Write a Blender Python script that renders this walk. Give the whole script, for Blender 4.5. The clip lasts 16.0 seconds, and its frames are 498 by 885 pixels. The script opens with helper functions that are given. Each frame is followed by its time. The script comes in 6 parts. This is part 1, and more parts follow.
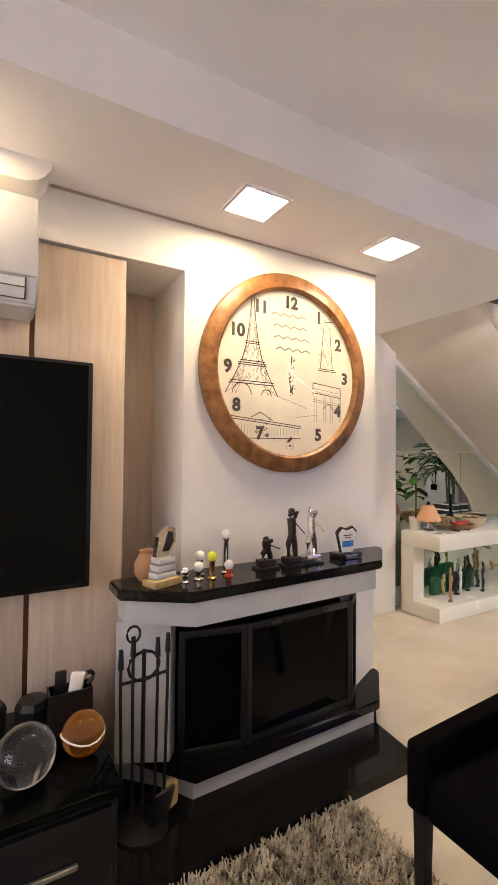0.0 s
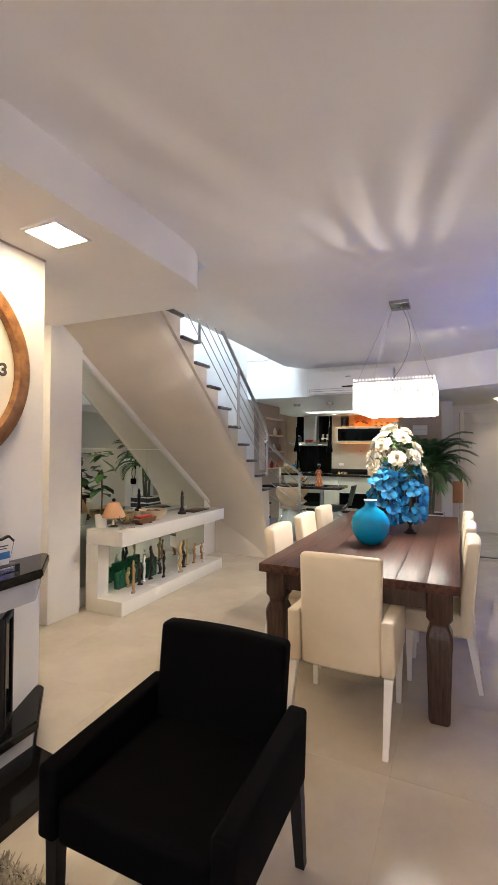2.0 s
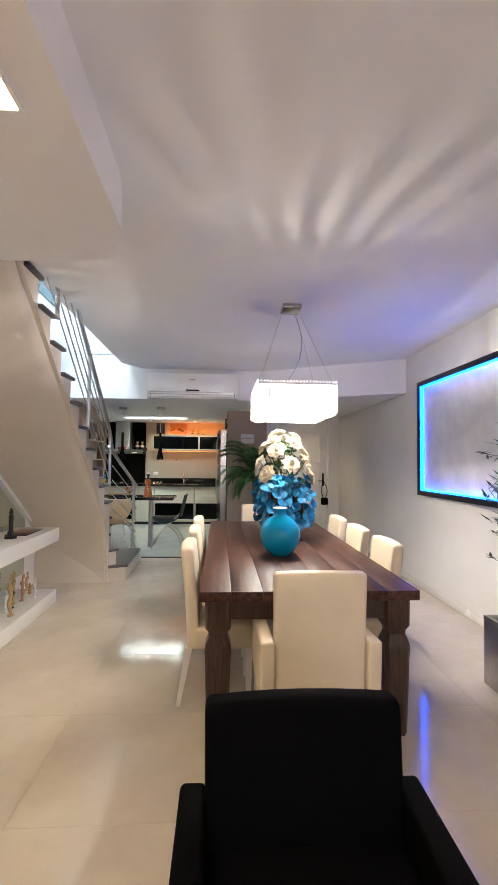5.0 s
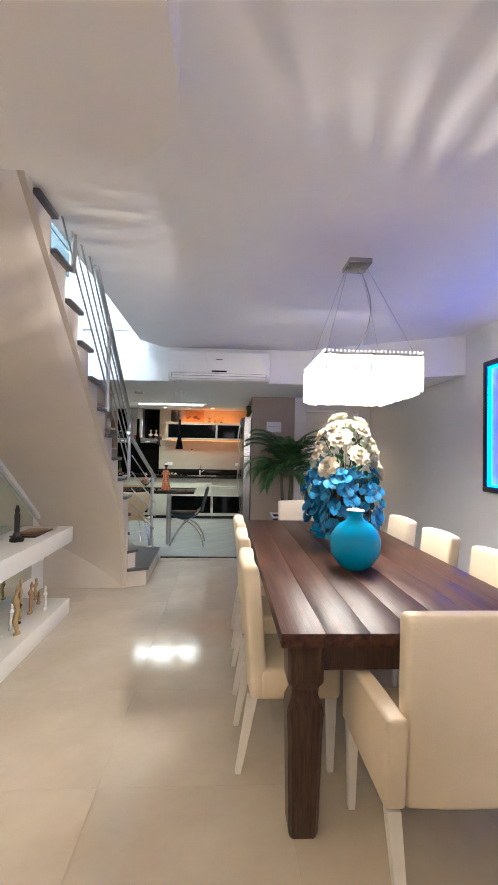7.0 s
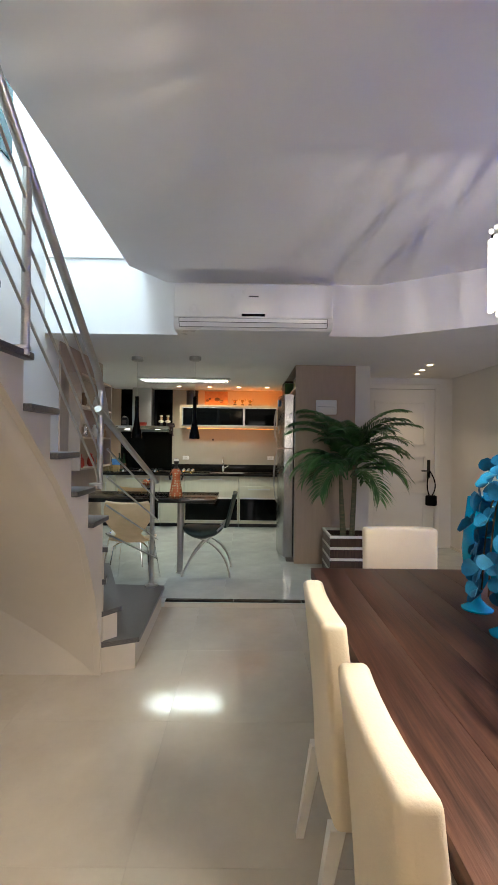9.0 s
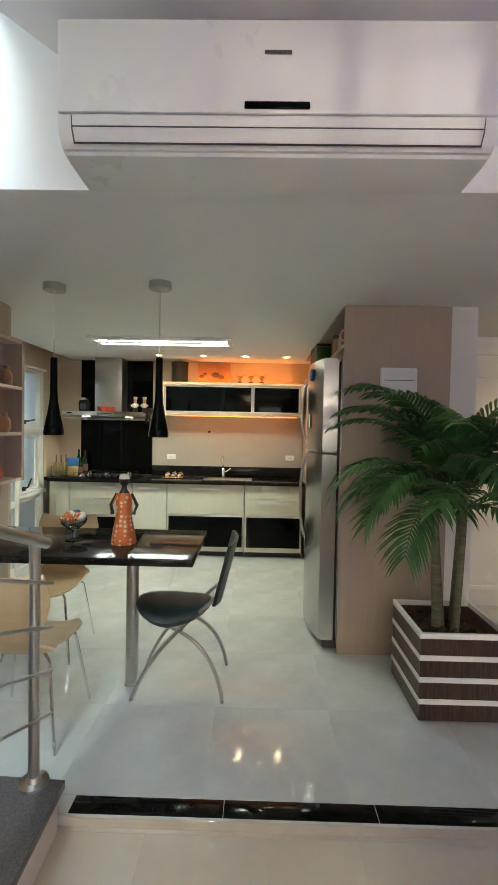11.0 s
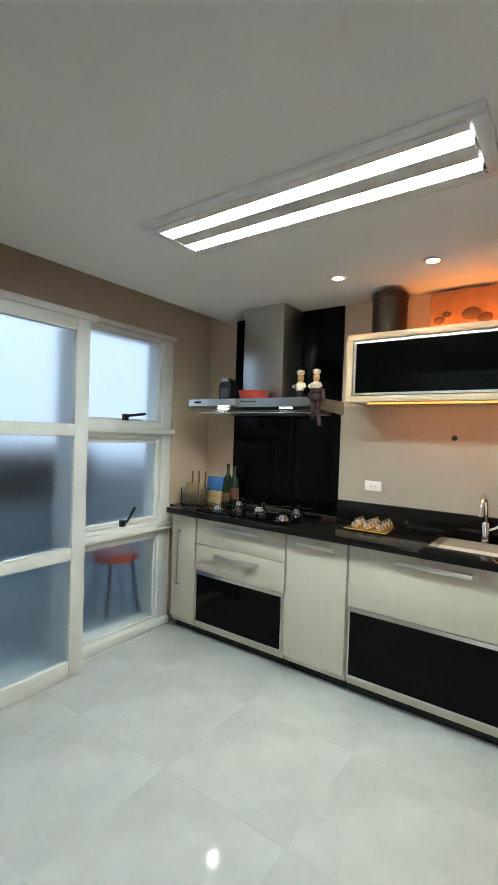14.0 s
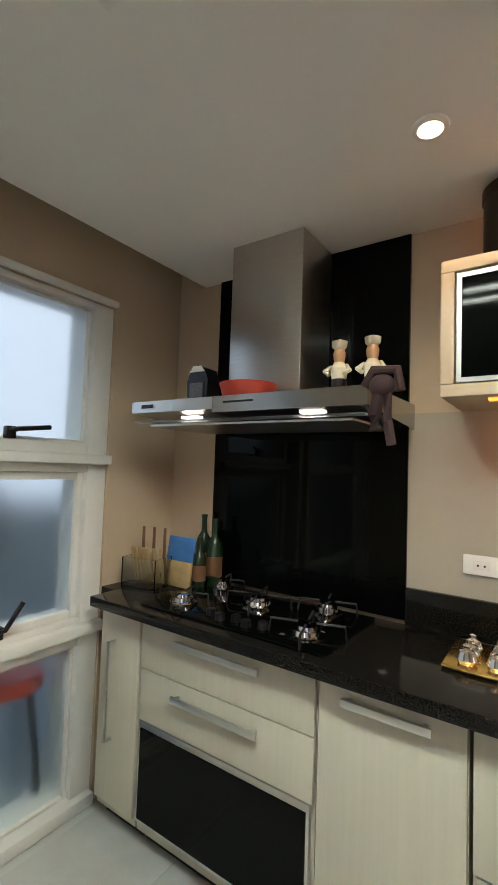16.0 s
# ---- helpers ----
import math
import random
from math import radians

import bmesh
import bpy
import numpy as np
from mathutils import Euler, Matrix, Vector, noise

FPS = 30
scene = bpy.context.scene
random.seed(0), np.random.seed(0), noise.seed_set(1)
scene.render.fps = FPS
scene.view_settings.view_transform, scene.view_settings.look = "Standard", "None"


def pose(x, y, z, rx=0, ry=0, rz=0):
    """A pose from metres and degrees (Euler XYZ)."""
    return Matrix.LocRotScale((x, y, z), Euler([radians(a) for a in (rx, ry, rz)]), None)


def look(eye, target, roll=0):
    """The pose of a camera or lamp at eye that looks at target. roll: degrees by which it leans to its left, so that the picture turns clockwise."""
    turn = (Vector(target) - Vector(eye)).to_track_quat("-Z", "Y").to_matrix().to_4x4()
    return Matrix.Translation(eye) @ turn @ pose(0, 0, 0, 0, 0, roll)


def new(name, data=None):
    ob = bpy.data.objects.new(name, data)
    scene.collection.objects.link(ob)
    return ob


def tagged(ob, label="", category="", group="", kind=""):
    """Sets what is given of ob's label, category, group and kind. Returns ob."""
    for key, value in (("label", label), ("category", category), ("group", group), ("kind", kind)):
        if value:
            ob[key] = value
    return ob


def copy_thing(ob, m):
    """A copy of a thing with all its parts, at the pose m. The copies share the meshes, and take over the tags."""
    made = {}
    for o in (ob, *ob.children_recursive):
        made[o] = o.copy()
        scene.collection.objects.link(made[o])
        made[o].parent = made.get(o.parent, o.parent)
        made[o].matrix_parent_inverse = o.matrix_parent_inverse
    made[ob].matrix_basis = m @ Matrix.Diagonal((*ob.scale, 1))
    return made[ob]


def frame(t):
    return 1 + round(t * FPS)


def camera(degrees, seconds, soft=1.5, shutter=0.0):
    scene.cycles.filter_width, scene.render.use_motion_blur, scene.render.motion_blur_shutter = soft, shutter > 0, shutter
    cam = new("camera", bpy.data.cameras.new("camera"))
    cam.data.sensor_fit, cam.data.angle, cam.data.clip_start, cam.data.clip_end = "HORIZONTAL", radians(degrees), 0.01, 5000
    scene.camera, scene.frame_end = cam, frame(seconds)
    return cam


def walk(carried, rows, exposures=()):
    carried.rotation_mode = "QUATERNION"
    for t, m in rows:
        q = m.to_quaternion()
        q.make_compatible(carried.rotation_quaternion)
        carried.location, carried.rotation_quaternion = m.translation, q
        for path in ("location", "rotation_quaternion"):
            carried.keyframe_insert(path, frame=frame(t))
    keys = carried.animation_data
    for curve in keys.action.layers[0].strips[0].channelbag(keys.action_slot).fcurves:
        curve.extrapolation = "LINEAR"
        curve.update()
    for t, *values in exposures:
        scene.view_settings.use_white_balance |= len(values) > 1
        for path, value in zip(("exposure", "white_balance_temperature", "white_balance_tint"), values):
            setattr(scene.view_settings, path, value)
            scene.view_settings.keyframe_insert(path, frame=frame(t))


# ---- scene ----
cam = camera(57.7, 16.0)
PATH = [
    (0, (-0.795, -0.058, 1.471), (0.2, 1.676, 1.517), 0.6),
    (0.3, (-0.752, -0.091, 1.471), (0.423, 1.527, 1.523), 0.3),
    (0.5, (-0.745, -0.102, 1.483), (0.553, 1.419, 1.522), 0.4),
    (1, (-0.699, -0.152, 1.483), (0.881, 1.074, 1.517), 0.3),
    (1.5, (-0.67, -0.18, 1.482), (1.087, 0.776, 1.515), 0.3),
    (2, (-0.592, -0.17, 1.501), (1.226, 0.664, 1.534), 0.4),
    (2.5, (-0.551, -0.023, 1.505), (1.339, 0.632, 1.534), 0.5),
    (3, (-0.525, 0.189, 1.505), (1.438, 0.572, 1.542), 0.5),
    (3.5, (-0.454, 0.344, 1.47), (1.538, 0.523, 1.52), 0.5),
    (4, (-0.372, 0.517, 1.468), (1.627, 0.553, 1.537), 0.4),
    (6.5, (0.051, 1.178, 1.427), (2.041, 0.999, 1.513), 0.9),
    (7, (0.411, 1.197, 1.441), (2.407, 1.089, 1.486), 1.0),
    (7.5, (0.862, 1.264, 1.435), (2.859, 1.158, 1.468), 0.7),
    (8, (1.376, 1.255, 1.428), (3.375, 1.191, 1.452), 0.5),
    (8.5, (1.906, 1.304, 1.421), (3.906, 1.277, 1.444), 0.6),
    (10.8, (4.547, 1.338, 1.53), (6.546, 1.37, 1.473), 1.1),
    (11, (4.747, 1.321, 1.532), (6.746, 1.353, 1.473), 1.1),
    (11.5, (5.239, 1.28, 1.53), (7.238, 1.304, 1.467), 1.3),
    (12, (5.749, 1.225, 1.528), (7.741, 1.39, 1.472), 1.4),
    (12.5, (6.253, 1.209, 1.498), (8.221, 1.558, 1.456), 1.7),
    (13, (6.733, 1.187, 1.499), (8.611, 1.875, 1.457), 1.7),
    (13.5, (7.156, 1.23, 1.473), (8.903, 2.202, 1.436), 1.8),
    (14, (7.568, 1.351, 1.472), (9.194, 2.517, 1.437), 1.9),
    (14.5, (7.921, 1.51, 1.485), (9.385, 2.872, 1.462), 2.0),
    (15, (8.199, 1.762, 1.474), (9.595, 3.193, 1.478), 2.1),
    (15.5, (8.449, 1.979, 1.464), (9.877, 3.38, 1.504), 2.1),
    (16, (8.71, 2.163, 1.465), (10.35, 3.301, 1.574), 2.0),
]
walk(cam, [(t, look(eye, target, roll)) for t, eye, target, roll in PATH],
     [(0, 0.32, 6700, 10), (0.7, 0.3, 6700, 10), (1.5, 0.08, 6750, 10), (2, 0.18, 6700, 9), (3, 0.3, 6650, 9), (4, 0.3, 6600, 9), (6.5, 0.0, 6400, 9), (7, 0.28, 6300, 9), (8, 0.1, 6300, 8),
      (8.5, -0.02, 6500, 6), (11, 0.35, 7200, 6), (11.5, 0.6, 6700, 3), (12, 1.02, 6300, 7), (12.5, 1.0, 6300, 8), (13.2, 0.75, 6400, 10), (14, 0.25, 6400, 10),
      (15, -0.32, 6500, 12), (15.5, -0.38, 6600, 12), (16, 0.0, 7200, 14)])
# ---- world ----
world = bpy.data.worlds.new("world")
scene.world = world
world.use_nodes = True
wn = world.node_tree.nodes
sky = wn.new("ShaderNodeTexSky")
sky.sky_type, sky.sun_disc, sky.sun_elevation, sky.sun_rotation = "NISHITA", False, radians(38), radians(200)
world.node_tree.links.new(sky.outputs[0], wn["Background"].inputs[0])
wn["Background"].inputs[1].default_value = 0.12


def area(name, place, target, sx, sy, watts, color):
    data = bpy.data.lights.new(name, "AREA")
    data.shape, data.size, data.size_y, data.energy, data.color = "RECTANGLE", sx, sy, watts, color
    ob = new(name, data)
    ob.matrix_world = look(place, target)
    return ob


def spot(name, place, target, watts, color, degrees=110, radius=0.03):
    data = bpy.data.lights.new(name, "SPOT")
    data.energy, data.color, data.spot_size, data.spot_blend, data.shadow_soft_size = watts, color, radians(degrees), 0.7, radius
    ob = new(name, data)
    ob.matrix_world = look(place, target)
    return ob


def bulb(name, place, watts, color, radius):
    data = bpy.data.lights.new(name, "POINT")
    data.energy, data.color, data.shadow_soft_size = watts, color, radius
    ob = new(name, data)
    ob.location = place
    return ob


WARM, WHITE, COOL, DAY = (1.0, 0.78, 0.52), (1.0, 0.92, 0.82), (0.82, 0.96, 1.0), (0.62, 0.82, 1.0)
for lx, ly in ((3.27, 0.16), (3.3, 0.42), (3.5, 0.29), (3.69, 0.16), (3.68, 0.43)):
    bulb("chandelier_bulb", (lx, ly, 1.925), 28, WHITE, 0.008)
for ly in (2.44, 1.94, 1.46, 1.0):
    spot("kitchen_spot", (9.88, ly, 2.33), (9.88, ly, 0), 7, WARM, 120)
for lx, ly in ((7.6, -0.75), (7.95, -0.8), (8.25, -0.85)):
    spot("hall_spot", (lx, ly, 2.33), (lx, ly, 0), 8, WARM, 100)
area("led_under", (10.12, 1.6, 1.655), (10.3, 1.6, 1.2), 1.5, 0.03, 1.6, (1.0, 0.3, 0.05))
area("led_over", (10.25, 1.6, 2.085), (10.38, 1.6, 2.3), 1.5, 0.03, 2.4, (1.0, 0.3, 0.05))
for ly in (2.8, 3.3):
    spot("hood_lamp", (10.02, ly, 1.605), (10.05, ly, 0.9), 4.0, WHITE, 155, 0.02)
area("stair_skylight", (4.4, 2.65, 5.2), (4.4, 2.65, 0), 2.8, 0.75, 150, DAY)
# added daylight fill from the unseen west end; no such window is known
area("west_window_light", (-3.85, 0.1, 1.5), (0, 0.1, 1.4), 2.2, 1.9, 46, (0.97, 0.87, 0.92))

# ---- materials ----


def mat(name, color, rough=0.5, metal=0.0, vary=0.06, scale=8.0, bump=0.0, bscale=60.0, stretch=None, spec=0.5, coat=0.0, trans=0.0, ior=1.45, emit=0.0, ecolor=None, each=0.0, second=None, mix_at=0.5):
    m = bpy.data.materials.new(name)
    m.use_nodes = True
    n, ln = m.node_tree.nodes, m.node_tree.links
    b = n["Principled BSDF"]
    b.inputs["Roughness"].default_value, b.inputs["Metallic"].default_value = rough, metal
    b.inputs["Specular IOR Level"].default_value, b.inputs["Coat Weight"].default_value = spec, coat
    b.inputs["Coat Roughness"].default_value = 0.06
    b.inputs["Transmission Weight"].default_value, b.inputs["IOR"].default_value = trans, ior
    if emit:
        b.inputs["Emission Color"].default_value = (*(ecolor or color), 1)
        b.inputs["Emission Strength"].default_value = emit
    co = n.new("ShaderNodeTexCoord")
    mp = n.new("ShaderNodeMapping")
    mp.inputs["Scale"].default_value = stretch or (1, 1, 1)
    ln.new(co.outputs["Object"], mp.inputs[0])
    no = n.new("ShaderNodeTexNoise")
    no.inputs["Scale"].default_value, no.inputs["Detail"].default_value, no.inputs["Roughness"].default_value = scale, 6, 0.62
    ln.new(mp.outputs[0], no.inputs["Vector"])
    ramp = n.new("ShaderNodeValToRGB")
    lo = tuple(max(0, c * (1 - vary)) for c in color)
    hi = tuple(min(1, c * (1 + vary)) for c in (second or color))
    ramp.color_ramp.elements[0].position, ramp.color_ramp.elements[1].position = mix_at - 0.2, mix_at + 0.2
    ramp.color_ramp.elements[0].color, ramp.color_ramp.elements[1].color = (*lo, 1), (*hi, 1)
    ln.new(no.outputs["Fac"], ramp.inputs[0])
    out = ramp.outputs[0]
    if each:
        info, hsv, mth = n.new("ShaderNodeObjectInfo"), n.new("ShaderNodeHueSaturation"), n.new("ShaderNodeMapRange")
        ln.new(info.outputs["Random"], mth.inputs[0])
        mth.inputs[3].default_value, mth.inputs[4].default_value = 1 - each, 1 + each
        ln.new(mth.outputs[0], hsv.inputs["Value"])
        ln.new(out, hsv.inputs["Color"])
        out = hsv.outputs[0]
    ln.new(out, b.inputs["Base Color"])
    rr = n.new("ShaderNodeMapRange")
    rr.inputs[3].default_value, rr.inputs[4].default_value = rough * 0.8, min(1, rough * 1.25)
    ln.new(no.outputs["Fac"], rr.inputs[0])
    ln.new(rr.outputs[0], b.inputs["Roughness"])
    if bump:
        n2, bp = n.new("ShaderNodeTexNoise"), n.new("ShaderNodeBump")
        n2.inputs["Scale"].default_value, n2.inputs["Detail"].default_value = bscale, 4
        ln.new(mp.outputs[0], n2.inputs["Vector"])
        bp.inputs["Strength"].default_value, bp.inputs["Distance"].default_value = bump, 0.004
        ln.new(n2.outputs["Fac"], bp.inputs["Height"])
        ln.new(bp.outputs[0], b.inputs["Normal"])
    return m


M = {
    "wall": mat("wall_paint", (0.78, 0.76, 0.74), 0.6, vary=0.03, scale=2, bump=0.12, bscale=90),
    "ceiling": mat("ceiling_paint", (0.87, 0.85, 0.84), 0.7, vary=0.03, scale=1.3, bump=0.1, bscale=70),
    "stair_paint": mat("stair_paint", (0.62, 0.555, 0.48), 0.6, vary=0.04, scale=2, bump=0.15, bscale=90),
    "kwall": mat("kitchen_wall_paint", (0.56, 0.44, 0.315), 0.55, vary=0.04, scale=2, bump=0.1, bscale=90),
    "splash": mat("splash_panel", (0.4, 0.37, 0.3), 0.3, vary=0.03, scale=3),
    "floor_tile": mat("polished_beige_porcelain", (0.56, 0.49, 0.4), 0.1, spec=0.4, vary=0.06, scale=2.2, second=(0.6, 0.54, 0.45), each=0.003),
    "kfloor_tile": mat("polished_white_porcelain", (0.5, 0.52, 0.5), 0.07, vary=0.07, scale=2.6, second=(0.57, 0.59, 0.565), each=0.005),
    "grout": mat("grout", (0.55, 0.49, 0.4), 0.6),
    "kgrout": mat("pale_grout", (0.54, 0.56, 0.54), 0.6),
    "black_stone": mat("black_granite", (0.004, 0.004, 0.0035), 0.1, spec=0.28, vary=0.5, scale=200, second=(0.03, 0.028, 0.026), mix_at=0.66),
    "table_stone": mat("speckled_black_granite", (0.008, 0.007, 0.006), 0.12, spec=0.4, vary=0.4, scale=95, second=(0.04, 0.033, 0.028), mix_at=0.66),
    "grey_stone": mat("dark_grey_granite", (0.07, 0.066, 0.066), 0.3, vary=0.2, scale=120, second=(0.12, 0.11, 0.11)),
    "marble": mat("pale_grey_marble", (0.62, 0.62, 0.62), 0.25, vary=0.1, scale=7, second=(0.4, 0.4, 0.42), mix_at=0.62),
    "panel_wood": mat("pale_wood_panel", (0.62, 0.49, 0.38), 0.4, vary=0.07, scale=3, stretch=(14, 14, 1), second=(0.68, 0.56, 0.45)),
    "taupe": mat("taupe_laminate", (0.44, 0.34, 0.27), 0.45, vary=0.05, scale=3, stretch=(10, 10, 1)),
    "cab_wood": mat("pale_woodgrain_laminate", (0.61, 0.57, 0.46), 0.35, vary=0.01, scale=4, stretch=(16, 16, 0.8), second=(0.64, 0.6, 0.49), each=0.02),
    "cab_frame": mat("cream_laminate", (0.58, 0.46, 0.32), 0.35, vary=0.04),
    "white": mat("white_lacquer", (0.82, 0.8, 0.76), 0.25, vary=0.02, scale=3),
    "white_plastic": mat("white_plastic", (0.82, 0.8, 0.78), 0.28, vary=0.015, scale=3),
    "win_frame": mat("white_window_paint", (0.8, 0.79, 0.75), 0.35, vary=0.03, scale=5),
    "black_glass": mat("black_glass", (0.0012, 0.0018, 0.0017), 0.05, spec=0.13, vary=0.1),
    "black_plastic": mat("black_plastic", (0.007, 0.007, 0.008), 0.3, vary=0.1),
    "black_iron": mat("black_iron", (0.007, 0.007, 0.007), 0.5, vary=0.3, scale=40, bump=0.2),
    "black_fabric": mat("black_fabric", (0.0025, 0.0025, 0.003), 0.95, vary=0.3, scale=50, bump=0.4, bscale=500, spec=0.06),
    "dark_wood": mat("dark_rustic_wood", (0.035, 0.015, 0.011), 0.4, vary=0.25, scale=3.2, stretch=(0.7, 11, 11), second=(0.095, 0.044, 0.03), mix_at=0.53, bump=0.18, bscale=14, each=0.05, spec=0.2),
    "dark_wood_leg": mat("dark_turned_wood", (0.035, 0.018, 0.012), 0.35, vary=0.25, scale=6, stretch=(14, 14, 1.2), second=(0.07, 0.038, 0.026), bump=0.4, bscale=18),
    "leather": mat("cream_leather", (0.77, 0.66, 0.5), 0.45, vary=0.05, scale=5, bump=0.25, bscale=160),
    "white_leg": mat("white_painted_wood", (0.8, 0.77, 0.73), 0.35, vary=0.04),
    "steel": mat("brushed_steel", (0.52, 0.5, 0.48), 0.3, 1.0, vary=0.08, scale=6, stretch=(1, 1, 60)),
    "steel_h": mat("brushed_steel_sheet", (0.42, 0.41, 0.395), 0.22, 1.0, vary=0.06, scale=5, stretch=(60, 60, 1)),
    "chrome": mat("chrome", (0.75, 0.75, 0.75), 0.08, 1.0, vary=0.03),
    "alu": mat("satin_aluminium", (0.68, 0.67, 0.65), 0.3, 1.0, vary=0.04),
    "mirror": mat("mirror_silver", (0.74, 0.82, 0.78), 0.01, 1.0, vary=0.005),
    "glass": mat("clear_glass", (0.95, 0.98, 0.97), 0.02, trans=1.0, vary=0.01),
    "frosted": mat("frosted_glass", (0.8, 0.9, 0.93), 0.32, trans=1.0, vary=0.02, ior=1.3),
    "green_glass": mat("green_glass", (0.05, 0.3, 0.16), 0.08, trans=0.6, vary=0.2),
    "amber_glass": mat("amber_glass", (0.75, 0.32, 0.06), 0.04, trans=0.85, vary=0.3, scale=9),
    # slight emission stands for bulb light refracted in the crystals
    "crystal": mat("crystal", (0.97, 0.97, 0.97), 0.03, trans=1.0, vary=0.01, ior=1.5, emit=0.45, ecolor=(1, 0.95, 0.88)),
    "glow_warm": mat("lit_panel", (1, 0.9, 0.7), 0.5, emit=74, ecolor=(1.0, 0.78, 0.5)),
    "glow_spot": mat("lit_spot", (1, 0.9, 0.7), 0.5, emit=25, ecolor=(1.0, 0.78, 0.5)),
    "glow_tube": mat("lit_tube", (0.9, 1, 1), 0.5, emit=88, ecolor=(0.84, 1.0, 0.96)),
    # emission imitates bulb light in the inner crystals; hood lamps share it
    "glow_core": mat("self_glow_crystal", (1, 0.97, 0.92), 0.5, emit=5, ecolor=(1, 0.95, 0.88)),
    "glow_blue": mat("blue_led", (0.1, 0.4, 1), 0.5, emit=22, ecolor=(0.0, 0.09, 1.0)),
    "glow_orange": mat("orange_led", (1, 0.4, 0.1), 0.5, emit=2.4, ecolor=(1, 0.3, 0.05)),
    "clock_face": mat("cream_dial_paper", (0.8, 0.74, 0.62), 0.7, vary=0.06, scale=5),
    "ink": mat("printed_ink", (0.09, 0.075, 0.06), 0.7, vary=0.2, scale=20),
    "ink_soft": mat("faded_ink", (0.36, 0.31, 0.25), 0.7, vary=0.2, scale=20),
    "clock_wood": mat("brown_clock_wood", (0.2, 0.085, 0.028), 0.35, vary=0.3, scale=6, second=(0.3, 0.14, 0.05), stretch=(3, 1, 3)),
    "turquoise": mat("turquoise_ceramic", (0.0, 0.29, 0.54), 0.05, vary=0.05, scale=3, spec=0.4),
    "blue_petal": mat("blue_petal", (0.002, 0.09, 0.25), 0.5, vary=0.4, scale=14, second=(0.01, 0.21, 0.42)),
    "white_petal": mat("cream_rose_petal", (0.56, 0.47, 0.32), 0.6, vary=0.1, scale=10, second=(0.68, 0.62, 0.52)),
    "stem": mat("brown_stem", (0.09, 0.06, 0.03), 0.7, vary=0.3),
    "leaf": mat("palm_leaf", (0.022, 0.085, 0.026), 0.4, vary=0.35, scale=5, second=(0.075, 0.2, 0.055), each=0.25),
    "bamboo_leaf": mat("dark_bamboo_leaf", (0.03, 0.045, 0.025), 0.5, vary=0.4, scale=8, second=(0.06, 0.08, 0.04)),
    "trunk": mat("green_palm_trunk", (0.07, 0.11, 0.06), 0.7, vary=0.3, scale=6, stretch=(1, 1, 8), second=(0.16, 0.13, 0.08), bump=0.4, bscale=30),
    "soil": mat("bark_chips", (0.05, 0.025, 0.015), 0.9, vary=0.5, scale=40, bump=1.0, bscale=40),
    "orange_cloth": mat("orange_print", (0.75, 0.2, 0.06), 0.4, vary=0.1),
    "dark_skin_clay": mat("dark_brown_clay", (0.02, 0.012, 0.01), 0.3, vary=0.2),
    "wood_chair": mat("beech_veneer", (0.58, 0.4, 0.22), 0.3, vary=0.06, scale=4, stretch=(1, 8, 1), second=(0.64, 0.46, 0.27)),
    "green_fabric": mat("dark_green_leather", (0.02, 0.035, 0.033), 0.4, vary=0.2, scale=8, bump=0.2, bscale=90),
    "rug_dark": mat("rug_backing", (0.05, 0.045, 0.035), 0.95, vary=0.3, scale=20),
    "rug_fibre": mat("rug_fibre", (0.09, 0.075, 0.055), 0.85, vary=0.6, scale=14, second=(0.42, 0.37, 0.29), mix_at=0.5),
    "brass": mat("antique_gold", (0.75, 0.5, 0.16), 0.25, 1.0, vary=0.1),
    "bronze": mat("dark_bronze", (0.06, 0.045, 0.035), 0.35, 0.8, vary=0.2),
    "silver": mat("polished_silver", (0.8, 0.78, 0.75), 0.15, 1.0, vary=0.05),
    "red": mat("red_enamel", (0.45, 0.05, 0.03), 0.35, vary=0.15),
    "bluep": mat("blue_print", (0.05, 0.2, 0.5), 0.4, vary=0.2),
    "bottle": mat("dark_green_bottle", (0.012, 0.03, 0.015), 0.06, vary=0.2),
    "clay": mat("terracotta_clay", (0.42, 0.23, 0.12), 0.6, vary=0.15, scale=12, bump=0.2),
    "shade": mat("peach_lampshade", (0.75, 0.42, 0.24), 0.7, vary=0.06),
    "yellow": mat("yellow_ball", (0.75, 0.8, 0.05), 0.4),
    "straw": mat("straw_wood", (0.45, 0.32, 0.15), 0.6, vary=0.2, scale=20),
    "rag": mat("dark_red_rag", (0.03, 0.011, 0.012), 0.8, vary=0.4, scale=30),
    "teal_glass": mat("dark_teal_glass", (0.01, 0.07, 0.09), 0.1, vary=0.2),
    "brown": mat("brown_wood", (0.16, 0.08, 0.04), 0.45, vary=0.25, scale=10),
    "sky_backdrop": mat("evening_sky_backdrop", (0.7, 0.8, 0.95), 0.9, emit=0.72, ecolor=(0.74, 0.84, 1.0)),
    "outside": mat("outside_render", (0.32, 0.38, 0.4), 0.8, vary=0.1, scale=1.5),
    "art": mat("pale_abstract_canvas", (0.62, 0.6, 0.52), 0.6, vary=0.12, scale=2.2, second=(0.72, 0.7, 0.62)),
    "rosewood": mat("orange_wood_art", (0.5, 0.22, 0.09), 0.5, vary=0.25, scale=6),
}

# ---- building helpers ----


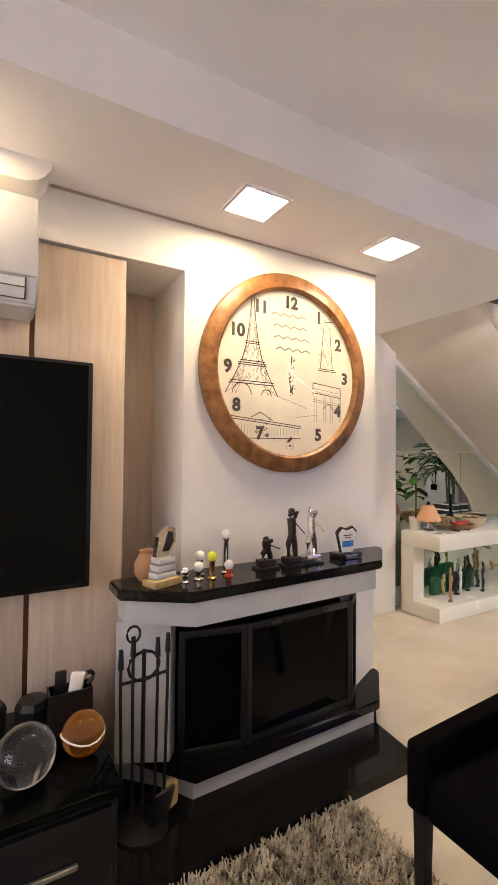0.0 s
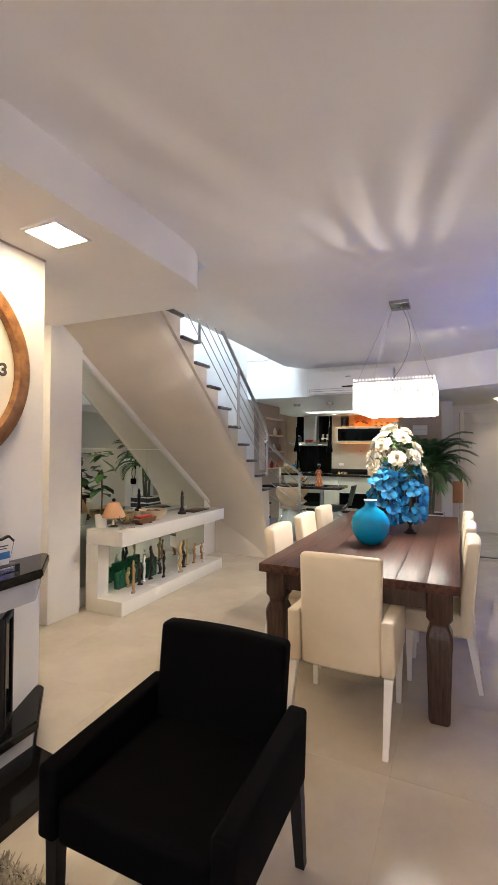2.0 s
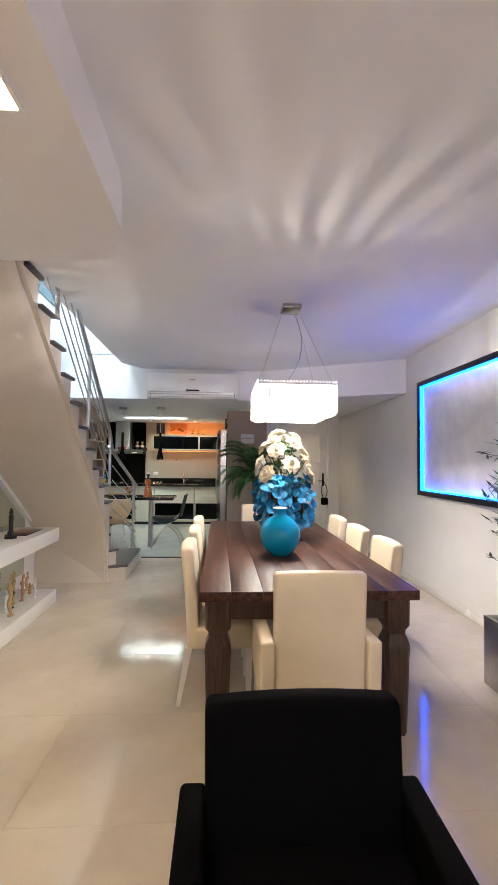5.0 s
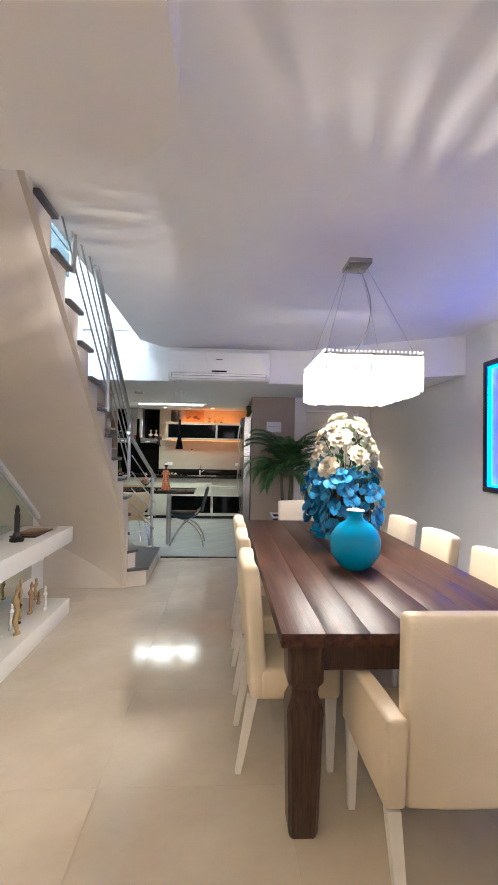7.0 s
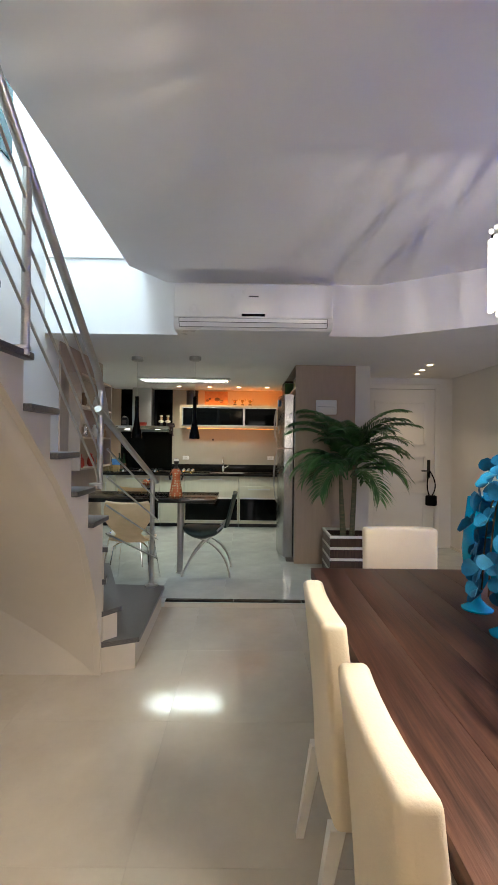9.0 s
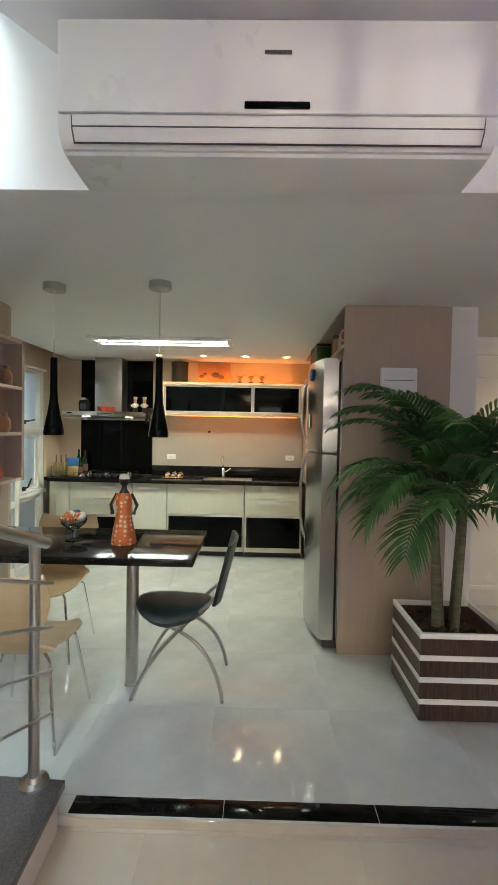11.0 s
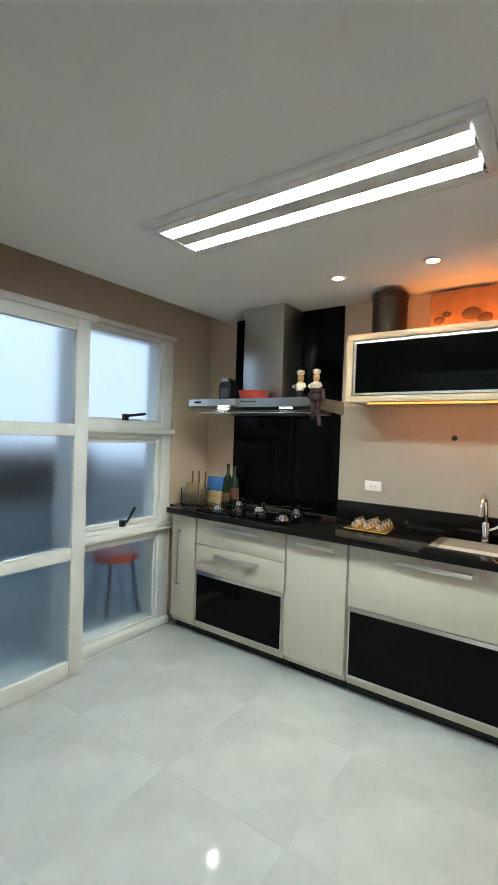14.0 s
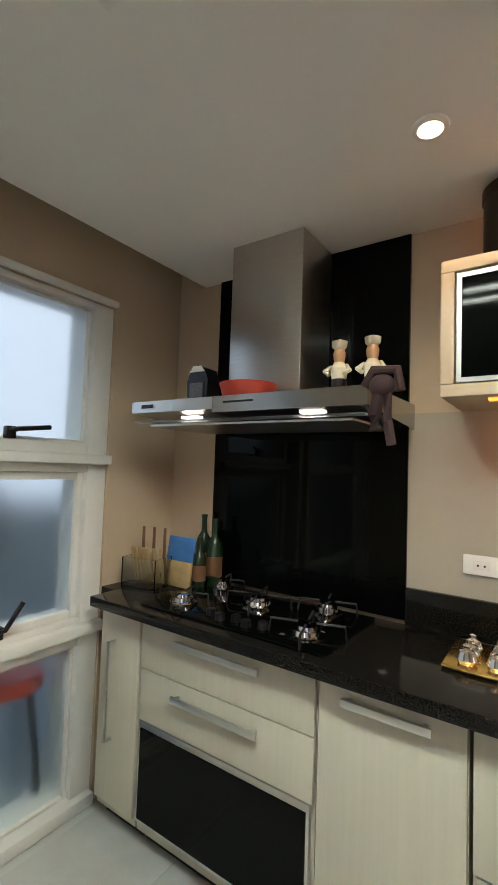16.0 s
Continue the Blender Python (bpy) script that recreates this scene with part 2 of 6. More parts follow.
def box(bm, x0, x1, y0, y1, z0, z1, bevel=0.0, seg=2):
    r = bmesh.ops.create_cube(bm, size=1.0, matrix=Matrix.Translation(((x0 + x1) / 2, (y0 + y1) / 2, (z0 + z1) / 2)) @ Matrix.Diagonal((abs(x1 - x0), abs(y1 - y0), abs(z1 - z0), 1)))
    if bevel:
        vs = set(r["verts"])
        bmesh.ops.bevel(bm, geom=[e for e in bm.edges if e.verts[0] in vs and e.verts[1] in vs], offset=bevel, segments=seg, profile=0.5, affect="EDGES")
    return bm


def cyl(bm, x, y, z0, z1, r0, r1=None, seg=20):
    r1 = r0 if r1 is None else r1
    bmesh.ops.create_cone(bm, cap_ends=True, segments=seg, radius1=r0, radius2=r1, depth=z1 - z0, matrix=Matrix.Translation((x, y, (z0 + z1) / 2)))
    return bm


def ball(bm, x, y, z, rx, ry=None, rz=None, u=18, v=12):
    ry, rz = ry or rx, rz or rx
    bmesh.ops.create_uvsphere(bm, u_segments=u, v_segments=v, radius=1.0, matrix=Matrix.Translation((x, y, z)) @ Matrix.Diagonal((rx, ry, rz, 1)))
    return bm


def lathe(bm, profile, cx=0.0, cy=0.0, seg=28):
    rings = []
    for r, z in profile:
        rings.append([bm.verts.new((cx + r * math.cos(a * 2 * math.pi / seg), cy + r * math.sin(a * 2 * math.pi / seg), z)) for a in range(seg)])
    for a, b in zip(rings, rings[1:]):
        for i in range(seg):
            j = (i + 1) % seg
            bm.faces.new((a[i], a[j], b[j], b[i]))
    for ring, flip in ((rings[0], True), (rings[-1], False)):
        if (Vector(ring[0].co) - Vector((cx, cy, ring[0].co.z))).length > 1e-4:
            bm.faces.new(list(reversed(ring)) if flip else ring)
    return bm


def tube(bm, pts, r, seg=10, r_end=None):
    pts = [Vector(p) for p in pts]
    rings = []
    up = Vector((0.02, 0.03, 1))
    for i, p in enumerate(pts):
        d = (pts[min(i + 1, len(pts) - 1)] - pts[max(i - 1, 0)]).normalized()
        a = d.cross(up)
        if a.length < 0.05:
            a = d.cross(Vector((1, 0, 0)))
        a.normalize()
        c = d.cross(a)
        rad = r if r_end is None else r + (r_end - r) * i / (len(pts) - 1)
        rings.append([bm.verts.new(p + rad * (math.cos(k * 2 * math.pi / seg) * a + math.sin(k * 2 * math.pi / seg) * c)) for k in range(seg)])
    for a, b in zip(rings, rings[1:]):
        for i in range(seg):
            j = (i + 1) % seg
            bm.faces.new((a[i], a[j], b[j], b[i]))
    bm.faces.new(list(reversed(rings[0])))
    bm.faces.new(rings[-1])
    return bm


def bez(a, b, c, d, n=10):
    a, b, c, d = (Vector(v) for v in (a, b, c, d))
    return [a * (1 - t) ** 3 + b * 3 * t * (1 - t) ** 2 + c * 3 * t * t * (1 - t) + d * t ** 3 for t in (i / n for i in range(n + 1))]


def prism(bm, poly, lo, hi, axis="z"):
    """A polygon drawn out along an axis. poly: pairs in the two other axes, in order."""
    def at(p, h):
        return {"z": (p[0], p[1], h), "y": (p[0], h, p[1]), "x": (h, p[0], p[1])}[axis]
    a, b = [bm.verts.new(at(p, lo)) for p in poly], [bm.verts.new(at(p, hi)) for p in poly]
    bm.faces.new(a), bm.faces.new(list(reversed(b)))
    for i in range(len(poly)):
        j = (i + 1) % len(poly)
        bm.faces.new((a[i], b[i], b[j], a[j]))
    bmesh.ops.recalc_face_normals(bm, faces=bm.faces[:])
    return bm


def part(name, bm, material, parent=None, label="", smooth=None):
    bmesh.ops.recalc_face_normals(bm, faces=bm.faces[:])
    me = bpy.data.meshes.new(name)
    bm.to_mesh(me)
    bm.free()
    me.materials.append(M[material])
    me.set_sharp_from_angle(angle=radians(smooth or 38))
    for p in me.polygons:
        p.use_smooth = True
    ob = new(name, me)
    if parent:
        ob.parent = parent
    return tagged(ob, label) if label else ob


def B():
    return bmesh.new()


def thing(name, label, category, x=0, y=0, z=0, rz=0, group="", kind=""):
    ob = new(name)
    ob.empty_display_size = 0.1
    ob.matrix_basis = pose(x, y, z, 0, 0, rz)
    return tagged(ob, label, category, group, kind)


def struct(name, bm, material, label, category):
    return tagged(part(name, bm, material), label, category, kind="structure")


def more(name, mesh_of, parent, x, y, z, rx=0, ry=0, rz=0, s=1.0):
    """Another piece on the same mesh."""
    ob = new(name, mesh_of.data)
    ob.parent = parent
    ob.matrix_basis = pose(x, y, z, rx, ry, rz) @ Matrix.Scale(s, 4)
    return ob


# ---- structure ----
LIV, LOW, GYP = 2.8, 2.356, 2.56
KF = 0.04
struct("floor_living", box(B(), -4, 6.425, -1.6, 3.1, -0.1, -0.0012), "grout", "beige grout bed under polished living room tiles", "floor")
struct("floor_kitchen", box(B(), 6.425, 10.6, -1.6, 4.02, -0.1, KF - 0.0012), "kgrout", "pale grout bed under glossy white kitchen tiles", "floor")
struct("wall_south", box(B(), -4, 9.0, -1.69, -1.49, 0, 3.0), "wall", "smooth white wall behind the dining table", "wall")
# unseen closing wall; its wide opening is made up for the daylight fill
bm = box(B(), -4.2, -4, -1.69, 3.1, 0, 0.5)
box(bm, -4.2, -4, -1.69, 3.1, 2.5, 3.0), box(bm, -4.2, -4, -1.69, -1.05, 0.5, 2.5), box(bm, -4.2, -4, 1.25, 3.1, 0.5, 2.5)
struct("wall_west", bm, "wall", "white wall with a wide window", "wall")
struct("wall_tv", box(B(), -4, -0.28, 2.2, 2.569, 0, 3.0), "wall", "white wall behind the wooden television panel", "wall")
struct("wall_recess", box(B(), -0.279, -0.011, 2.38, 2.569, 0, 2.329), "panel_wood", "pale wooden back of the narrow recess", "wall")
bm = prism(B(), [(-0.01, 1.935), (1.225, 1.935), (1.225, 3.4), (-0.01, 3.4)], 0.9, 3.0)
box(bm, -4, -0.01, 1.935, 2.199, 2.33, 3.0), box(bm, -0.279, -0.011, 2.199, 2.569, 2.33, 3.0), box(bm, -0.01, 1.225, 2.31, 3.4, 0, 0.9)
struct("chimney_breast", bm, "wall", "white plastered chimney breast above the fireplace", "wall")
bm = box(B(), 2.2, 2.56, 2.98, 3.25, 0, 3.0)
struct("pier", bm, "wall", "pale plastered pier beside the under-stair mirror", "wall")
struct("wall_passage", box(B(), 1.0, 2.56, 3.4, 3.5, 0, 3.0), "wall", "plain wall at the back of the side passage", "wall")
struct("wall_north", box(B(), 2.56, 7.84, 3.06, 3.26, 0, 5.4), "wall", "tall white wall along the stairs", "wall")
struct("wall_north_return", box(B(), 7.84, 7.92, 3.06, 4.05, 0, 2.6), "kwall", "beige wall end at the kitchen glass door", "wall")
struct("wall_kitchen_back", box(B(), 10.4, 10.6, -0.4, 4.05, 0, 2.7), "kwall", "beige kitchen wall behind the counter", "wall")
struct("wall_kitchen_side", box(box(B(), 8.75, 10.4, 0.5, 0.74, 0, 2.085), 8.75, 10.4, -0.1, 0.079, 0, 2.7), "taupe", "taupe side wall beyond the refrigerator", "wall")
bm = box(B(), 8.65, 8.85, -1.5, -1.32, 0, 2.7)
box(bm, 8.65, 8.85, -0.22, 0.5, 0, 2.7), box(bm, 8.65, 8.85, -1.32, -0.22, 2.27, 2.7)
struct("wall_hall", bm, "wall", "white entrance hall wall round the door", "wall")
bm = box(B(), 7.92, 10.4, 3.8, 4.0, 2.15, 2.7)
box(bm, 9.99, 10.4, 3.8, 4.0, 0, 2.15)
struct("wall_kitchen_window", bm, "kwall", "beige wall above the frosted glass door and window", "wall")
# ceilings
bm = prism(B(), [(-4, -1.6), (5.26, -1.6), (6.33, 0.2), (6.33, 2.02), (5.99, 2.25), (2.94, 2.25), (2.94, 3.1), (2.2, 3.1), (2.2, 1.45), (-4, 1.45)], LIV, LIV + 0.2)
struct("ceiling_living", bm, "ceiling", "pale matt plaster ceiling over the dining room", "ceiling")
arc = [(1.8 + 0.45 * math.sin(k * math.pi / 24), 1.81 - 0.45 * math.cos(k * math.pi / 24)) for k in range(13)]
bm = prism(B(), [(-4, 1.36)] + arc + [(2.25, 3.4), (-4, 3.4)], GYP, LIV + 0.01)
struct("ceiling_gypsum", bm, "ceiling", "lowered gypsum ceiling strip with square lights", "ceiling")
bm = prism(B(), [(5.26, -1.6), (10.5, -1.6), (10.5, 3.63), (7.93, 3.63), (7.93, 3.3), (6.35, 3.3), (6.33, 0.2)], LOW, LIV + 0.2)
box(bm, 7.8, 10.5, 3.58, 4.1, 2.6, 2.8)
struct("ceiling_kitchen", bm, "ceiling", "lowered matt kitchen ceiling with a front fascia", "ceiling")
# stair well above
bm = box(B(), 2.74, 2.94, 2.25, 3.1, 3.0, 5.4)
struct("wall_well_west", bm, "wall", "white upper wall of the stair well", "wall")
struct("wall_well_south", box(B(), 2.74, 6.4, 2.05, 2.25, 3.0, 5.4), "wall", "white upper wall of the stair well", "wall")
struct("wall_well_east", box(B(), 6.33, 6.5, 2.02, 3.1, 3.0, 5.4), "wall", "white upper wall of the stair well", "wall")
struct("baseboard", box(B(), -4, 8.65, -1.49, -1.478, 0, 0.07, 0.003), "white", "low pale baseboard along the white wall", "baseboard")
# dark threshold strip
strip = thing("threshold", "black granite threshold strip edging the kitchen floor", "threshold", kind="structure")
for i in range(7):
    y1 = 2.02 - i * 0.6
    part("slab", box(B(), 6.435, 6.52, max(y1 - 0.598, -1.49), y1, -0.02, KF + 0.001, 0.002), "black_stone", strip)
part("riser", box(B(), 6.42, 6.434, -1.49, 2.02, -0.02, KF - 0.002), "floor_tile", strip)


def tiles(name, parent_name, x0, x1, y0, y1, z, sx, sy, material):
    base = bpy.data.objects[parent_name]
    first = {}
    x = x0
    while x < x1 - 0.01:
        y = y0
        w = min(sx, x1 - x)
        while y < y1 - 0.01:
            h = min(sy, y1 - y)
            key = (round(w, 3), round(h, 3))
            if key not in first:
                first[key] = part("tile", box(B(), 0.0004, w - 0.0004, 0.0004, h - 0.0004, -0.01, 0, 0.0004, 1), material, base)
                first[key].location = (x, y, z)
            else:
                more("tile", first[key], base, x, y, z)
            y += sy
        x += sx


# ---- stairs ----
# solid taupe strip whose colour stands for the shade in the ceiling joint
sg = struct("shadow_gap", box(B(), -0.6, 1.225, 1.928, 1.9345, 2.55, 2.5595), "taupe", "thin dark shadow joint under the gypsum ceiling", "trim")
stairs = thing("staircase", "beige plastered staircase with dark grey granite treads", "staircase", kind="structure")
NOSE = [(5.27 - 0.25 * (k - 5), 0.98 + 0.2 * (k - 5)) for k in range(5, 19)]
poly = [(5.26, 0.0), (5.26, 0.95)]
for k, (nx, nz) in enumerate(NOSE):
    poly += [(nx - 0.02, nz - 0.03), (nx - 0.27, nz - 0.03)]
    if k + 1 < len(NOSE):
        poly.append((nx - 0.27, nz + 0.17))
poly = [p for i, p in enumerate(poly) if i == 0 or (Vector(p) - Vector(poly[i - 1])).length > 1e-3]
# thin stringer under the steps and a soffit that sweeps down to the winders
NEAR = [(1.76, 3.5), (2.0, 3.31), (3.0, 2.51), (4.0, 1.71), (4.6, 1.23), (4.95, 0.87), (5.13, 0.52), (5.22, 0.22), (5.25, 0.0)]
FAR = [(1.76, 2.93), (2.0, 2.77), (3.0, 2.11), (4.0, 1.45), (4.6, 1.06), (4.95, 0.82), (5.1, 0.7), (5.2, 0.6), (5.25, 0.52)]
poly += NEAR
part("stringer", prism(B(), poly, 2.2, 2.235, "y"), "stair_paint", stairs)
bm = B()
shell = []
for lift in (0.0, 0.03):
    rows = []
    for (xn, zn), (xf, zf) in zip(NEAR, FAR):
        rows.append([bm.verts.new((xn + (xf - xn) * v + lift * 0.3, 2.236 + 0.819 * v, zn + (zf - zn) * v ** 0.8 + lift)) for v in (k / 10 for k in range(11))])
    shell.append(rows)
for side, rows in enumerate(shell):
    for a, b in zip(rows, rows[1:]):
        for k in range(10):
            q = (a[k], a[k + 1], b[k + 1], b[k])
            bm.faces.new(q if side else tuple(reversed(q)))
ends = [(0, k) for k in range(11)] + [(j, 10) for j in range(1, 9)] + [(8, k) for k in range(9, -1, -1)] + [(j, 0) for j in range(7, 0, -1)]
for (j0, k0), (j1, k1) in zip(ends, ends[1:] + ends[:1]):
    bm.faces.new((shell[0][j0][k0], shell[0][j1][k1], shell[1][j1][k1], shell[1][j0][k0]))
part("soffit", bm, "stair_paint", stairs, smooth=80)
for nx, nz in NOSE:
    part("riser", box(B(), nx - 0.04, nx - 0.02, 2.236, 3.05, nz - 0.22, nz - 0.031), "stair_paint", stairs)
for nx, nz in NOSE:
    part("tread", box(B(), nx - 0.27, nx, 2.165, 3.05, nz - 0.03, nz, 0.006), "grey_stone", stairs)
WIND = [
    (0.19, [(5.36, 1.99), (6.41, 2.02), (6.45, 3.05), (5.27, 3.05), (5.27, 2.2)]),
    (0.38, [(5.38, 2.11), (6.41, 2.5), (6.41, 3.05), (5.27, 3.05), (5.27, 2.2)]),
    (0.58, [(5.37, 2.2), (6.35, 2.95), (6.35, 3.05), (5.27, 3.05), (5.27, 2.18)]),
    (0.78, [(5.33, 2.19), (5.75, 3.05), (5.27, 3.05), (5.27, 2.17)]),
]
part("end_wall", box(B(), 5.2515, 5.2595, 2.2365, 3.054, 0.0, 0.56), "stair_paint", stairs)
for wz, wp in WIND:
    part("step_block", prism(B(), [(x - 0.015 if x > 5.3 else x + 0.02 * wz, y + 0.02 * (y < 2.9) + 0.01 * wz * (y < 2.9)) for x, y in wp], 0.0, wz - 0.031), "stair_paint", stairs)
    part("tread", prism(B(), wp, wz - 0.03, wz), "grey_stone", stairs)

rail = thing("stair_railing", "brushed steel tube railing along the stairs", "railing")
a, b, c = Vector((2.9, 2.17, 3.5)), Vector((5.02, 2.17, 1.84)), Vector((6.42, 2.1, 1.09))
part("handrail", tube(B(), [a, b, b + Vector((0.08, 0, -0.1)), Vector((5.22, 2.17, 1.55))], 0.021, 14), "steel", rail)
part("handrail", tube(B(), [Vector((5.05, 2.17, 1.62)), Vector((5.6, 2.14, 1.4)), c], 0.021, 14), "steel", rail)
for i in range(4):
    d = Vector((0, 0, -0.14 * (i + 1)))
    part("bar", tube(B(), [a + d, b + d, Vector((5.12, 2.17, 1.72 - 0.14 * (i + 1)))], 0.0065, 8), "steel", rail)
for i in range(4):
    d = Vector((0, 0, -0.17 * (i + 1)))
    part("bar", tube(B(), [Vector((5.2, 2.16, 1.56)) + d, c + d + Vector((0.05, 0, 0))], 0.0065, 8), "steel", rail)
for px, pz0, pz1 in ((3.3, 2.58, 3.19), (4.2, 1.78, 2.48), (5.1, 1.18, 1.78)):
    part("post", cyl(B(), px, 2.17, pz0 - 0.02, pz1, 0.017), "steel", rail)
    part("flange", cyl(B(), px, 2.19, pz0, pz0 + 0.012, 0.04), "steel", rail)
part("post", cyl(B(), 6.39, 2.13, 0.18, 1.12, 0.02), "steel", rail)
part("flange", lathe(B(), [(0.055, 0.19), (0.055, 0.2), (0.03, 0.205), (0.022, 0.22)], 6.39, 2.13), "steel", rail)

# ---- living: fireplace wall ----
fp = thing("fireplace", "pale marble fireplace with black granite hearth and mantel", "fireplace")
part("hearth", prism(B(), [(-0.75, 1.405), (0.97, 1.405), (1.0, 1.69), (1.2, 1.9), (1.2, 1.93), (-0.75, 1.93)], 0.0, 0.06), "black_stone", fp, "black granite hearth slab")
part("plinth", prism(B(), [(-0.05, 1.67), (0.99, 1.7), (1.19, 1.9), (1.19, 1.93), (-0.27, 1.93), (-0.12, 1.78)], 0.06, 0.15), "marble", fp)
bm = prism(B(), [(-0.06, 1.62), (0.98, 1.65), (1.22, 1.89), (1.22, 1.93), (-0.3, 1.93), (-0.14, 1.72)], 0.15, 0.2)
bmesh.ops.bevel(bm, geom=bm.edges[:], offset=0.008, segments=2, affect="EDGES")
part("ledge", bm, "black_stone", fp, "black granite ledge under the fire screen")
part("jamb", prism(B(), [(-0.13, 1.735), (-0.09, 1.78), (-0.09, 1.93), (-0.3, 1.93), (-0.33, 1.83)], 0.2, 0.77), "marble", fp)
part("jamb", prism(B(), [(0.93, 1.8), (1.225, 1.94), (1.225, 2.3), (0.93, 2.3)], 0.2, 0.9), "wall", fp, "white plastered jamb")
part("firebox", prism(B(), [(-0.09, 1.9), (0.93, 1.9), (0.93, 1.934), (-0.09, 1.934)], 0.2, 0.78), "black_iron", fp, "sooty black firebox back")
bm = prism(B(), [(-0.06, 1.63), (0.97, 1.67), (1.2, 1.9), (1.2, 1.93), (-0.3, 1.93), (-0.3, 1.8)], 0.77, 0.875)
part("lintel", bm, "marble", fp)
bm = prism(B(), [(-0.09, 1.6), (0.99, 1.645), (1.235, 1.88), (1.235, 1.933), (-0.34, 1.933), (-0.34, 1.77)], 0.875, 0.92)
bmesh.ops.bevel(bm, geom=bm.edges[:], offset=0.008, segments=2, affect="EDGES")
part("mantel", bm, "black_stone", fp, "black granite mantel shelf")
# folding screen
scr = thing("fire_screen", "black three-panel folding fire screen with dark glass", "fire screen")
for (x0, y0), (x1, y1) in (((-0.09, 1.74), (0.2, 1.68)), ((0.2, 1.68), (0.83, 1.71)), ((0.83, 1.71), (0.95, 1.81))):
    d = Vector((x1 - x0, y1 - y0, 0))
    yaw = math.degrees(math.atan2(d.y, d.x))
    L = d.length
    bm = B()
    for q in ((0, 0.025, 0.2, 0.72), (L - 0.025, L, 0.2, 0.72), (0.025, L - 0.025, 0.2, 0.23), (0.025, L - 0.025, 0.69, 0.72)):
        box(bm, q[0], q[1], -0.012, 0.012, q[2], q[3], 0.003)
    f = part("frame", bm, "black_iron", scr)
    f.matrix_basis = pose(x0, y0, 0, 0, 0, yaw)
    g = part("panel", box(B(), 0.02, L - 0.02, -0.004, 0.004, 0.225, 0.695), "black_glass", scr, "smoked dark glass panel")
    g.matrix_basis = pose(x0, y0, 0, 0, 0, yaw)
part("knob", ball(B(), 0.35, 1.67, 0.705, 0.025, 0.015, 0.015), "bronze", scr)
part("knob", ball(B(), 0.65, 1.685, 0.705, 0.03, 0.012, 0.012), "bronze", scr)

# wall clock
CX, CZ, R = 0.585, 1.895, 0.525
clock = thing("wall_clock", "large round brown wooden wall clock with printed sketch dial", "clock", CX, 1.93, CZ)


def ring(bm, r0, r1, y0, y1, seg=72):
    prof = [(r0, y0), (r0, y1 + 0.012), (r0 + 0.012, y1), (r1 - 0.02, y1 + 0.008), (r1, y1 + 0.022), (r1, y0)]
    rows = [[bm.verts.new((r * math.sin(k * 2 * math.pi / seg), y, r * math.cos(k * 2 * math.pi / seg))) for k in range(seg)] for r, y in prof]
    for a, b in zip(rows, rows[1:] + rows[:1]):
        for i in range(seg):
            j = (i + 1) % seg
            bm.faces.new((a[i], a[j], b[j], b[i]))
    return bm


part("rim", ring(B(), 0.437, R, 0.0, -0.05), "clock_wood", clock)
bm = B()
bmesh.ops.create_cone(bm, cap_ends=True, segments=72, radius1=0.44, radius2=0.44, depth=0.012, matrix=Matrix.Translation((0, -0.012, 0)) @ Matrix.Rotation(radians(90), 4, "X"))
part("dial", bm, "clock_face", clock, "cream dial with sketched monuments")


def writing(text, size, parent, m, material, name="lettering", bold=0.0):
    cu = bpy.data.curves.new(name, "FONT")
    cu.body, cu.size, cu.align_x, cu.align_y, cu.extrude = text, size, "CENTER", "CENTER", 0.001
    cu.offset = bold
    ob = new("tmp_text", cu)
    me = bpy.data.meshes.new_from_object(ob.evaluated_get(bpy.context.evaluated_depsgraph_get()))
    bpy.data.objects.remove(ob)
    me.materials.append(M[material])
    o = new(name, me)
    o.parent = parent
    o.matrix_basis = m
    return o


for h in range(1, 13):
    a = radians(30 * h)
    writing(str(h), 0.088, clock, pose(0.375 * math.sin(a), -0.0195, 0.375 * math.cos(a), 90, 0, 0), "ink", "numeral", 0.0035)


def lines(segs, w, y=-0.0195):
    bm = B()
    for x0, z0, x1, z1 in segs:
        d = Vector((x1 - x0, 0, z1 - z0))
        nrm = Vector((-d.z, 0, d.x)).normalized() * w / 2
        p, q = Vector((x0, y, z0)), Vector((x1, y, z1))
        bm.faces.new([bm.verts.new(v) for v in (p + nrm, q + nrm, q - nrm, p - nrm)])
    return bm


rs = random.Random(4)
TOWER = [(0.155, -0.13), (0.12, -0.07), (0.088, -0.01), (0.055, 0.06), (0.036, 0.13), (0.018, 0.24), (0.005, 0.39)]


def tower_width(z):
    for (w0, z0), (w1, z1) in zip(TOWER, TOWER[1:]):
        if z <= z1:
            return w0 + (w1 - w0) * (z - z0) / (z1 - z0)
    return 0.004


bold, fine = [], []
TX = -0.235
for s in (-1, 1):
    for (w0, z0), (w1, z1) in zip(TOWER, TOWER[1:]):
        bold.append((TX + s * w0, z0, TX + s * w1, z1))
        fine.append((TX + s * w0 * 0.62, z0, TX + s * w1 * 0.55, z1))
        fine += [(TX + s * w0, z0, TX + s * w1 * 0.5, z1), (TX + s * w0 * 0.6, z0, TX + s * w1, z1)]
for z, e in ((-0.075, 0.012), (-0.062, 0.014), (0.02, 0.012), (0.03, 0.014), (0.042, 0.01), (0.13, 0.008), (0.14, 0.006)):
    bold.append((TX - tower_width(z) - e, z, TX + tower_width(z) + e, z))
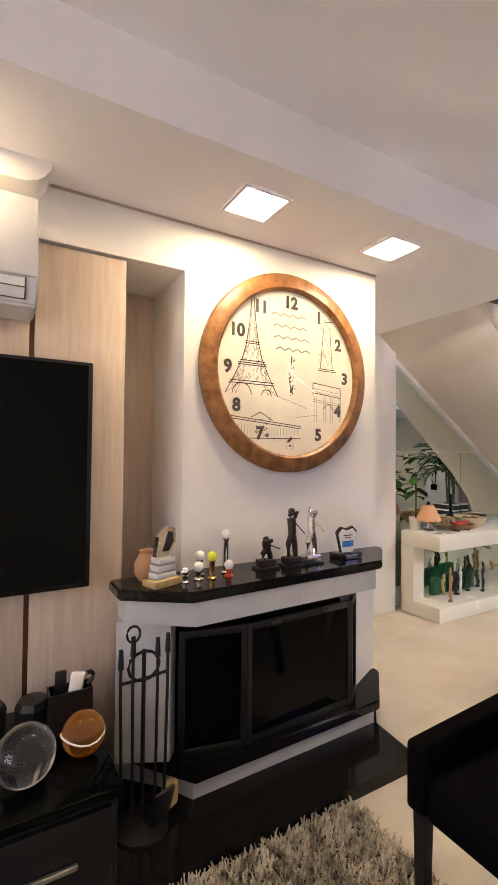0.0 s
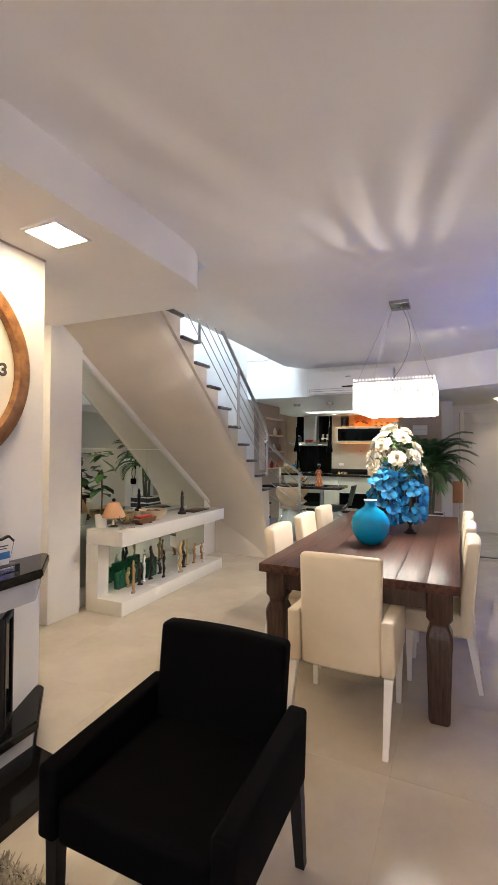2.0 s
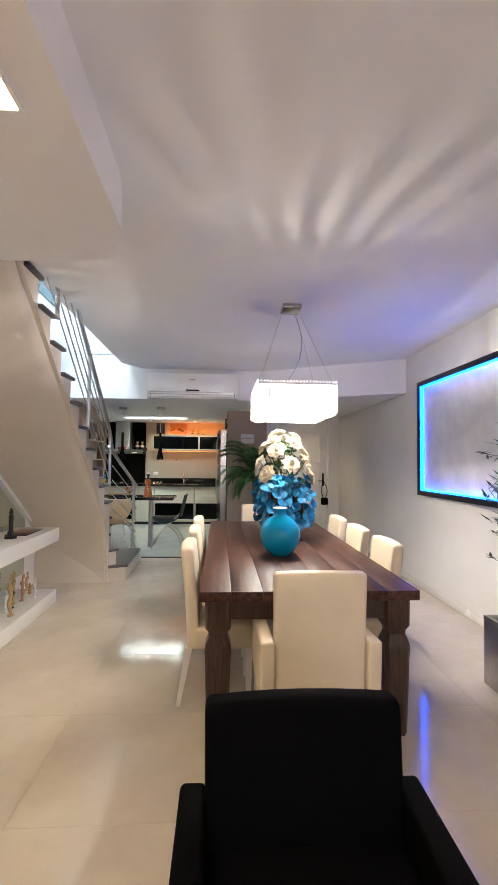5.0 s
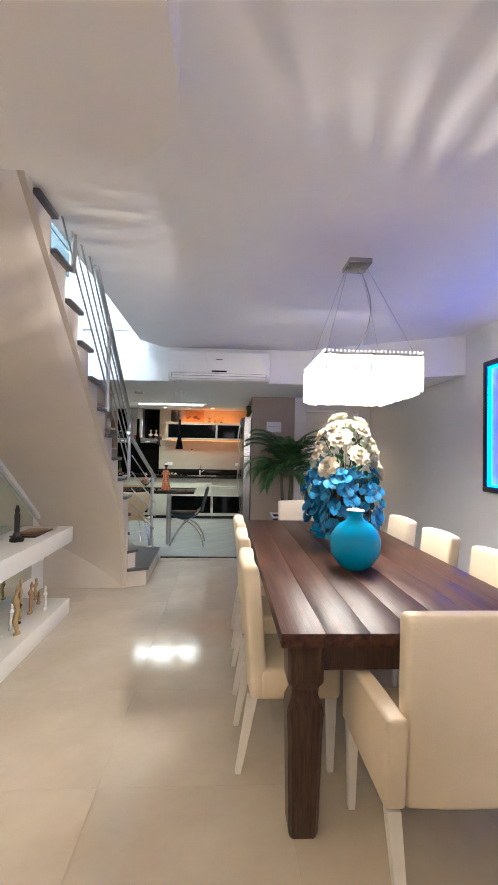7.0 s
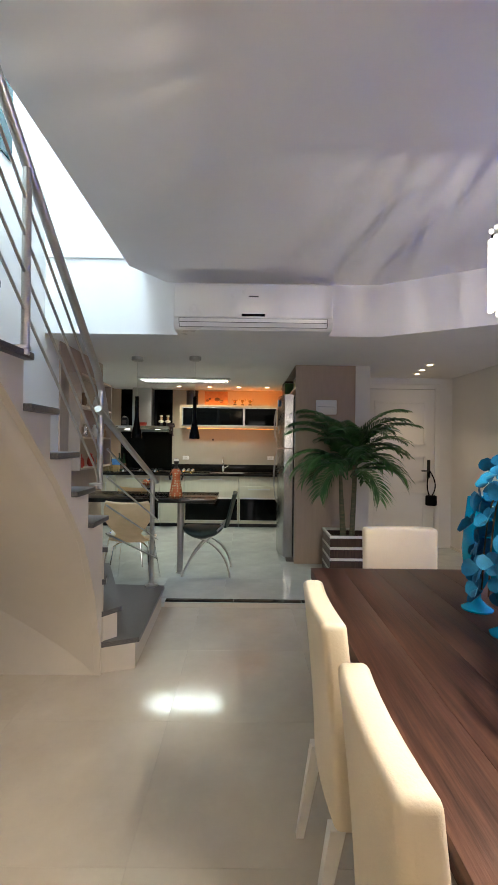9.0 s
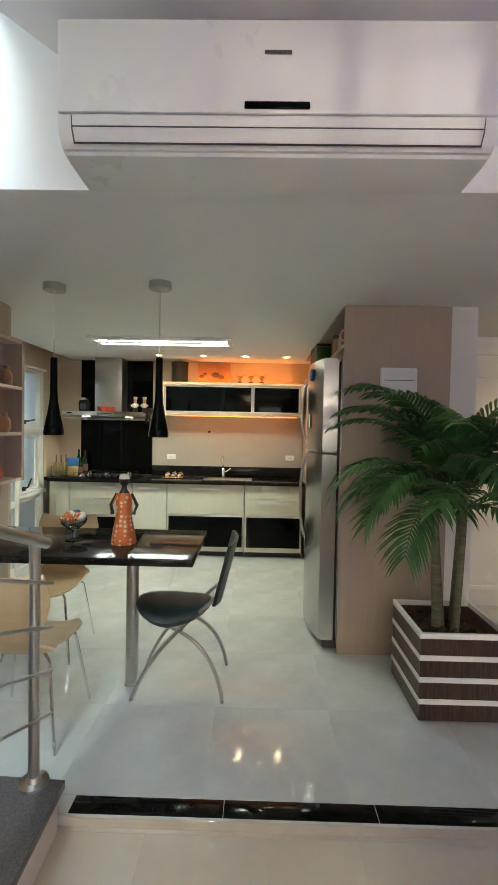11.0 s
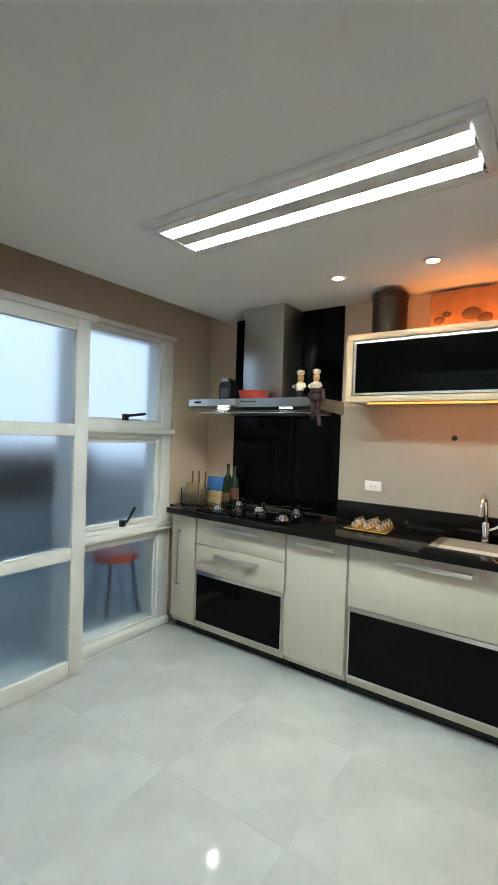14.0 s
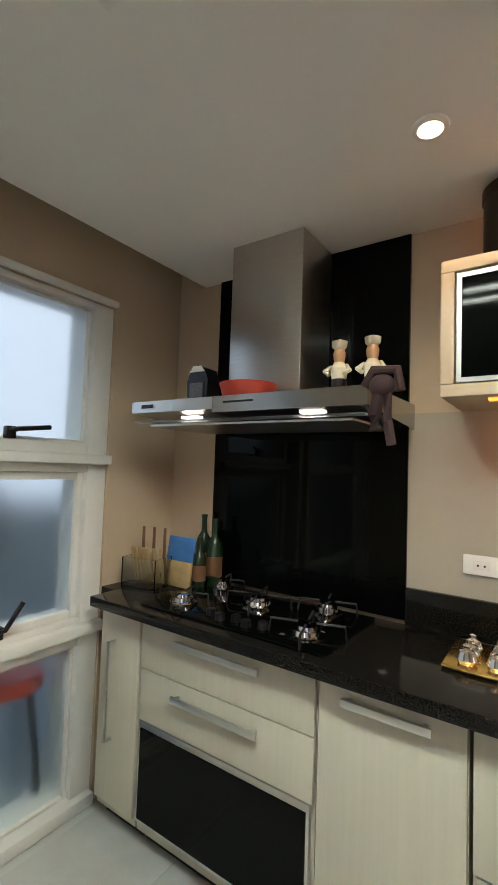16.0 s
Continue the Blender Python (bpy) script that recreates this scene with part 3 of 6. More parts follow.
for k in range(120):
    z = -0.06 + 0.3 * rs.random() ** 1.6
    w = tower_width(z)
    x = TX + rs.uniform(-w, w)
    fine.append((x, z, x + rs.uniform(-0.012, 0.012), z + rs.uniform(0.006, 0.022)))
for c, r in ((TX - 0.06, 0.055), (TX + 0.085, 0.03)):
    for k in range(10):
        a0, a1 = math.pi * k / 10, math.pi * (k + 1) / 10
        bold.append((c + r * math.cos(a0), -0.13 + r * 1.05 * math.sin(a0), c + r * math.cos(a1), -0.13 + r * 1.05 * math.sin(a1)))
for k in range(9):
    fine.append((TX + 0.15 + 0.022 * k, -0.125 - 0.006 * k, TX + 0.168 + 0.022 * k, -0.135 - 0.006 * k + rs.uniform(-0.004, 0.008)))
# triumphal arch
for x in (0.16, 0.175, 0.225, 0.24, 0.275, 0.29, 0.335):
    fine.append((x, -0.25, x, -0.11))
for z in (-0.155, -0.145, -0.11, -0.1, -0.085, -0.055):
    fine.append((0.15, z + 0.018, 0.345, z))
bold += [(0.15, -0.037, 0.345, -0.055), (0.15, -0.09, 0.345, -0.11), (0.15, -0.037, 0.15, -0.1), (0.345, -0.055, 0.345, -0.25)]
for k in range(8):
    a0, a1 = math.pi * k / 8, math.pi * (k + 1) / 8
    bold.append((0.257 + 0.03 * math.cos(a0), -0.18 + 0.03 * math.sin(a0), 0.257 + 0.03 * math.cos(a1), -0.18 + 0.03 * math.sin(a1)))
for k in range(6):
    fine.append((0.03 + 0.025 * k, -0.235 + 0.004 * k, 0.055 + 0.025 * k, -0.228 + 0.003 * k))
# long palace front with a pediment
for k in range(22):
    fine.append((-0.33 + k * 0.018, -0.345 + 0.002 * k * 0.5, -0.33 + k * 0.018, -0.275 - 0.001 * k))
bold += [(-0.36, -0.24, 0.07, -0.28), (-0.36, -0.252, 0.07, -0.292), (-0.24, -0.243, -0.185, -0.215), (-0.185, -0.215, -0.11, -0.256), (-0.3, -0.35, 0.07, -0.345)]
for k in range(26):
    x, z = rs.uniform(-0.22, -0.13), rs.uniform(-0.34, -0.25)
    bold.append((x, z, x + rs.uniform(-0.012, 0.012), z + rs.uniform(-0.015, 0.015)))
# statue group on a post
for k in range(80):
    z = 0.05 + rs.random() * 0.28
    x = 0.225 + 0.05 * z + rs.uniform(-0.035, 0.035) * (1.3 if z > 0.24 else 0.9)
    fine.append((x, z, x + rs.uniform(-0.018, 0.018), z + rs.uniform(-0.025, 0.025)))
bold += [(0.2, 0.05, 0.225, 0.3), (0.285, 0.05, 0.265, 0.28), (0.185, 0.035, 0.31, 0.035), (0.19, 0.045, 0.3, 0.045), (0.2, 0.3, 0.31, 0.325)]
# small figure at the centre
for k in range(30):
    z = -0.12 + rs.random() * 0.2
    x = 0.005 + rs.uniform(-0.02, 0.02)
    bold.append((x, z, x + rs.uniform(-0.006, 0.006), z + rs.uniform(0.0, 0.03)))
part("sketch", lines(bold, 0.0042), "ink", clock, "dark sketched outlines of monuments")
part("hatching", lines(fine, 0.0026, -0.0192), "ink_soft", clock, "fine sketched hatching")
for row in range(4):
    seg = [(-0.125 + 0.028 * k + 0.01 * row, 0.3 - 0.06 * row + 0.014 * (k % 2), -0.097 + 0.028 * k + 0.01 * row, 0.3 - 0.06 * row + 0.014 * ((k + 1) % 2)) for k in range(8)]
    part("lettering_bar", lines(seg, 0.007, -0.0188), "ink_soft", clock, "faint illegible script")
bm = lines([(0, 0, 0.16, -0.09), (0, 0, -0.02, 0.06)], 0.012, -0.024)
part("clock_hand", bm, "white_plastic", clock, "pale clock hands")
bm = B()
bmesh.ops.create_cone(bm, cap_ends=True, segments=20, radius1=0.014, radius2=0.014, depth=0.012, matrix=Matrix.Translation((0, -0.026, 0)) @ Matrix.Rotation(radians(90), 4, "X"))
part("hub", bm, "white_plastic", clock)

# tv panel, tv, rack
pan = thing("tv_panel", "pale vertical-grain wooden wall panel behind the television", "wall panel", kind="structure")
for x0, x1 in ((-0.645, -0.28), (-1.3, -0.665), (-2.0, -1.32), (-2.7, -2.02), (-3.4, -2.72)):
    part("panel", box(B(), x0, x1, 1.955, 2.2, 0.0, 2.325, 0.003), "panel_wood", pan)
part("backing", box(B(), -3.4, -0.3, 1.975, 2.195, 0.0, 2.3), "brown", pan)
tv = thing("television", "large black flat television mounted on the wooden panel", "television", -1.15, 1.9, 1.375)
part("casing", box(B(), -0.72, 0.72, -0.03, 0.04, -0.455, 0.46, 0.006), "black_plastic", tv)
part("screen", box(B(), -0.7, 0.7, -0.034, -0.029, -0.435, 0.445), "black_glass", tv)
part("bracket", box(B(), -0.2, 0.2, 0.04, 0.055, -0.2, 0.2), "black_iron", tv)
rack = thing("tv_rack", "low black glossy media cabinet with a glass top", "cabinet", -0.43, 1.345, 0)
part("body", box(B(), -2.4, 0, 0.02, 0.6, 0.04, 0.42, 0.004), "black_plastic", rack)
part("top", box(B(), -2.42, 0.01, 0.0, 0.605, 0.42, 0.45, 0.004), "black_glass", rack, "black glass top")
for i in range(4):
    d = part("drawer", box(B(), -2.38 + 0.6 * i, -1.82 + 0.6 * i, 0.0, 0.02, 0.07, 0.4, 0.003), "black_plastic", rack)
    part("handle", box(B(), -2.28 + 0.6 * i, -1.92 + 0.6 * i, -0.02, -0.004, 0.27, 0.285, 0.003), "alu", d, "slim satin metal handle")


def aircon(x, y, z, rz, w, label):
    t = thing("air_conditioner", label, "air conditioner", x, y, z, rz)
    prof = [(0.0, 0.0), (0.0, 0.29), (-0.14, 0.29), (-0.19, 0.275), (-0.2, 0.08), (-0.193, 0.035), (-0.165, 0.006), (-0.12, 0.0)]
    bm = prism(B(), prof, -w / 2, w / 2, "x")
    bmesh.ops.bevel(bm, geom=[e for e in bm.edges], offset=0.008, segments=2, affect="EDGES")
    part("casing", bm, "white_plastic", t)
    part("front_panel", box(B(), -w / 2 + 0.006, w / 2 - 0.006, -0.208, -0.196, 0.072, 0.278, 0.006), "white_plastic", t)
    part("display", box(B(), -0.085, 0.085, -0.2125, -0.2045, 0.08, 0.096, 0.003), "black_glass", t, "small dark display window")
    # solid grey fill; its colour stands for the shade inside the outlet
    part("slot", prism(B(), [(-0.185, 0.016), (-0.185, 0.069), (-0.2025, 0.069), (-0.198, 0.038), (-0.183, 0.016)], -w / 2 + 0.04, w / 2 - 0.04, "x"), "grey_stone", t, "shadowed outlet slot")
    for (y0, z0), (y1, z1) in (((-0.207, 0.066), (-0.203, 0.045)), ((-0.203, 0.0415), (-0.188, 0.018))):
        part("louvre", prism(B(), [(y0, z0), (y0 + 0.006, z0 + 0.001), (y1 + 0.006, z1 + 0.003), (y1, z1)], -w / 2 + 0.045, w / 2 - 0.045, "x"), "white_plastic", t)
    part("badge", box(B(), -0.035, 0.035, -0.2105, -0.2075, 0.2, 0.208), "grey_stone", t, "small grey emblem bar")
    return t


ac1 = aircon(6.33, 1.28, 2.34, -90, 1.16, "white split air conditioner mounted on the kitchen fascia")
ac2 = aircon(-1.13, 1.945, 1.985, 0, 0.95, "white split air conditioner above the television")
ac2.scale = (1.0, 1.2, 1.38)
ac1.scale = (1.1, 1.3, 1.27)
duct = thing("pipe_cover", "white rounded gypsum cover above the air conditioner", "cover", kind="structure")
bm = prism(B(), [(-0.61, 2.559), (-0.615, 2.53), (-0.635, 2.5), (-0.66, 2.48), (-0.7, 2.465), (-1.2, 2.46), (-1.2, 2.559)], 1.78, 1.934, "y")
part("shell", bm, "wall", duct)

# ---- seating ----


def chair(name, label, cat, fabric, legmat, w, d, top, arm=0.0, group="", legtaper=0.6, lean=0.05, splay=0.06):
    t = thing(name, label, cat, group=group)
    seat_top, seat_bot = 0.47, 0.33
    part("seat", box(B(), -w / 2, w / 2, -d / 2 + 0.05, d / 2, seat_bot, seat_top, 0.025, 3), fabric, t)
    bm = box(B(), -w / 2, w / 2, -d / 2, -d / 2 + 0.075, seat_bot, top, 0.02, 4)
    for k in range(1, 9):
        bmesh.ops.bisect_plane(bm, geom=bm.verts[:] + bm.edges[:] + bm.faces[:], plane_co=(0, 0, seat_bot + (top - seat_bot) * k / 9), plane_no=(0, 0, 1))
    for k in range(1, 6):
        bmesh.ops.bisect_plane(bm, geom=bm.verts[:] + bm.edges[:] + bm.faces[:], plane_co=(-w / 2 + w * k / 6, 0, 0), plane_no=(1, 0, 0))
    for v in bm.verts:
        q, u = max(0.0, (v.co.z - seat_bot) / (top - seat_bot)), v.co.x / (w / 2)
        v.co.y += -lean * q ** 1.5 + 0.014 * u * u
        v.co.x *= 0.97 + 0.03 * q
        v.co.z += 0.006 * (1 - u * u) * q ** 6
    part("backrest", bm, fabric, t, smooth=60)
    for sx in (-1, 1):
        for sy in (-1, 1):
            bm = B()
            cx, cy = sx * (w / 2 + (0.035 if arm else -0.03)), (d / 2 - 0.04) if sy > 0 else (-d / 2 + 0.02)
            prism(bm, [(cx - 0.022, cy - 0.022), (cx + 0.022, cy - 0.022), (cx + 0.022, cy + 0.022), (cx - 0.022, cy + 0.022)], 0.0, seat_bot + 0.01)
            for v in bm.verts:
                if v.co.z < 0.1:
                    v.co.x = cx + (v.co.x - cx) * legtaper
                    v.co.y = cy + (v.co.y - cy) * legtaper - (splay if sy < 0 else 0.0)
            part("leg", bm, legmat, t)
        if arm:
            ax = sx * (w / 2 + 0.03)
            bm = box(B(), ax - 0.035, ax + 0.035, -d / 2 + 0.0, d / 2 + 0.01, 0.34, arm, 0.016, 4)
            for v in bm.verts:
                q = (v.co.z - 0.34) / (arm - 0.34)
                v.co.z -= 0.03 * q * (v.co.y + d / 2) / d
                v.co.y -= 0.02 * q * (1 if v.co.y < 0 else 0)
            part("armrest", bm, fabric, t, smooth=60)
    return t


ac = chair("armchair", "black upholstered armchair with black square legs", "armchair", "black_fabric", "black_iron", 0.53, 0.56, 0.81, 0.585, legtaper=0.75)
ac.matrix_basis = pose(0.68, 0.642, 0, 0, 0, 90)
hc = chair("dining_armchair", "cream leather dining armchair with white legs at the table end", "chair", "leather", "white_leg", 0.44, 0.5, 0.937, 0.63, "chairs round the table", lean=0.02, splay=0.12)
hc.matrix_basis = pose(2.055, 0.398, 0, 0, 0, -90)
copy_thing(hc, pose(4.97, 0.395, 0, 0, 0, 90))
dc = chair("dining_chair", "cream leather dining chair with slim white legs", "chair", "leather", "white_leg", 0.42, 0.42, 0.93, 0, "chairs round the table")
dc.matrix_basis = pose(2.66, 0.86, 0, 0, 0, 180)
for x in (3.32, 3.95):
    copy_thing(dc, pose(x, 0.86, 0, 0, 0, 180))
for x in (2.75, 3.4, 4.05):
    copy_thing(dc, pose(x, -0.06, 0, 0, 0, 0))

# dining table
tb = thing("dining_table", "long dark rustic wooden dining table with thick shaped legs", "table")
TX0, TX1, TY0, TY1 = 2.07, 4.86, -0.19, 0.975
for i in range(7):
    w = (TY1 - TY0) / 7
    part("plank", box(B(), TX0, TX1, TY0 + i * w + 0.0003, TY0 + (i + 1) * w - 0.0003, 0.728, 0.78, 0.0012), "dark_wood", tb)
part("apron", box(B(), TX0 + 0.1, TX1 - 0.1, TY0 + 0.1, TY0 + 0.13, 0.62, 0.727), "dark_wood_leg", tb)
part("apron", box(B(), TX0 + 0.1, TX1 - 0.1, TY1 - 0.13, TY1 - 0.1, 0.62, 0.727), "dark_wood_leg", tb)
part("apron", box(B(), TX0 + 0.06, TX0 + 0.09, TY0 + 0.16, TY1 - 0.16, 0.62, 0.727), "dark_wood_leg", tb)
part("apron", box(B(), TX1 - 0.09, TX1 - 0.06, TY0 + 0.16, TY1 - 0.16, 0.62, 0.727), "dark_wood_leg", tb)


def table_leg(x, y):
    bm = B()
    prof = [(0.05, 0.0), (0.056, 0.02), (0.066, 0.4), (0.07, 0.46), (0.066, 0.49), (0.05, 0.53), (0.052, 0.555), (0.068, 0.58), (0.07, 0.727)]
    rows = []
    for r, z in prof:
        c = r * 0.22
        pts = [(-r + c, -r), (r - c, -r), (r, -r + c), (r, r - c), (r - c, r), (-r + c, r), (-r, r - c), (-r, -r + c)]
        rows.append([bm.verts.new((x + p, y + q, z)) for p, q in pts])
    for a, b in zip(rows, rows[1:]):
        for i in range(8):
            j = (i + 1) % 8
            bm.faces.new((a[i], a[j], b[j], b[i]))
    bm.faces.new(list(reversed(rows[0]))), bm.faces.new(rows[-1])
    part("leg", bm, "dark_wood_leg", tb)


for x in (TX0 + 0.1, TX1 - 0.1):
    for y in (TY0 + 0.105, TY1 - 0.1):
        table_leg(x, y)

# chandelier
ch = thing("chandelier", "rectangular crystal chandelier hung on thin wires", "chandelier", 3.48, 0.29, 0)
part("canopy", box(B(), -0.03, 0.17, -0.09, 0.07, LIV - 0.035, LIV, 0.004), "steel_h", ch, "small steel ceiling plate")
part("cable", tube(B(), bez((0.07, -0.02, LIV - 0.03), (0.07, -0.12, 2.6), (0.0, -0.16, 2.35), (0, 0.06, 2.1), 14), 0.004, 6), "steel", ch)
for sx in (-1, 1):
    for sy in (-1, 1):
        part("wire", tube(B(), [(0.07 + sx * 0.04, sy * 0.06, LIV - 0.03), (sx * 0.3, sy * 0.29, 2.06)], 0.0015, 5), "steel", ch)
HX, HY = 0.345, 0.305
bm = B()
for y0, y1, x0, x1 in ((-HY, -HY + 0.012, -HX, HX), (HY - 0.012, HY, -HX, HX), (-HY, HY, -HX, -HX + 0.012), (-HY, HY, HX - 0.012, HX), (-0.006, 0.006, -HX, HX), (-HY, HY, -0.006, 0.006)):
    box(bm, x0, x1, y0, y1, 2.055, 2.067)
part("frame", bm, "chrome", ch)
first = None
rc = random.Random(3)
cols = []
for k in range(25):
    u = -1 + 2 * k / 24
    cols += [(u * HX, -HY, 0), (u * HX, HY, 0), (-HX, u * HY, 90), (HX, u * HY, 90)]
for x, y, rz in cols:
    rz += rc.uniform(-25, 25)
    if first is None:
        first = part("crystal", box(B(), -0.0075, 0.0075, -0.0075, 0.0075, -0.222, 0, 0.003, 1), "crystal", ch)
        first.matrix_basis = pose(x, y, 2.055, 0, 0, rz)
    else:
        more("crystal", first, ch, x, y, 2.055, 0, 0, rz, rc.choice((1.0, 0.95, 1.05)))
# added inner ring: blocks level rays from the bulbs and glows in their place
inner = None
for x, y, rz in cols[::1]:
    x, y = x * 0.9, y * 0.9
    if inner is None:
        inner = part("inner_crystal", box(B(), -0.0132, 0.0132, -0.004, 0.004, -0.13, 0, 0.003, 1), "glow_core", ch, "lit inner crystal plate")
        inner.matrix_basis = pose(x, y, 1.945, 0, 0, rz)
    else:
        more("inner_crystal", inner, ch, x, y, 1.945, 0, 0, rz + rc.uniform(-12, 12), rc.choice((1.0, 0.96, 1.03)))
bead = None
for x, y, rz in cols:
    if bead is None:
        bead = part("bead", ball(B(), 0, 0, 0, 0.0075, u=8, v=6), "crystal", ch)
        bead.location = (x, y, 2.078)
    else:
        more("bead", bead, ch, x, y, 2.078)
for x, y in ((-0.21, -0.13), (-0.18, 0.13), (0.02, 0.0), (0.21, -0.13), (0.2, 0.14)):
    part("lamp_holder", cyl(B(), x, y, 1.955, 2.054, 0.01), "chrome", ch)
# plate added to keep the bulbs from lighting the ceiling straight above
part("top_plate", box(B(), -HX + 0.013, HX - 0.013, -HY + 0.013, HY - 0.013, 2.056, 2.06), "chrome", ch, "polished top plate")

# console under stairs
co = thing("console_table", "white lacquered open console under the stairs with a mirrored back", "console", 2.62, 2.54, 0)
part("top", box(B(), 0, 1.94, 0, 0.425, 0.62, 0.755, 0.004), "white", co)
part("base", box(B(), 0, 1.9, 0, 0.425, 0.0, 0.13, 0.004), "white", co)
part("end_panel", box(B(), 0, 0.14, 0.28, 0.425, 0.131, 0.619), "white", co)
part("back_mirror", box(B(), 0.142, 1.9, 0.415, 0.424, 0.131, 0.619), "mirror", co, "mirror back")
mir = thing("wall_mirror", "large triangular mirror following the slope of the stairs", "mirror", kind="structure")
part("sheet", prism(B(), [(2.6, 0.2), (2.6, 1.498), (3.6, 1.498), (3.6, 0.2)], 3.03, 3.05, "y"), "mirror", mir)
part("sheet", prism(B(), [(3.604, 0.2), (3.604, 1.498), (3.86, 1.498), (4.9, 0.81), (4.9, 0.2)], 3.03, 3.05, "y"), "mirror", mir)
part("sheet", prism(B(), [(2.6, 1.503), (2.6, 2.33), (3.85, 1.503)], 3.03, 3.05, "y"), "mirror", mir)
part("seam", box(B(), 2.6, 3.85, 3.027, 3.0295, 1.498, 1.503), "white", mir)
part("trim", prism(B(), [(2.57, 2.35), (2.57, 2.41), (5.0, 0.8), (5.0, 0.75)], 3.0, 3.029, "y"), "wall", mir, "pale sloping plaster band")

# square ceiling lights; first and last are unseen, added to light recess and passage
for lx, ly in ((-1.02, 1.62), (0.19, 1.62), (1.02, 1.62), (1.66, 2.85)):
    t = thing("ceiling_light", "square recessed warm ceiling light", "ceiling light", lx, ly, GYP, group="gypsum lights")
    bm = B()
    for q in ((-0.115, 0.115, -0.115, -0.1), (-0.115, 0.115, 0.1, 0.115), (-0.115, -0.1, -0.1, 0.1), (0.1, 0.115, -0.1, 0.1)):
        box(bm, q[0], q[1], q[2], q[3], -0.012, 0.0)
    part("frame", bm, "white_plastic", t)
    part("diffuser", box(B(), -0.1, 0.1, -0.1, 0.1, -0.008, -0.001), "glow_warm", t, "lit diffuser")

# picture with blue light
pic = thing("wall_picture", "large black-framed pale canvas with glowing blue edge lighting", "picture", 3.93, -1.488, 1.745)
bm = B()
for q in ((-0.93, 0.93, -0.655, -0.6), (-0.93, 0.93, 0.6, 0.655), (-0.93, -0.875, -0.6, 0.6), (0.875, 0.93, -0.6, 0.6)):
    box(bm, q[0], q[1], 0.0, 0.07, q[2], q[3], 0.004)
part("frame", bm, "black_plastic", pic)
part("canvas", box(B(), -0.874, 0.874, 0.004, 0.02, -0.599, 0.599), "art", pic, "pale abstract canvas")
for q in ((-0.872, 0.872, -0.598, -0.588), (-0.872, 0.872, 0.588, 0.598), (-0.872, -0.862, -0.587, 0.587), (0.862, 0.872, -0.587, 0.587)):
    part("led_strip", box(B(), q[0], q[1], 0.021, 0.055, q[2], q[3]), "glow_blue", pic, "blue light strip")

# rug
rug = thing("shag_rug", "shaggy brown and grey rug on the tiled floor", "rug", 0, 0, 0)
RX0, RX1, RY0, RY1 = -1.9, 0.55, -0.9, 1.39
part("backing", box(B(), RX0, RX1, RY0, RY1, 0.0, 0.012, 0.003), "rug_dark", rug)
rr = random.Random(9)
verts, faces = [], []
for k in range(26000):
    if k % 13 < 9:
        x, y = rr.uniform(-0.5, RX1), rr.uniform(0.55, RY1)
    else:
        x, y = rr.uniform(RX0, RX1), rr.uniform(RY0, RY1)
    a, h, ln = rr.uniform(0, 6.283), rr.uniform(0.02, 0.045), rr.uniform(0.005, 0.035)
    w = 0.0035
    dx, dy = math.cos(a), math.sin(a)
    i = len(verts)
    verts += [(x - dy * w, y + dx * w, 0.01), (x + dy * w, y - dx * w, 0.01), (x + dx * ln + dy * w * 0.6, y + dy * ln - dx * w * 0.6, h), (x + dx * ln - dy * w * 0.6, y + dy * ln + dx * w * 0.6, h)]
    faces.append((i, i + 1, i + 2, i + 3))
me = bpy.data.meshes.new("pile")
me.from_pydata(verts, [], faces)
me.materials.append(M["rug_fibre"])
pile = tagged(new("pile", me), "shaggy mixed brown pile", kind="stuff")
pile.parent = rug

# ---- kitchen ----
struct("splash_panel", box(B(), 10.385, 10.399, 0.76, 2.62, 0.94, 1.68), "splash", "pale glossy splash panel behind the sink", "panel")
struct("cooker_panel", box(B(), 10.384, 10.399, 2.623, 3.52, 0.94, LOW - 0.002), "black_glass", "black glass panel behind the cooker hood", "panel")
ct = thing("worktop", "long black granite kitchen worktop with a low upstand", "worktop")
bm = box(B(), 9.87, 10.38, 0.76, 1.35, 0.89, 0.93, 0.004)
box(bm, 9.87, 10.38, 1.95, 3.715, 0.89, 0.93, 0.004), box(bm, 9.99, 10.38, 3.7155, 3.799, 0.89, 0.9297), box(bm, 9.87, 9.97, 1.351, 1.949, 0.89, 0.93), box(bm, 10.28, 10.38, 1.351, 1.949, 0.89, 0.93)
part("slab", bm, "black_stone", ct)
part("upstand", box(B(), 10.36, 10.384, 0.76, 2.618, 0.931, 1.06, 0.003), "black_stone", ct)
sink = thing("kitchen_sink", "stainless steel sink bowl set in the worktop", "sink", 10.125, 1.65, 0.93)
bm = B()
for q in ((-0.155, 0.155, -0.297, -0.285, -0.16, 0.004), (-0.155, 0.155, 0.285, 0.297, -0.16, 0.004), (-0.155, -0.143, -0.285, 0.285, -0.16, 0.004), (0.143, 0.155, -0.285, 0.285, -0.16, 0.004), (-0.143, 0.143, -0.285, 0.285, -0.16, -0.15)):
    box(bm, *q)
part("bowl", bm, "steel_h", sink)
part("drain", cyl(B(), 0, 0, -0.149, -0.145, 0.04), "chrome", sink)
tap = thing("kitchen_tap", "chrome single-lever swan neck tap", "tap", 10.31, 1.72, 0.93)
part("body", lathe(B(), [(0.026, 0), (0.026, 0.008), (0.021, 0.012), (0.021, 0.1), (0.017, 0.108)]), "chrome", tap)
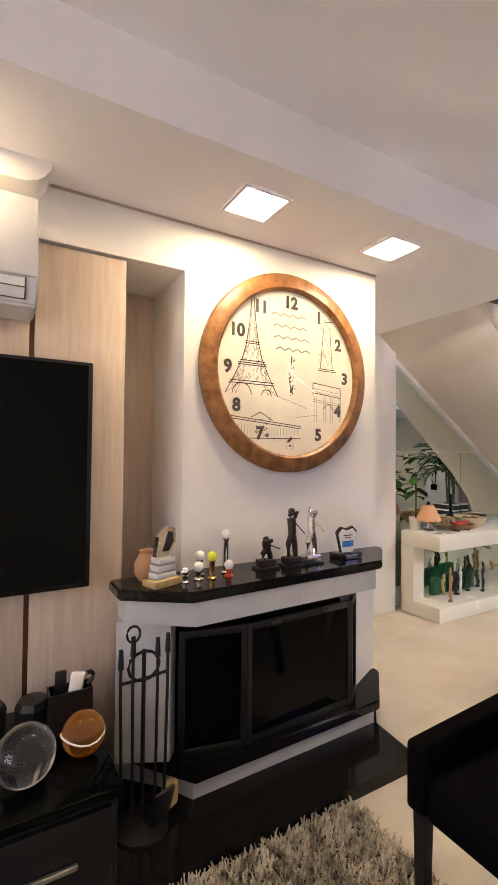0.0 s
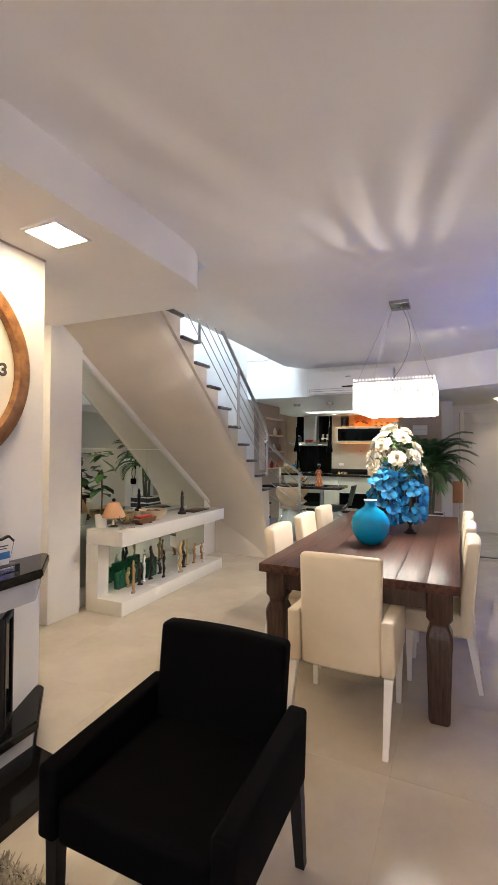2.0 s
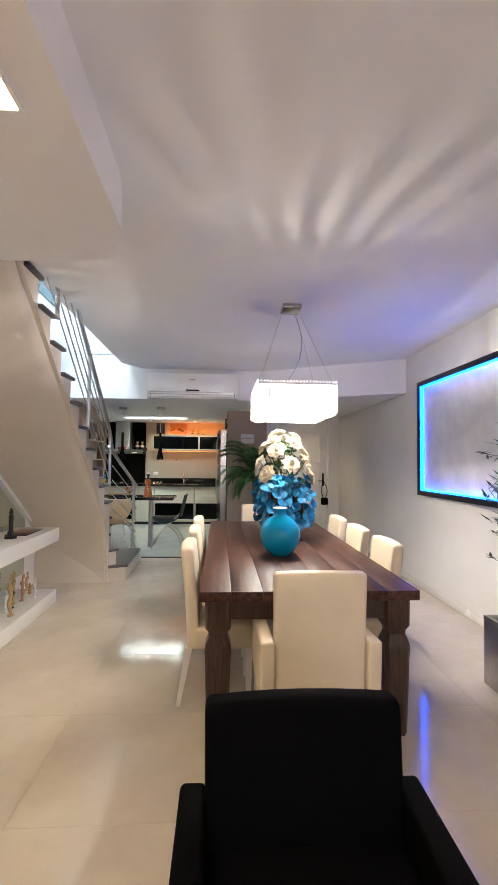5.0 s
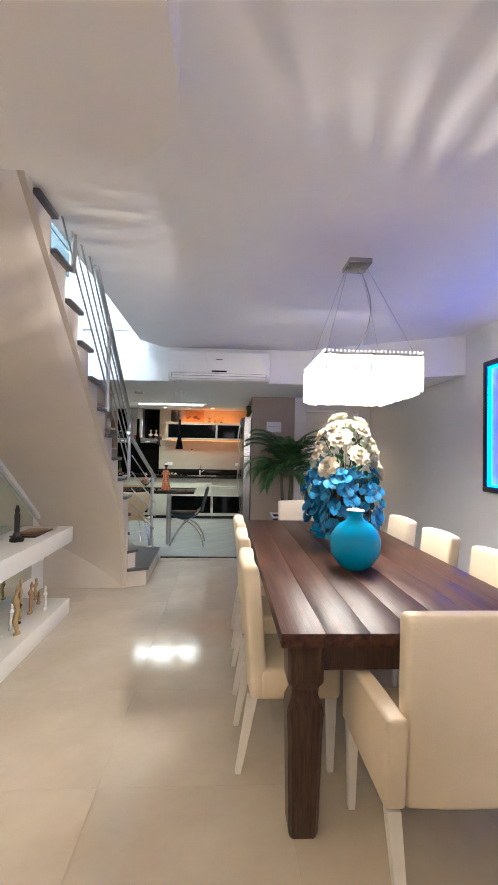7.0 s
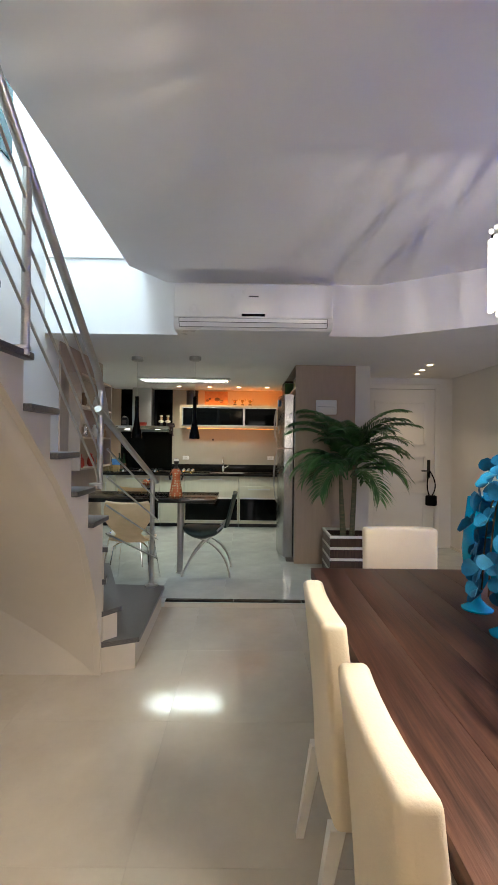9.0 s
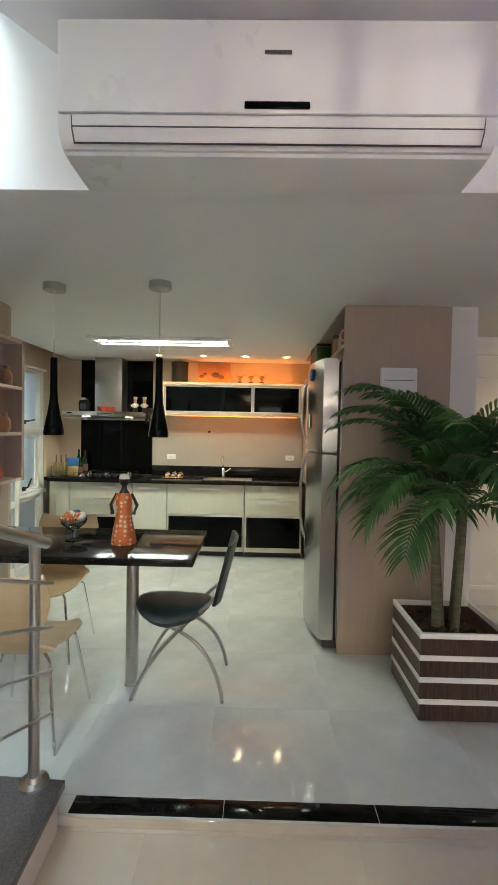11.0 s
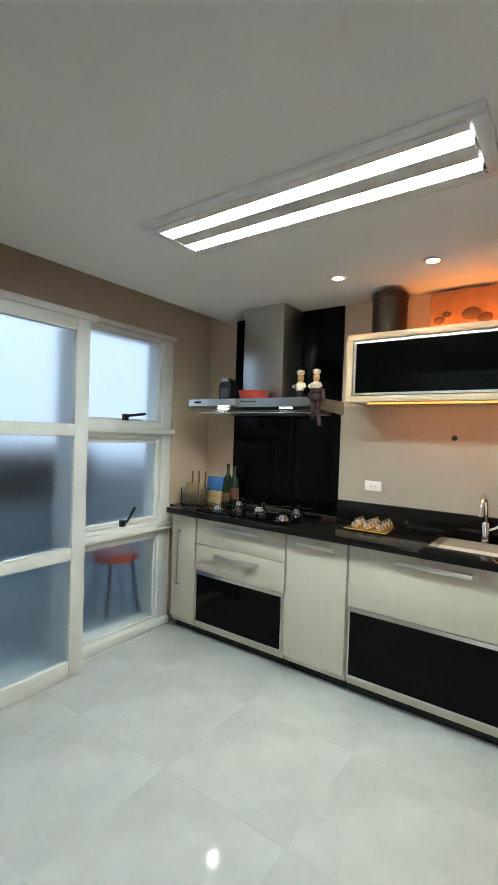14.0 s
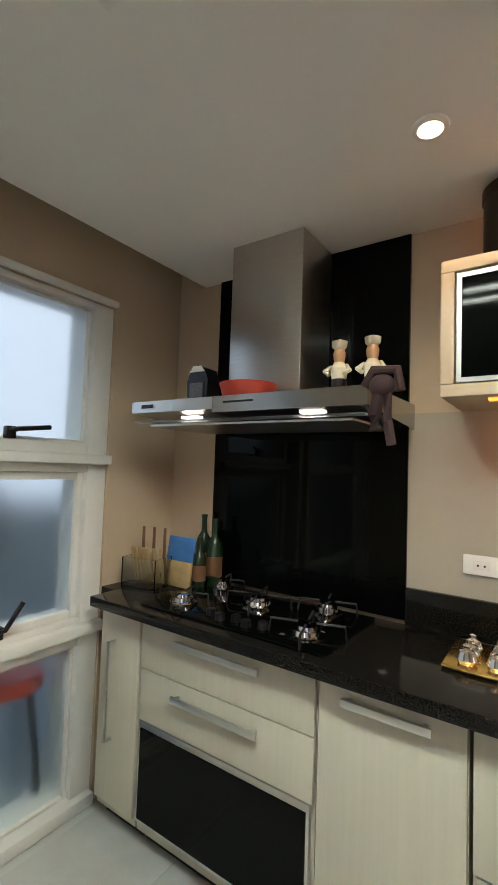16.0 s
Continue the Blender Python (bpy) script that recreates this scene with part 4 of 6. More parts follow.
part("spout", tube(B(), bez((0, 0, 0.1), (0.0, 0, 0.3), (-0.16, 0, 0.3), (-0.17, 0, 0.16), 14), 0.011, 12), "chrome", tap)
part("lever", tube(B(), [(0, -0.018, 0.07), (-0.01, -0.05, 0.085), (-0.02, -0.09, 0.115)], 0.008, 8), "chrome", tap)


def bar_handle(parent, x, y0, y1, z):
    bm = box(B(), x - 0.03, x - 0.018, y0, y1, z - 0.011, z + 0.011, 0.003)
    box(bm, x - 0.02, x, y0 + 0.012, y0 + 0.024, z - 0.007, z + 0.007), box(bm, x - 0.02, x, y1 - 0.024, y1 - 0.012, z - 0.007, z + 0.007)
    part("handle", bm, "alu", parent, "satin metal bar handle")


def unit(y0, y1, fronts, label):
    t = thing("base_cabinet", label, "cabinet", group="kitchen base cabinets")
    part("body", box(B(), 9.95, 10.379, y0 + 0.002, y1 - 0.002, 0.105, 0.889), "cab_wood", t)
    part("toe_kick", box(B(), 10.0, 10.02, y0 + 0.002, y1 - 0.002, 0.041, 0.104), "black_plastic", t)
    for z0, z1, kind in fronts:
        if kind == "glass":
            d = part("drawer", box(B(), 9.93, 9.948, y0 + 0.012, y1 - 0.012, z0, z1, 0.002), "alu", t)
            part("pane", box(B(), 9.926, 9.931, y0 + 0.022, y1 - 0.022, z0 + 0.014, z1 - 0.022), "black_glass", d, "black glass pane")
        else:
            d = part("drawer" if kind != "door" else "door", box(B(), 9.93, 9.948, y0 + 0.004, y1 - 0.004, z0, z1, 0.002), "cab_wood", t)
            ym = (y0 + y1) / 2
            if kind == "knobs":
                for yy in (y0 + 0.14, y1 - 0.2):
                    part("knob", box(B(), 9.905, 9.93, yy - 0.008, yy + 0.008, z1 - 0.07, z1 - 0.02, 0.003), "alu", d, "small satin metal knob")
            elif kind == "tall":
                part("handle", tube(B(), [(9.93, ym + 0.03, z1 - 0.12), (9.9, ym + 0.03, z1 - 0.12), (9.9, ym + 0.03, z1 - 0.5), (9.93, ym + 0.03, z1 - 0.5)], 0.007, 8), "alu", d, "slim upright bar handle")
            else:
                hw = min(0.18, (y1 - y0) * 0.3)
                bar_handle(d, 9.93, ym - hw, ym + hw, z1 - 0.05)
    return t


unit(3.48, 3.71, [(0.14, 0.885, "tall")], "narrow pale woodgrain base cabinet at the window")
unit(2.745, 3.475, [(0.7, 0.885, "drawer"), (0.512, 0.696, "drawer"), (0.15, 0.508, "glass")], "pale woodgrain drawer cabinet under the hob with black glass drawer")
unit(2.345, 2.74, [(0.14, 0.885, "door")], "pale woodgrain single-door base cabinet")
unit(1.445, 2.34, [(0.54, 0.885, "drawer"), (0.15, 0.536, "glass")], "wide pale woodgrain sink cabinet with black glass drawer")
unit(0.78, 1.44, [(0.73, 0.885, "knobs"), (0.54, 0.726, "drawer"), (0.15, 0.536, "glass")], "pale woodgrain drawer cabinet with black glass drawer")

# upper cabinet
uc = thing("upper_cabinet", "wall cabinet with cream frame and two black glass flap doors", "cabinet")
bm = box(B(), 10.05, 10.399, 0.78, 2.445, 2.035, 2.07, 0.003)
box(bm, 10.05, 10.399, 0.78, 2.445, 1.68, 1.715, 0.003), box(bm, 10.05, 10.399, 0.78, 0.815, 1.716, 2.034), box(bm, 10.05, 10.399, 2.41, 2.445, 1.716, 2.034), box(bm, 10.35, 10.399, 0.816, 2.409, 1.716, 2.034)
part("carcass", bm, "cab_frame", uc)
for y0, y1 in ((0.82, 1.365), (1.375, 2.405)):
    bm = B()
    for q in ((y0, y1, 1.72, 1.733), (y0, y1, 2.017, 2.03), (y0, y0 + 0.013, 1.733, 2.017), (y1 - 0.013, y1, 1.733, 2.017)):
        box(bm, 10.056, 10.074, q[0], q[1], q[2], q[3])
    d = part("door", bm, "alu", uc)
    part("pane", box(B(), 10.06, 10.066, y0 + 0.012, y1 - 0.012, 1.732, 2.018), "black_glass", d, "black glass pane")
part("led_strip", box(B(), 10.1, 10.13, 0.85, 2.33, 1.673, 1.679), "glow_orange", uc, "orange light strip")

# hood
hd = thing("cooker_hood", "brushed steel chimney hood with a flat canopy", "hood")
part("chimney", box(B(), 10.135, 10.383, 2.94, 3.262, 1.712, LOW - 0.001, 0.003), "steel", hd)
part("canopy", prism(B(), [(9.9, 1.648), (9.9, 1.703), (10.383, 1.711), (10.383, 1.62)], 2.6, 3.149, "y"), "steel_h", hd)
part("visor", prism(B(), [(9.902, 1.66), (9.902, 1.703), (10.383, 1.71), (10.383, 1.63)], 3.151, 3.556, "y"), "alu", hd, "paler satin side of the canopy")
part("control_strip", box(B(), 9.897, 9.8995, 2.98, 3.1, 1.678, 1.684), "black_plastic", hd)
part("control_strip", box(B(), 9.899, 9.9015, 3.44, 3.5, 1.676, 1.69), "black_plastic", hd)
part("filter", box(B(), 9.95, 10.33, 2.66, 3.5, 1.612, 1.619), "alu", hd, "grey mesh filter")
part("glass_lip", box(B(), 9.905, 9.94, 2.61, 3.54, 1.622, 1.628), "frosted", hd, "thin glass lip under the canopy")
for yy in (2.8, 3.3):
    part("lamp", box(B(), 9.955, 9.985, yy - 0.04, yy + 0.04, 1.64, 1.6475), "glow_core", hd, "small lit lamp")
hob = thing("gas_hob", "black glass gas hob with five chrome burners", "hob", 10.14, 3.1, 0.93)
part("glass_top", box(B(), -0.22, 0.215, -0.38, 0.38, 0.0, 0.008, 0.003), "black_glass", hob)
for bx, by, s in ((-0.11, 0.26, 1.05), (0.15, 0.27, 1.0), (0.05, 0.02, 1.3), (-0.11, -0.27, 1.25), (0.15, -0.22, 1.1)):
    b = part("burner", lathe(B(), [(0.05 * s, 0.008), (0.05 * s, 0.014), (0.036 * s, 0.018), (0.034 * s, 0.03), (0.026 * s, 0.032), (0.024 * s, 0.042), (0.002, 0.044)], bx, by, 20), "chrome", hob)
    for k in range(4):
        a = k * math.pi / 2 + 0.3
        part("trivet", tube(B(), [(bx + 0.03 * math.cos(a), by + 0.03 * math.sin(a), 0.05), (bx + 0.095 * s * math.cos(a), by + 0.095 * s * math.sin(a), 0.05), (bx + 0.1 * s * math.cos(a), by + 0.1 * s * math.sin(a), 0.008)], 0.004, 6), "black_iron", b)
for k in range(5):
    part("knob", lathe(B(), [(0.018, 0.008), (0.016, 0.03), (0.002, 0.031)], -0.15 - 0.02 * (k % 2), -0.13 + 0.055 * k, 14), "black_plastic", hob)

# glass door and window
def pane_frame(t, x0, x1, z0, z1, s):
    bm = B()
    for q in ((x0, x0 + s, z0, z1), (x1 - s, x1, z0, z1), (x0 + s, x1 - s, z0, z0 + s), (x0 + s, x1 - s, z1 - s, z1)):
        box(bm, q[0], q[1], 3.832, 3.875, q[2], q[3], 0.004)
    part("window_frame", bm, "win_frame", t)
    g = part("pane", box(B(), x0 + s - 0.004, x1 - s + 0.004, 3.852, 3.858, z0 + s - 0.004, z1 - s + 0.004), "frosted", t, "frosted glass pane")
    g.visible_shadow = False


dr = thing("door_1", "white framed sliding door leaf with three frosted glass panes", "door", kind="structure")
for x0, x1 in ((8.16, 9.16), (7.93, 8.15)):
    bm = B()
    w = 0.085
    box(bm, x1 - w, x1, 3.65, 3.7, KF, 2.1, 0.004), box(bm, x0, x0 + w, 3.65, 3.7, KF, 2.1, 0.004)
    for z0, z1 in ((KF, 0.135), (0.72, 0.79), (1.43, 1.5), (2.03, 2.1)):
        box(bm, x0 + w, x1 - w, 3.65, 3.7, z0, z1, 0.004)
    part("leaf", bm, "win_frame", dr)
    for z0, z1 in ((0.13, 0.725), (0.785, 1.435), (1.495, 2.035)):
        g = part("pane", box(B(), x0 + w - 0.004, x1 - w + 0.004, 3.672, 3.678, z0, z1), "frosted", dr, "frosted glass pane")
        g.visible_shadow = False
part("track", box(B(), 7.93, 9.2, 3.64, 3.799, 2.102, 2.14, 0.003), "win_frame", dr)
part("jamb", box(B(), 9.165, 9.2, 3.705, 3.99, KF, 2.1, 0.003), "win_frame", dr)
wd = thing("window_1", "white three-part frosted window with awning sashes beside the counter", "window", kind="structure")
part("window_frame", box(B(), 9.201, 9.245, 3.81, 3.99, KF, 2.148, 0.004), "win_frame", wd)
part("window_frame", box(B(), 9.895, 9.989, 3.81, 3.99, KF, 2.148, 0.004), "win_frame", wd)
part("window_frame", box(B(), 9.246, 9.894, 3.81, 3.99, 2.12, 2.148, 0.004), "win_frame", wd)
part("window_sill", box(B(), 9.202, 9.985, 3.765, 3.809, 1.455, 1.495, 0.006), "win_frame", wd)
part("window_frame", box(B(), 9.246, 9.894, 3.81, 3.99, 1.42, 1.54, 0.004), "win_frame", wd)
part("window_sill", box(B(), 9.202, 9.985, 3.765, 3.809, 0.755, 0.8, 0.006), "win_frame", wd)
part("window_frame", box(B(), 9.246, 9.894, 3.81, 3.99, 0.705, 0.82, 0.004), "win_frame", wd)
part("window_sill", box(B(), 9.202, 9.985, 3.775, 3.99, KF, 0.09, 0.006), "win_frame", wd)
pane_frame(wd, 9.247, 9.893, 1.541, 2.119, 0.012)
pane_frame(wd, 9.247, 9.893, 0.821, 1.419, 0.03)
pane_frame(wd, 9.247, 9.893, 0.091, 0.704, 0.014)
for hz in (1.57, 0.85):
    h = part("latch", box(B(), 9.545, 9.58, 3.8, 3.831, hz - 0.03, hz + 0.015, 0.004), "black_plastic", wd, "black window latch")
    part("lever", tube(B(), [(9.56, 3.8, hz), (9.575, 3.775, hz + 0.005), (9.69, 3.765, hz + (0.02 if hz > 1 else 0.0))] if hz > 1 else [(9.56, 3.8, hz), (9.57, 3.775, hz + 0.01), (9.625, 3.765, hz + 0.1)], 0.009, 8), "black_plastic", h)
struct("head_trim", box(B(), 9.2, 9.99, 3.775, 3.799, 2.15, 2.175, 0.003), "win_frame", "white head trim over the frosted window", "trim")

# tube light
tl = thing("fluorescent_light", "recessed double fluorescent light with louvred reflector", "ceiling light", 9.04, 2.225, LOW)
bm = B()
for q in ((-0.18, -0.15, -0.66, 0.66), (0.15, 0.18, -0.66, 0.66), (-0.15, 0.15, -0.66, -0.62), (-0.15, 0.15, 0.62, 0.66)):
    box(bm, q[0], q[1], q[2], q[3], -0.022, 0.0, 0.003)
part("frame", bm, "white_plastic", tl)
# tray darkened in colour so the gap between the tubes looks shaded
part("reflector", box(B(), -0.149, 0.149, -0.619, 0.619, -0.006, -0.001), "grey_stone", tl, "grey shaded reflector tray")
for x in (-0.075, 0.075):
    part("tube", box(B(), x - 0.026, x + 0.026, -0.6, 0.6, -0.016, -0.007, 0.004), "glow_tube", tl, "lit fluorescent tube")
# dividers added to screen the tube light and leave a dim gap
for x0, x1 in ((-0.04, 0.04), (-0.149, -0.11), (0.11, 0.149)):
    part("divider", box(B(), x0, x1, -0.61, 0.61, -0.026, -0.0065), "white_plastic", tl)
f0 = None
for x in (-0.075, 0.075):
    for k in range(24):
        if f0 is None:
            f0 = part("louvre", box(B(), -0.033, 0.033, -0.0015, 0.0015, -0.025, -0.017), "alu", tl)
            f0.location = (x, -0.58, 0)
        else:
            more("louvre", f0, tl, x, -0.58 + k * 0.05, 0)


def downlight(x, y, label):
    t = thing("downlight", label, "ceiling light", x, y, LOW, group="recessed downlights")
    part("trim_ring", lathe(B(), [(0.03, -0.004), (0.032, -0.008), (0.045, -0.006), (0.048, 0.0), (0.03, 0.0)], seg=24), "white_plastic", t)
    part("bulb", cyl(B(), 0, 0, -0.006, -0.001, 0.03), "glow_spot", t, "lit bulb")


for ly in (2.44, 1.94, 1.46, 1.0):
    downlight(9.88, ly, "small round recessed halogen spotlight")
for lx, ly in ((7.6, -0.75), (7.95, -0.8), (8.25, -0.85)):
    downlight(lx, ly, "small round recessed hall spotlight")

# refrigerator with surround
sur = thing("tall_housing", "taupe laminate housing round the refrigerator with a top shelf", "cabinet")
part("side_panel", box(B(), 7.735, 7.765, 0.06, 0.755, KF, LOW - 0.002, 0.002), "taupe", sur)
part("side_panel", box(B(), 8.72, 8.748, 0.082, 0.755, KF, 2.085, 0.002), "taupe", sur)
part("back_panel", box(B(), 7.766, 8.719, 0.06, 0.08, KF, LOW - 0.002), "taupe", sur)
part("shelf", box(B(), 7.766, 8.719, 0.081, 0.75, 2.087, 2.112, 0.002), "cab_frame", sur)
part("shelf", box(B(), 8.75, 10.04, 0.081, 0.76, 2.087, 2.112, 0.002), "cab_frame", sur)
part("top_panel", box(B(), 7.766, 10.04, 0.081, 0.76, LOW - 0.022, LOW - 0.003), "taupe", sur)
struct("pilaster", box(B(), 7.74, 7.95, -0.11, 0.057, 0, LOW), "wall", "narrow white pilaster beside the taupe housing", "wall")
fr = thing("refrigerator", "two-door brushed steel refrigerator with long bowed handles", "refrigerator", 7.8, 0.1, KF)
part("body", box(B(), 0.0, 0.7, 0.0, 0.66, 0.03, 1.98, 0.006), "steel_h", fr)
for z0, z1, nm in ((0.06, 1.33, "door"), (1.345, 1.98, "door")):
    n = 14
    pts = [(0.0, 0.675)] + [(0.7 * i / n, 0.775 + 0.06 * math.sin(math.pi * i / n)) for i in range(n + 1)] + [(0.7, 0.675)]
    bm = prism(B(), pts, z0, z1)
    bmesh.ops.bevel(bm, geom=[e for e in bm.edges if abs(e.verts[0].co.z - e.verts[1].co.z) < 1e-5], offset=0.01, segments=2, affect="EDGES")
    d = part(nm, bm, "steel_h", fr)
    hz0, hz1 = (z0 + 0.55, z1 - 0.02) if z0 < 1 else (z0 + 0.02, z1 - 0.08)
    part("handle", tube(B(), bez((0.62, 0.8, hz0), (0.62, 0.875, hz0 + 0.1), (0.62, 0.875, hz1 - 0.1), (0.62, 0.8, hz1), 14), 0.012, 10), "steel", d, "bowed steel handle")
part("gasket", box(B(), 0.008, 0.692, 0.662, 0.674, 0.06, 1.93), "black_plastic", fr, "dark door seal")
part("foot_plate", box(B(), 0.02, 0.68, 0.58, 0.74, 0.0, 0.055, 0.004), "grey_stone", fr)

# kitchen table
kt = thing("breakfast_table", "black granite breakfast table on a single steel leg", "table")
part("tabletop", box(B(), 7.01, 7.68, 1.63, 3.055, 0.825, 0.865, 0.005), "table_stone", kt)
part("leg", cyl(B(), 7.33, 2.02, KF, 0.824, 0.036), "steel", kt)
part("foot_plate", cyl(B(), 7.33, 2.02, KF, KF + 0.01, 0.045), "steel", kt)


def pendant(x, y):
    t = thing("pendant_lamp", "glossy black bottle-shaped glass pendant lamp", "pendant lamp", x, y, 0, group="pendant lamps")
    part("canopy", lathe(B(), [(0.064, LOW), (0.064, LOW - 0.034), (0.06, LOW - 0.039), (0.002, LOW - 0.04)]), "steel", t, "round steel ceiling rose")
    part("cord", cyl(B(), 0, 0, 1.93, LOW - 0.03, 0.003, seg=8), "alu", t)
    part("shade", lathe(B(), [(0.018, 1.93), (0.02, 1.925), (0.021, 1.74), (0.024, 1.68), (0.037, 1.6), (0.052, 1.53), (0.058, 1.49), (0.055, 1.475), (0.05, 1.475), (0.052, 1.49), (0.047, 1.53), (0.028, 1.62)]), "black_glass", t)
    part("bulb", ball(B(), 0, 0, 1.53, 0.028), "white_plastic", t)


pendant(7.34, 1.885), pendant(7.4, 2.52)

# entrance door
ed = thing("door_2", "white panelled entrance door with a dark handle", "door", 8.65, -1.25, KF, kind="structure")
part("leaf", box(B(), 0.0, 0.04, 0.0, 0.95, 0.0, 2.16, 0.003), "white", ed)
for z0, z1 in ((0.15, 0.75), (0.9, 1.25), (1.4, 2.0)):
    bm = B()
    for q in ((0.12, 0.83, z0, z0 + 0.03), (0.12, 0.83, z1 - 0.03, z1), (0.12, 0.15, z0, z1), (0.8, 0.83, z0, z1)):
        box(bm, -0.01, 0.0, q[0], q[1], q[2], q[3])
    part("moulding", bm, "white", ed)
bm = B()
for q in ((-0.07, -0.002, 0, 2.23), (0.952, 1.02, 0, 2.23), (-0.002, 0.952, 2.162, 2.23)):
    box(bm, -0.015, 0.03, q[0], q[1], q[2], q[3], 0.004)
part("door_frame", bm, "white", ed)
h = part("door_handle", box(B(), -0.02, 0.0, 0.06, 0.1, 0.95, 1.2, 0.004), "black_iron", ed, "dark metal handle plate")
part("lever", tube(B(), [(-0.02, 0.08, 1.05), (-0.05, 0.08, 1.05), (-0.05, 0.19, 1.05)], 0.009, 8), "black_iron", h)

# ---- outside the frosted door ----
struct("ground", box(B(), 5.5, 13, 3.95, 9, -0.3, 0.02), "outside", "pale paved yard outside the kitchen door", "ground")
struct("backdrop", box(B(), 4.5, 14, 6.6, 6.62, 0.5, 5.5), "sky_backdrop", "pale evening sky beyond the yard", "backdrop")
struct("yard_wall", box(B(), 5.5, 13, 6.2, 6.4, 0.02, 1.1), "outside", "low pale rendered yard wall", "wall")
yb = thing("yard_bench", "dark built-in bench blurred behind frosted glass", "bench", 9.2, 4.9, 0.02)
part("top", box(B(), -1.2, 0.9, 0, 0.5, 0.86, 1.3, 0.02), "black_plastic", yb)
for x in (-1.1, 0.75):
    part("leg", box(B(), x, x + 0.08, 0.1, 0.4, 0, 0.86), "black_plastic", yb)
st = thing("bar_stool", "red round bar stool with dark legs outside the window", "stool", 9.74, 4.1, -0.06)
part("seat", lathe(B(), [(0.15, 0.57), (0.17, 0.58), (0.17, 0.62), (0.15, 0.635), (0.002, 0.637)]), "red", st)
for k in range(4):
    a = k * math.pi / 2 + 0.6
    part("leg", tube(B(), [(0.12 * math.cos(a), 0.12 * math.sin(a), 0.57), (0.2 * math.cos(a), 0.2 * math.sin(a), 0)], 0.016, 8), "black_plastic", st)

# ---- palm ----
pot = thing("palm_planter", "square dark slatted wooden planter with white strips", "planter", 7.26, 0.235, KF)
S = 0.23
z = 0.02
for k in range(4):
    h = 0.085
    bm = B()
    for q in ((-S, S, -S, -S + 0.02), (-S, S, S - 0.02, S), (-S, -S + 0.02, -S + 0.02, S - 0.02), (S - 0.02, S, -S + 0.02, S - 0.02)):
        box(bm, q[0], q[1], q[2], q[3], z, z + h)
    part("slat", bm, "dark_wood_leg", pot)
    z += h
    bm = B()
    for q in ((-S - 0.003, S + 0.003, -S - 0.003, -S + 0.015), (-S - 0.003, S + 0.003, S - 0.015, S + 0.003), (-S - 0.003, -S + 0.015, -S + 0.015, S - 0.015), (S - 0.015, S + 0.003, -S + 0.015, S - 0.015)):
        box(bm, q[0], q[1], q[2], q[3], z + 0.001, z + 0.027)
    part("strip", bm, "white", pot, "white painted strip")
    z += 0.028
bm = box(B(), -S + 0.02, S - 0.02, -S + 0.02, S - 0.02, 0.02, 0.4)
part("soil", bm, "soil", pot, "bark chip mulch")
rp = random.Random(5)
for k in range(60):
    bm = B()
    box(bm, -0.02, 0.02, -0.012, 0.012, -0.005, 0.005)
    o = part("bark_chip", bm, "soil", pot)
    o.matrix_basis = pose(rp.uniform(-0.19, 0.19), rp.uniform(-0.19, 0.19), 0.41 + rp.random() * 0.015, rp.uniform(-30, 30), rp.uniform(-30, 30), rp.uniform(0, 360))


def frond(length, rise, bend, n, wid, rnd):
    """One feather leaf leaving along +x at the angle rise, arching over by bend degrees, with a leaflet pair at each step."""
    bm = B()
    steps = 14
    pts, p = [Vector((0, 0, 0))], Vector((0, 0, 0))
    sway = rnd.uniform(-0.25, 0.25)
    for i in range(steps):
        t = (i + 0.5) / steps
        e = radians(rise - bend * t ** 1.25)
        p = p + Vector((math.cos(e), sway * t * math.cos(e), math.sin(e))) * length / steps
        pts.append(p.copy())
    tube(bm, pts, 0.0065, 5, 0.0015)
    for i in range(n):
        t = 0.2 + 0.8 * (i + 0.5) / n
        k = min(int(t * steps), steps - 1)
        q = pts[k].lerp(pts[k + 1], t * steps - k)
        d = (pts[k + 1] - pts[k]).normalized()
        side = d.cross(Vector((0, 0, 1)))
        side = side.normalized() if side.length > 0.05 else Vector((0, 1, 0))
        up = side.cross(d).normalized()
        ll = wid * (0.5 + 0.5 * math.sin(math.pi * (0.1 + 0.75 * t))) * rnd.uniform(0.85, 1.1) * (1.0 if t < 0.85 else 0.75)
        for s in (-1, 1):
            out = (side * s * 0.85 + d * (0.55 + 0.5 * t) + up * 0.22).normalized()
            w = d * 0.0135
            m1 = q + out * ll * 0.42
            m2 = q + out * ll * 0.78 - Vector((0, 0, 0.16 * ll))
            tip = q + out * ll - Vector((0, 0, 0.36 * ll))
            v = [bm.verts.new(c) for c in (q - w * 0.4, q + w * 0.4, m1 + w, m1 - w, m2 + w * 0.75, m2 - w * 0.75, tip)]
            bm.faces.new((v[0], v[1], v[2], v[3])), bm.faces.new((v[3], v[2], v[4], v[5])), bm.faces.new((v[5], v[4], v[6]))
    return bm


palm = thing("potted_palm", "bushy green areca palm with arching feathered fronds", "plant", 7.26, 0.235, KF + 0.4)
for k, (x, y) in enumerate(((0.0, 0.05), (0.04, -0.05), (-0.05, -0.02))):
    part("trunk", tube(B(), [(x, y, 0), (x * 1.3, y * 1.3, 0.25), (x * 1.6, y * 1.6, 0.5), (x * 1.8, y * 1.8, 0.78)], 0.034 - 0.006 * k, 12, 0.016), "trunk", palm)
rf = random.Random(11)
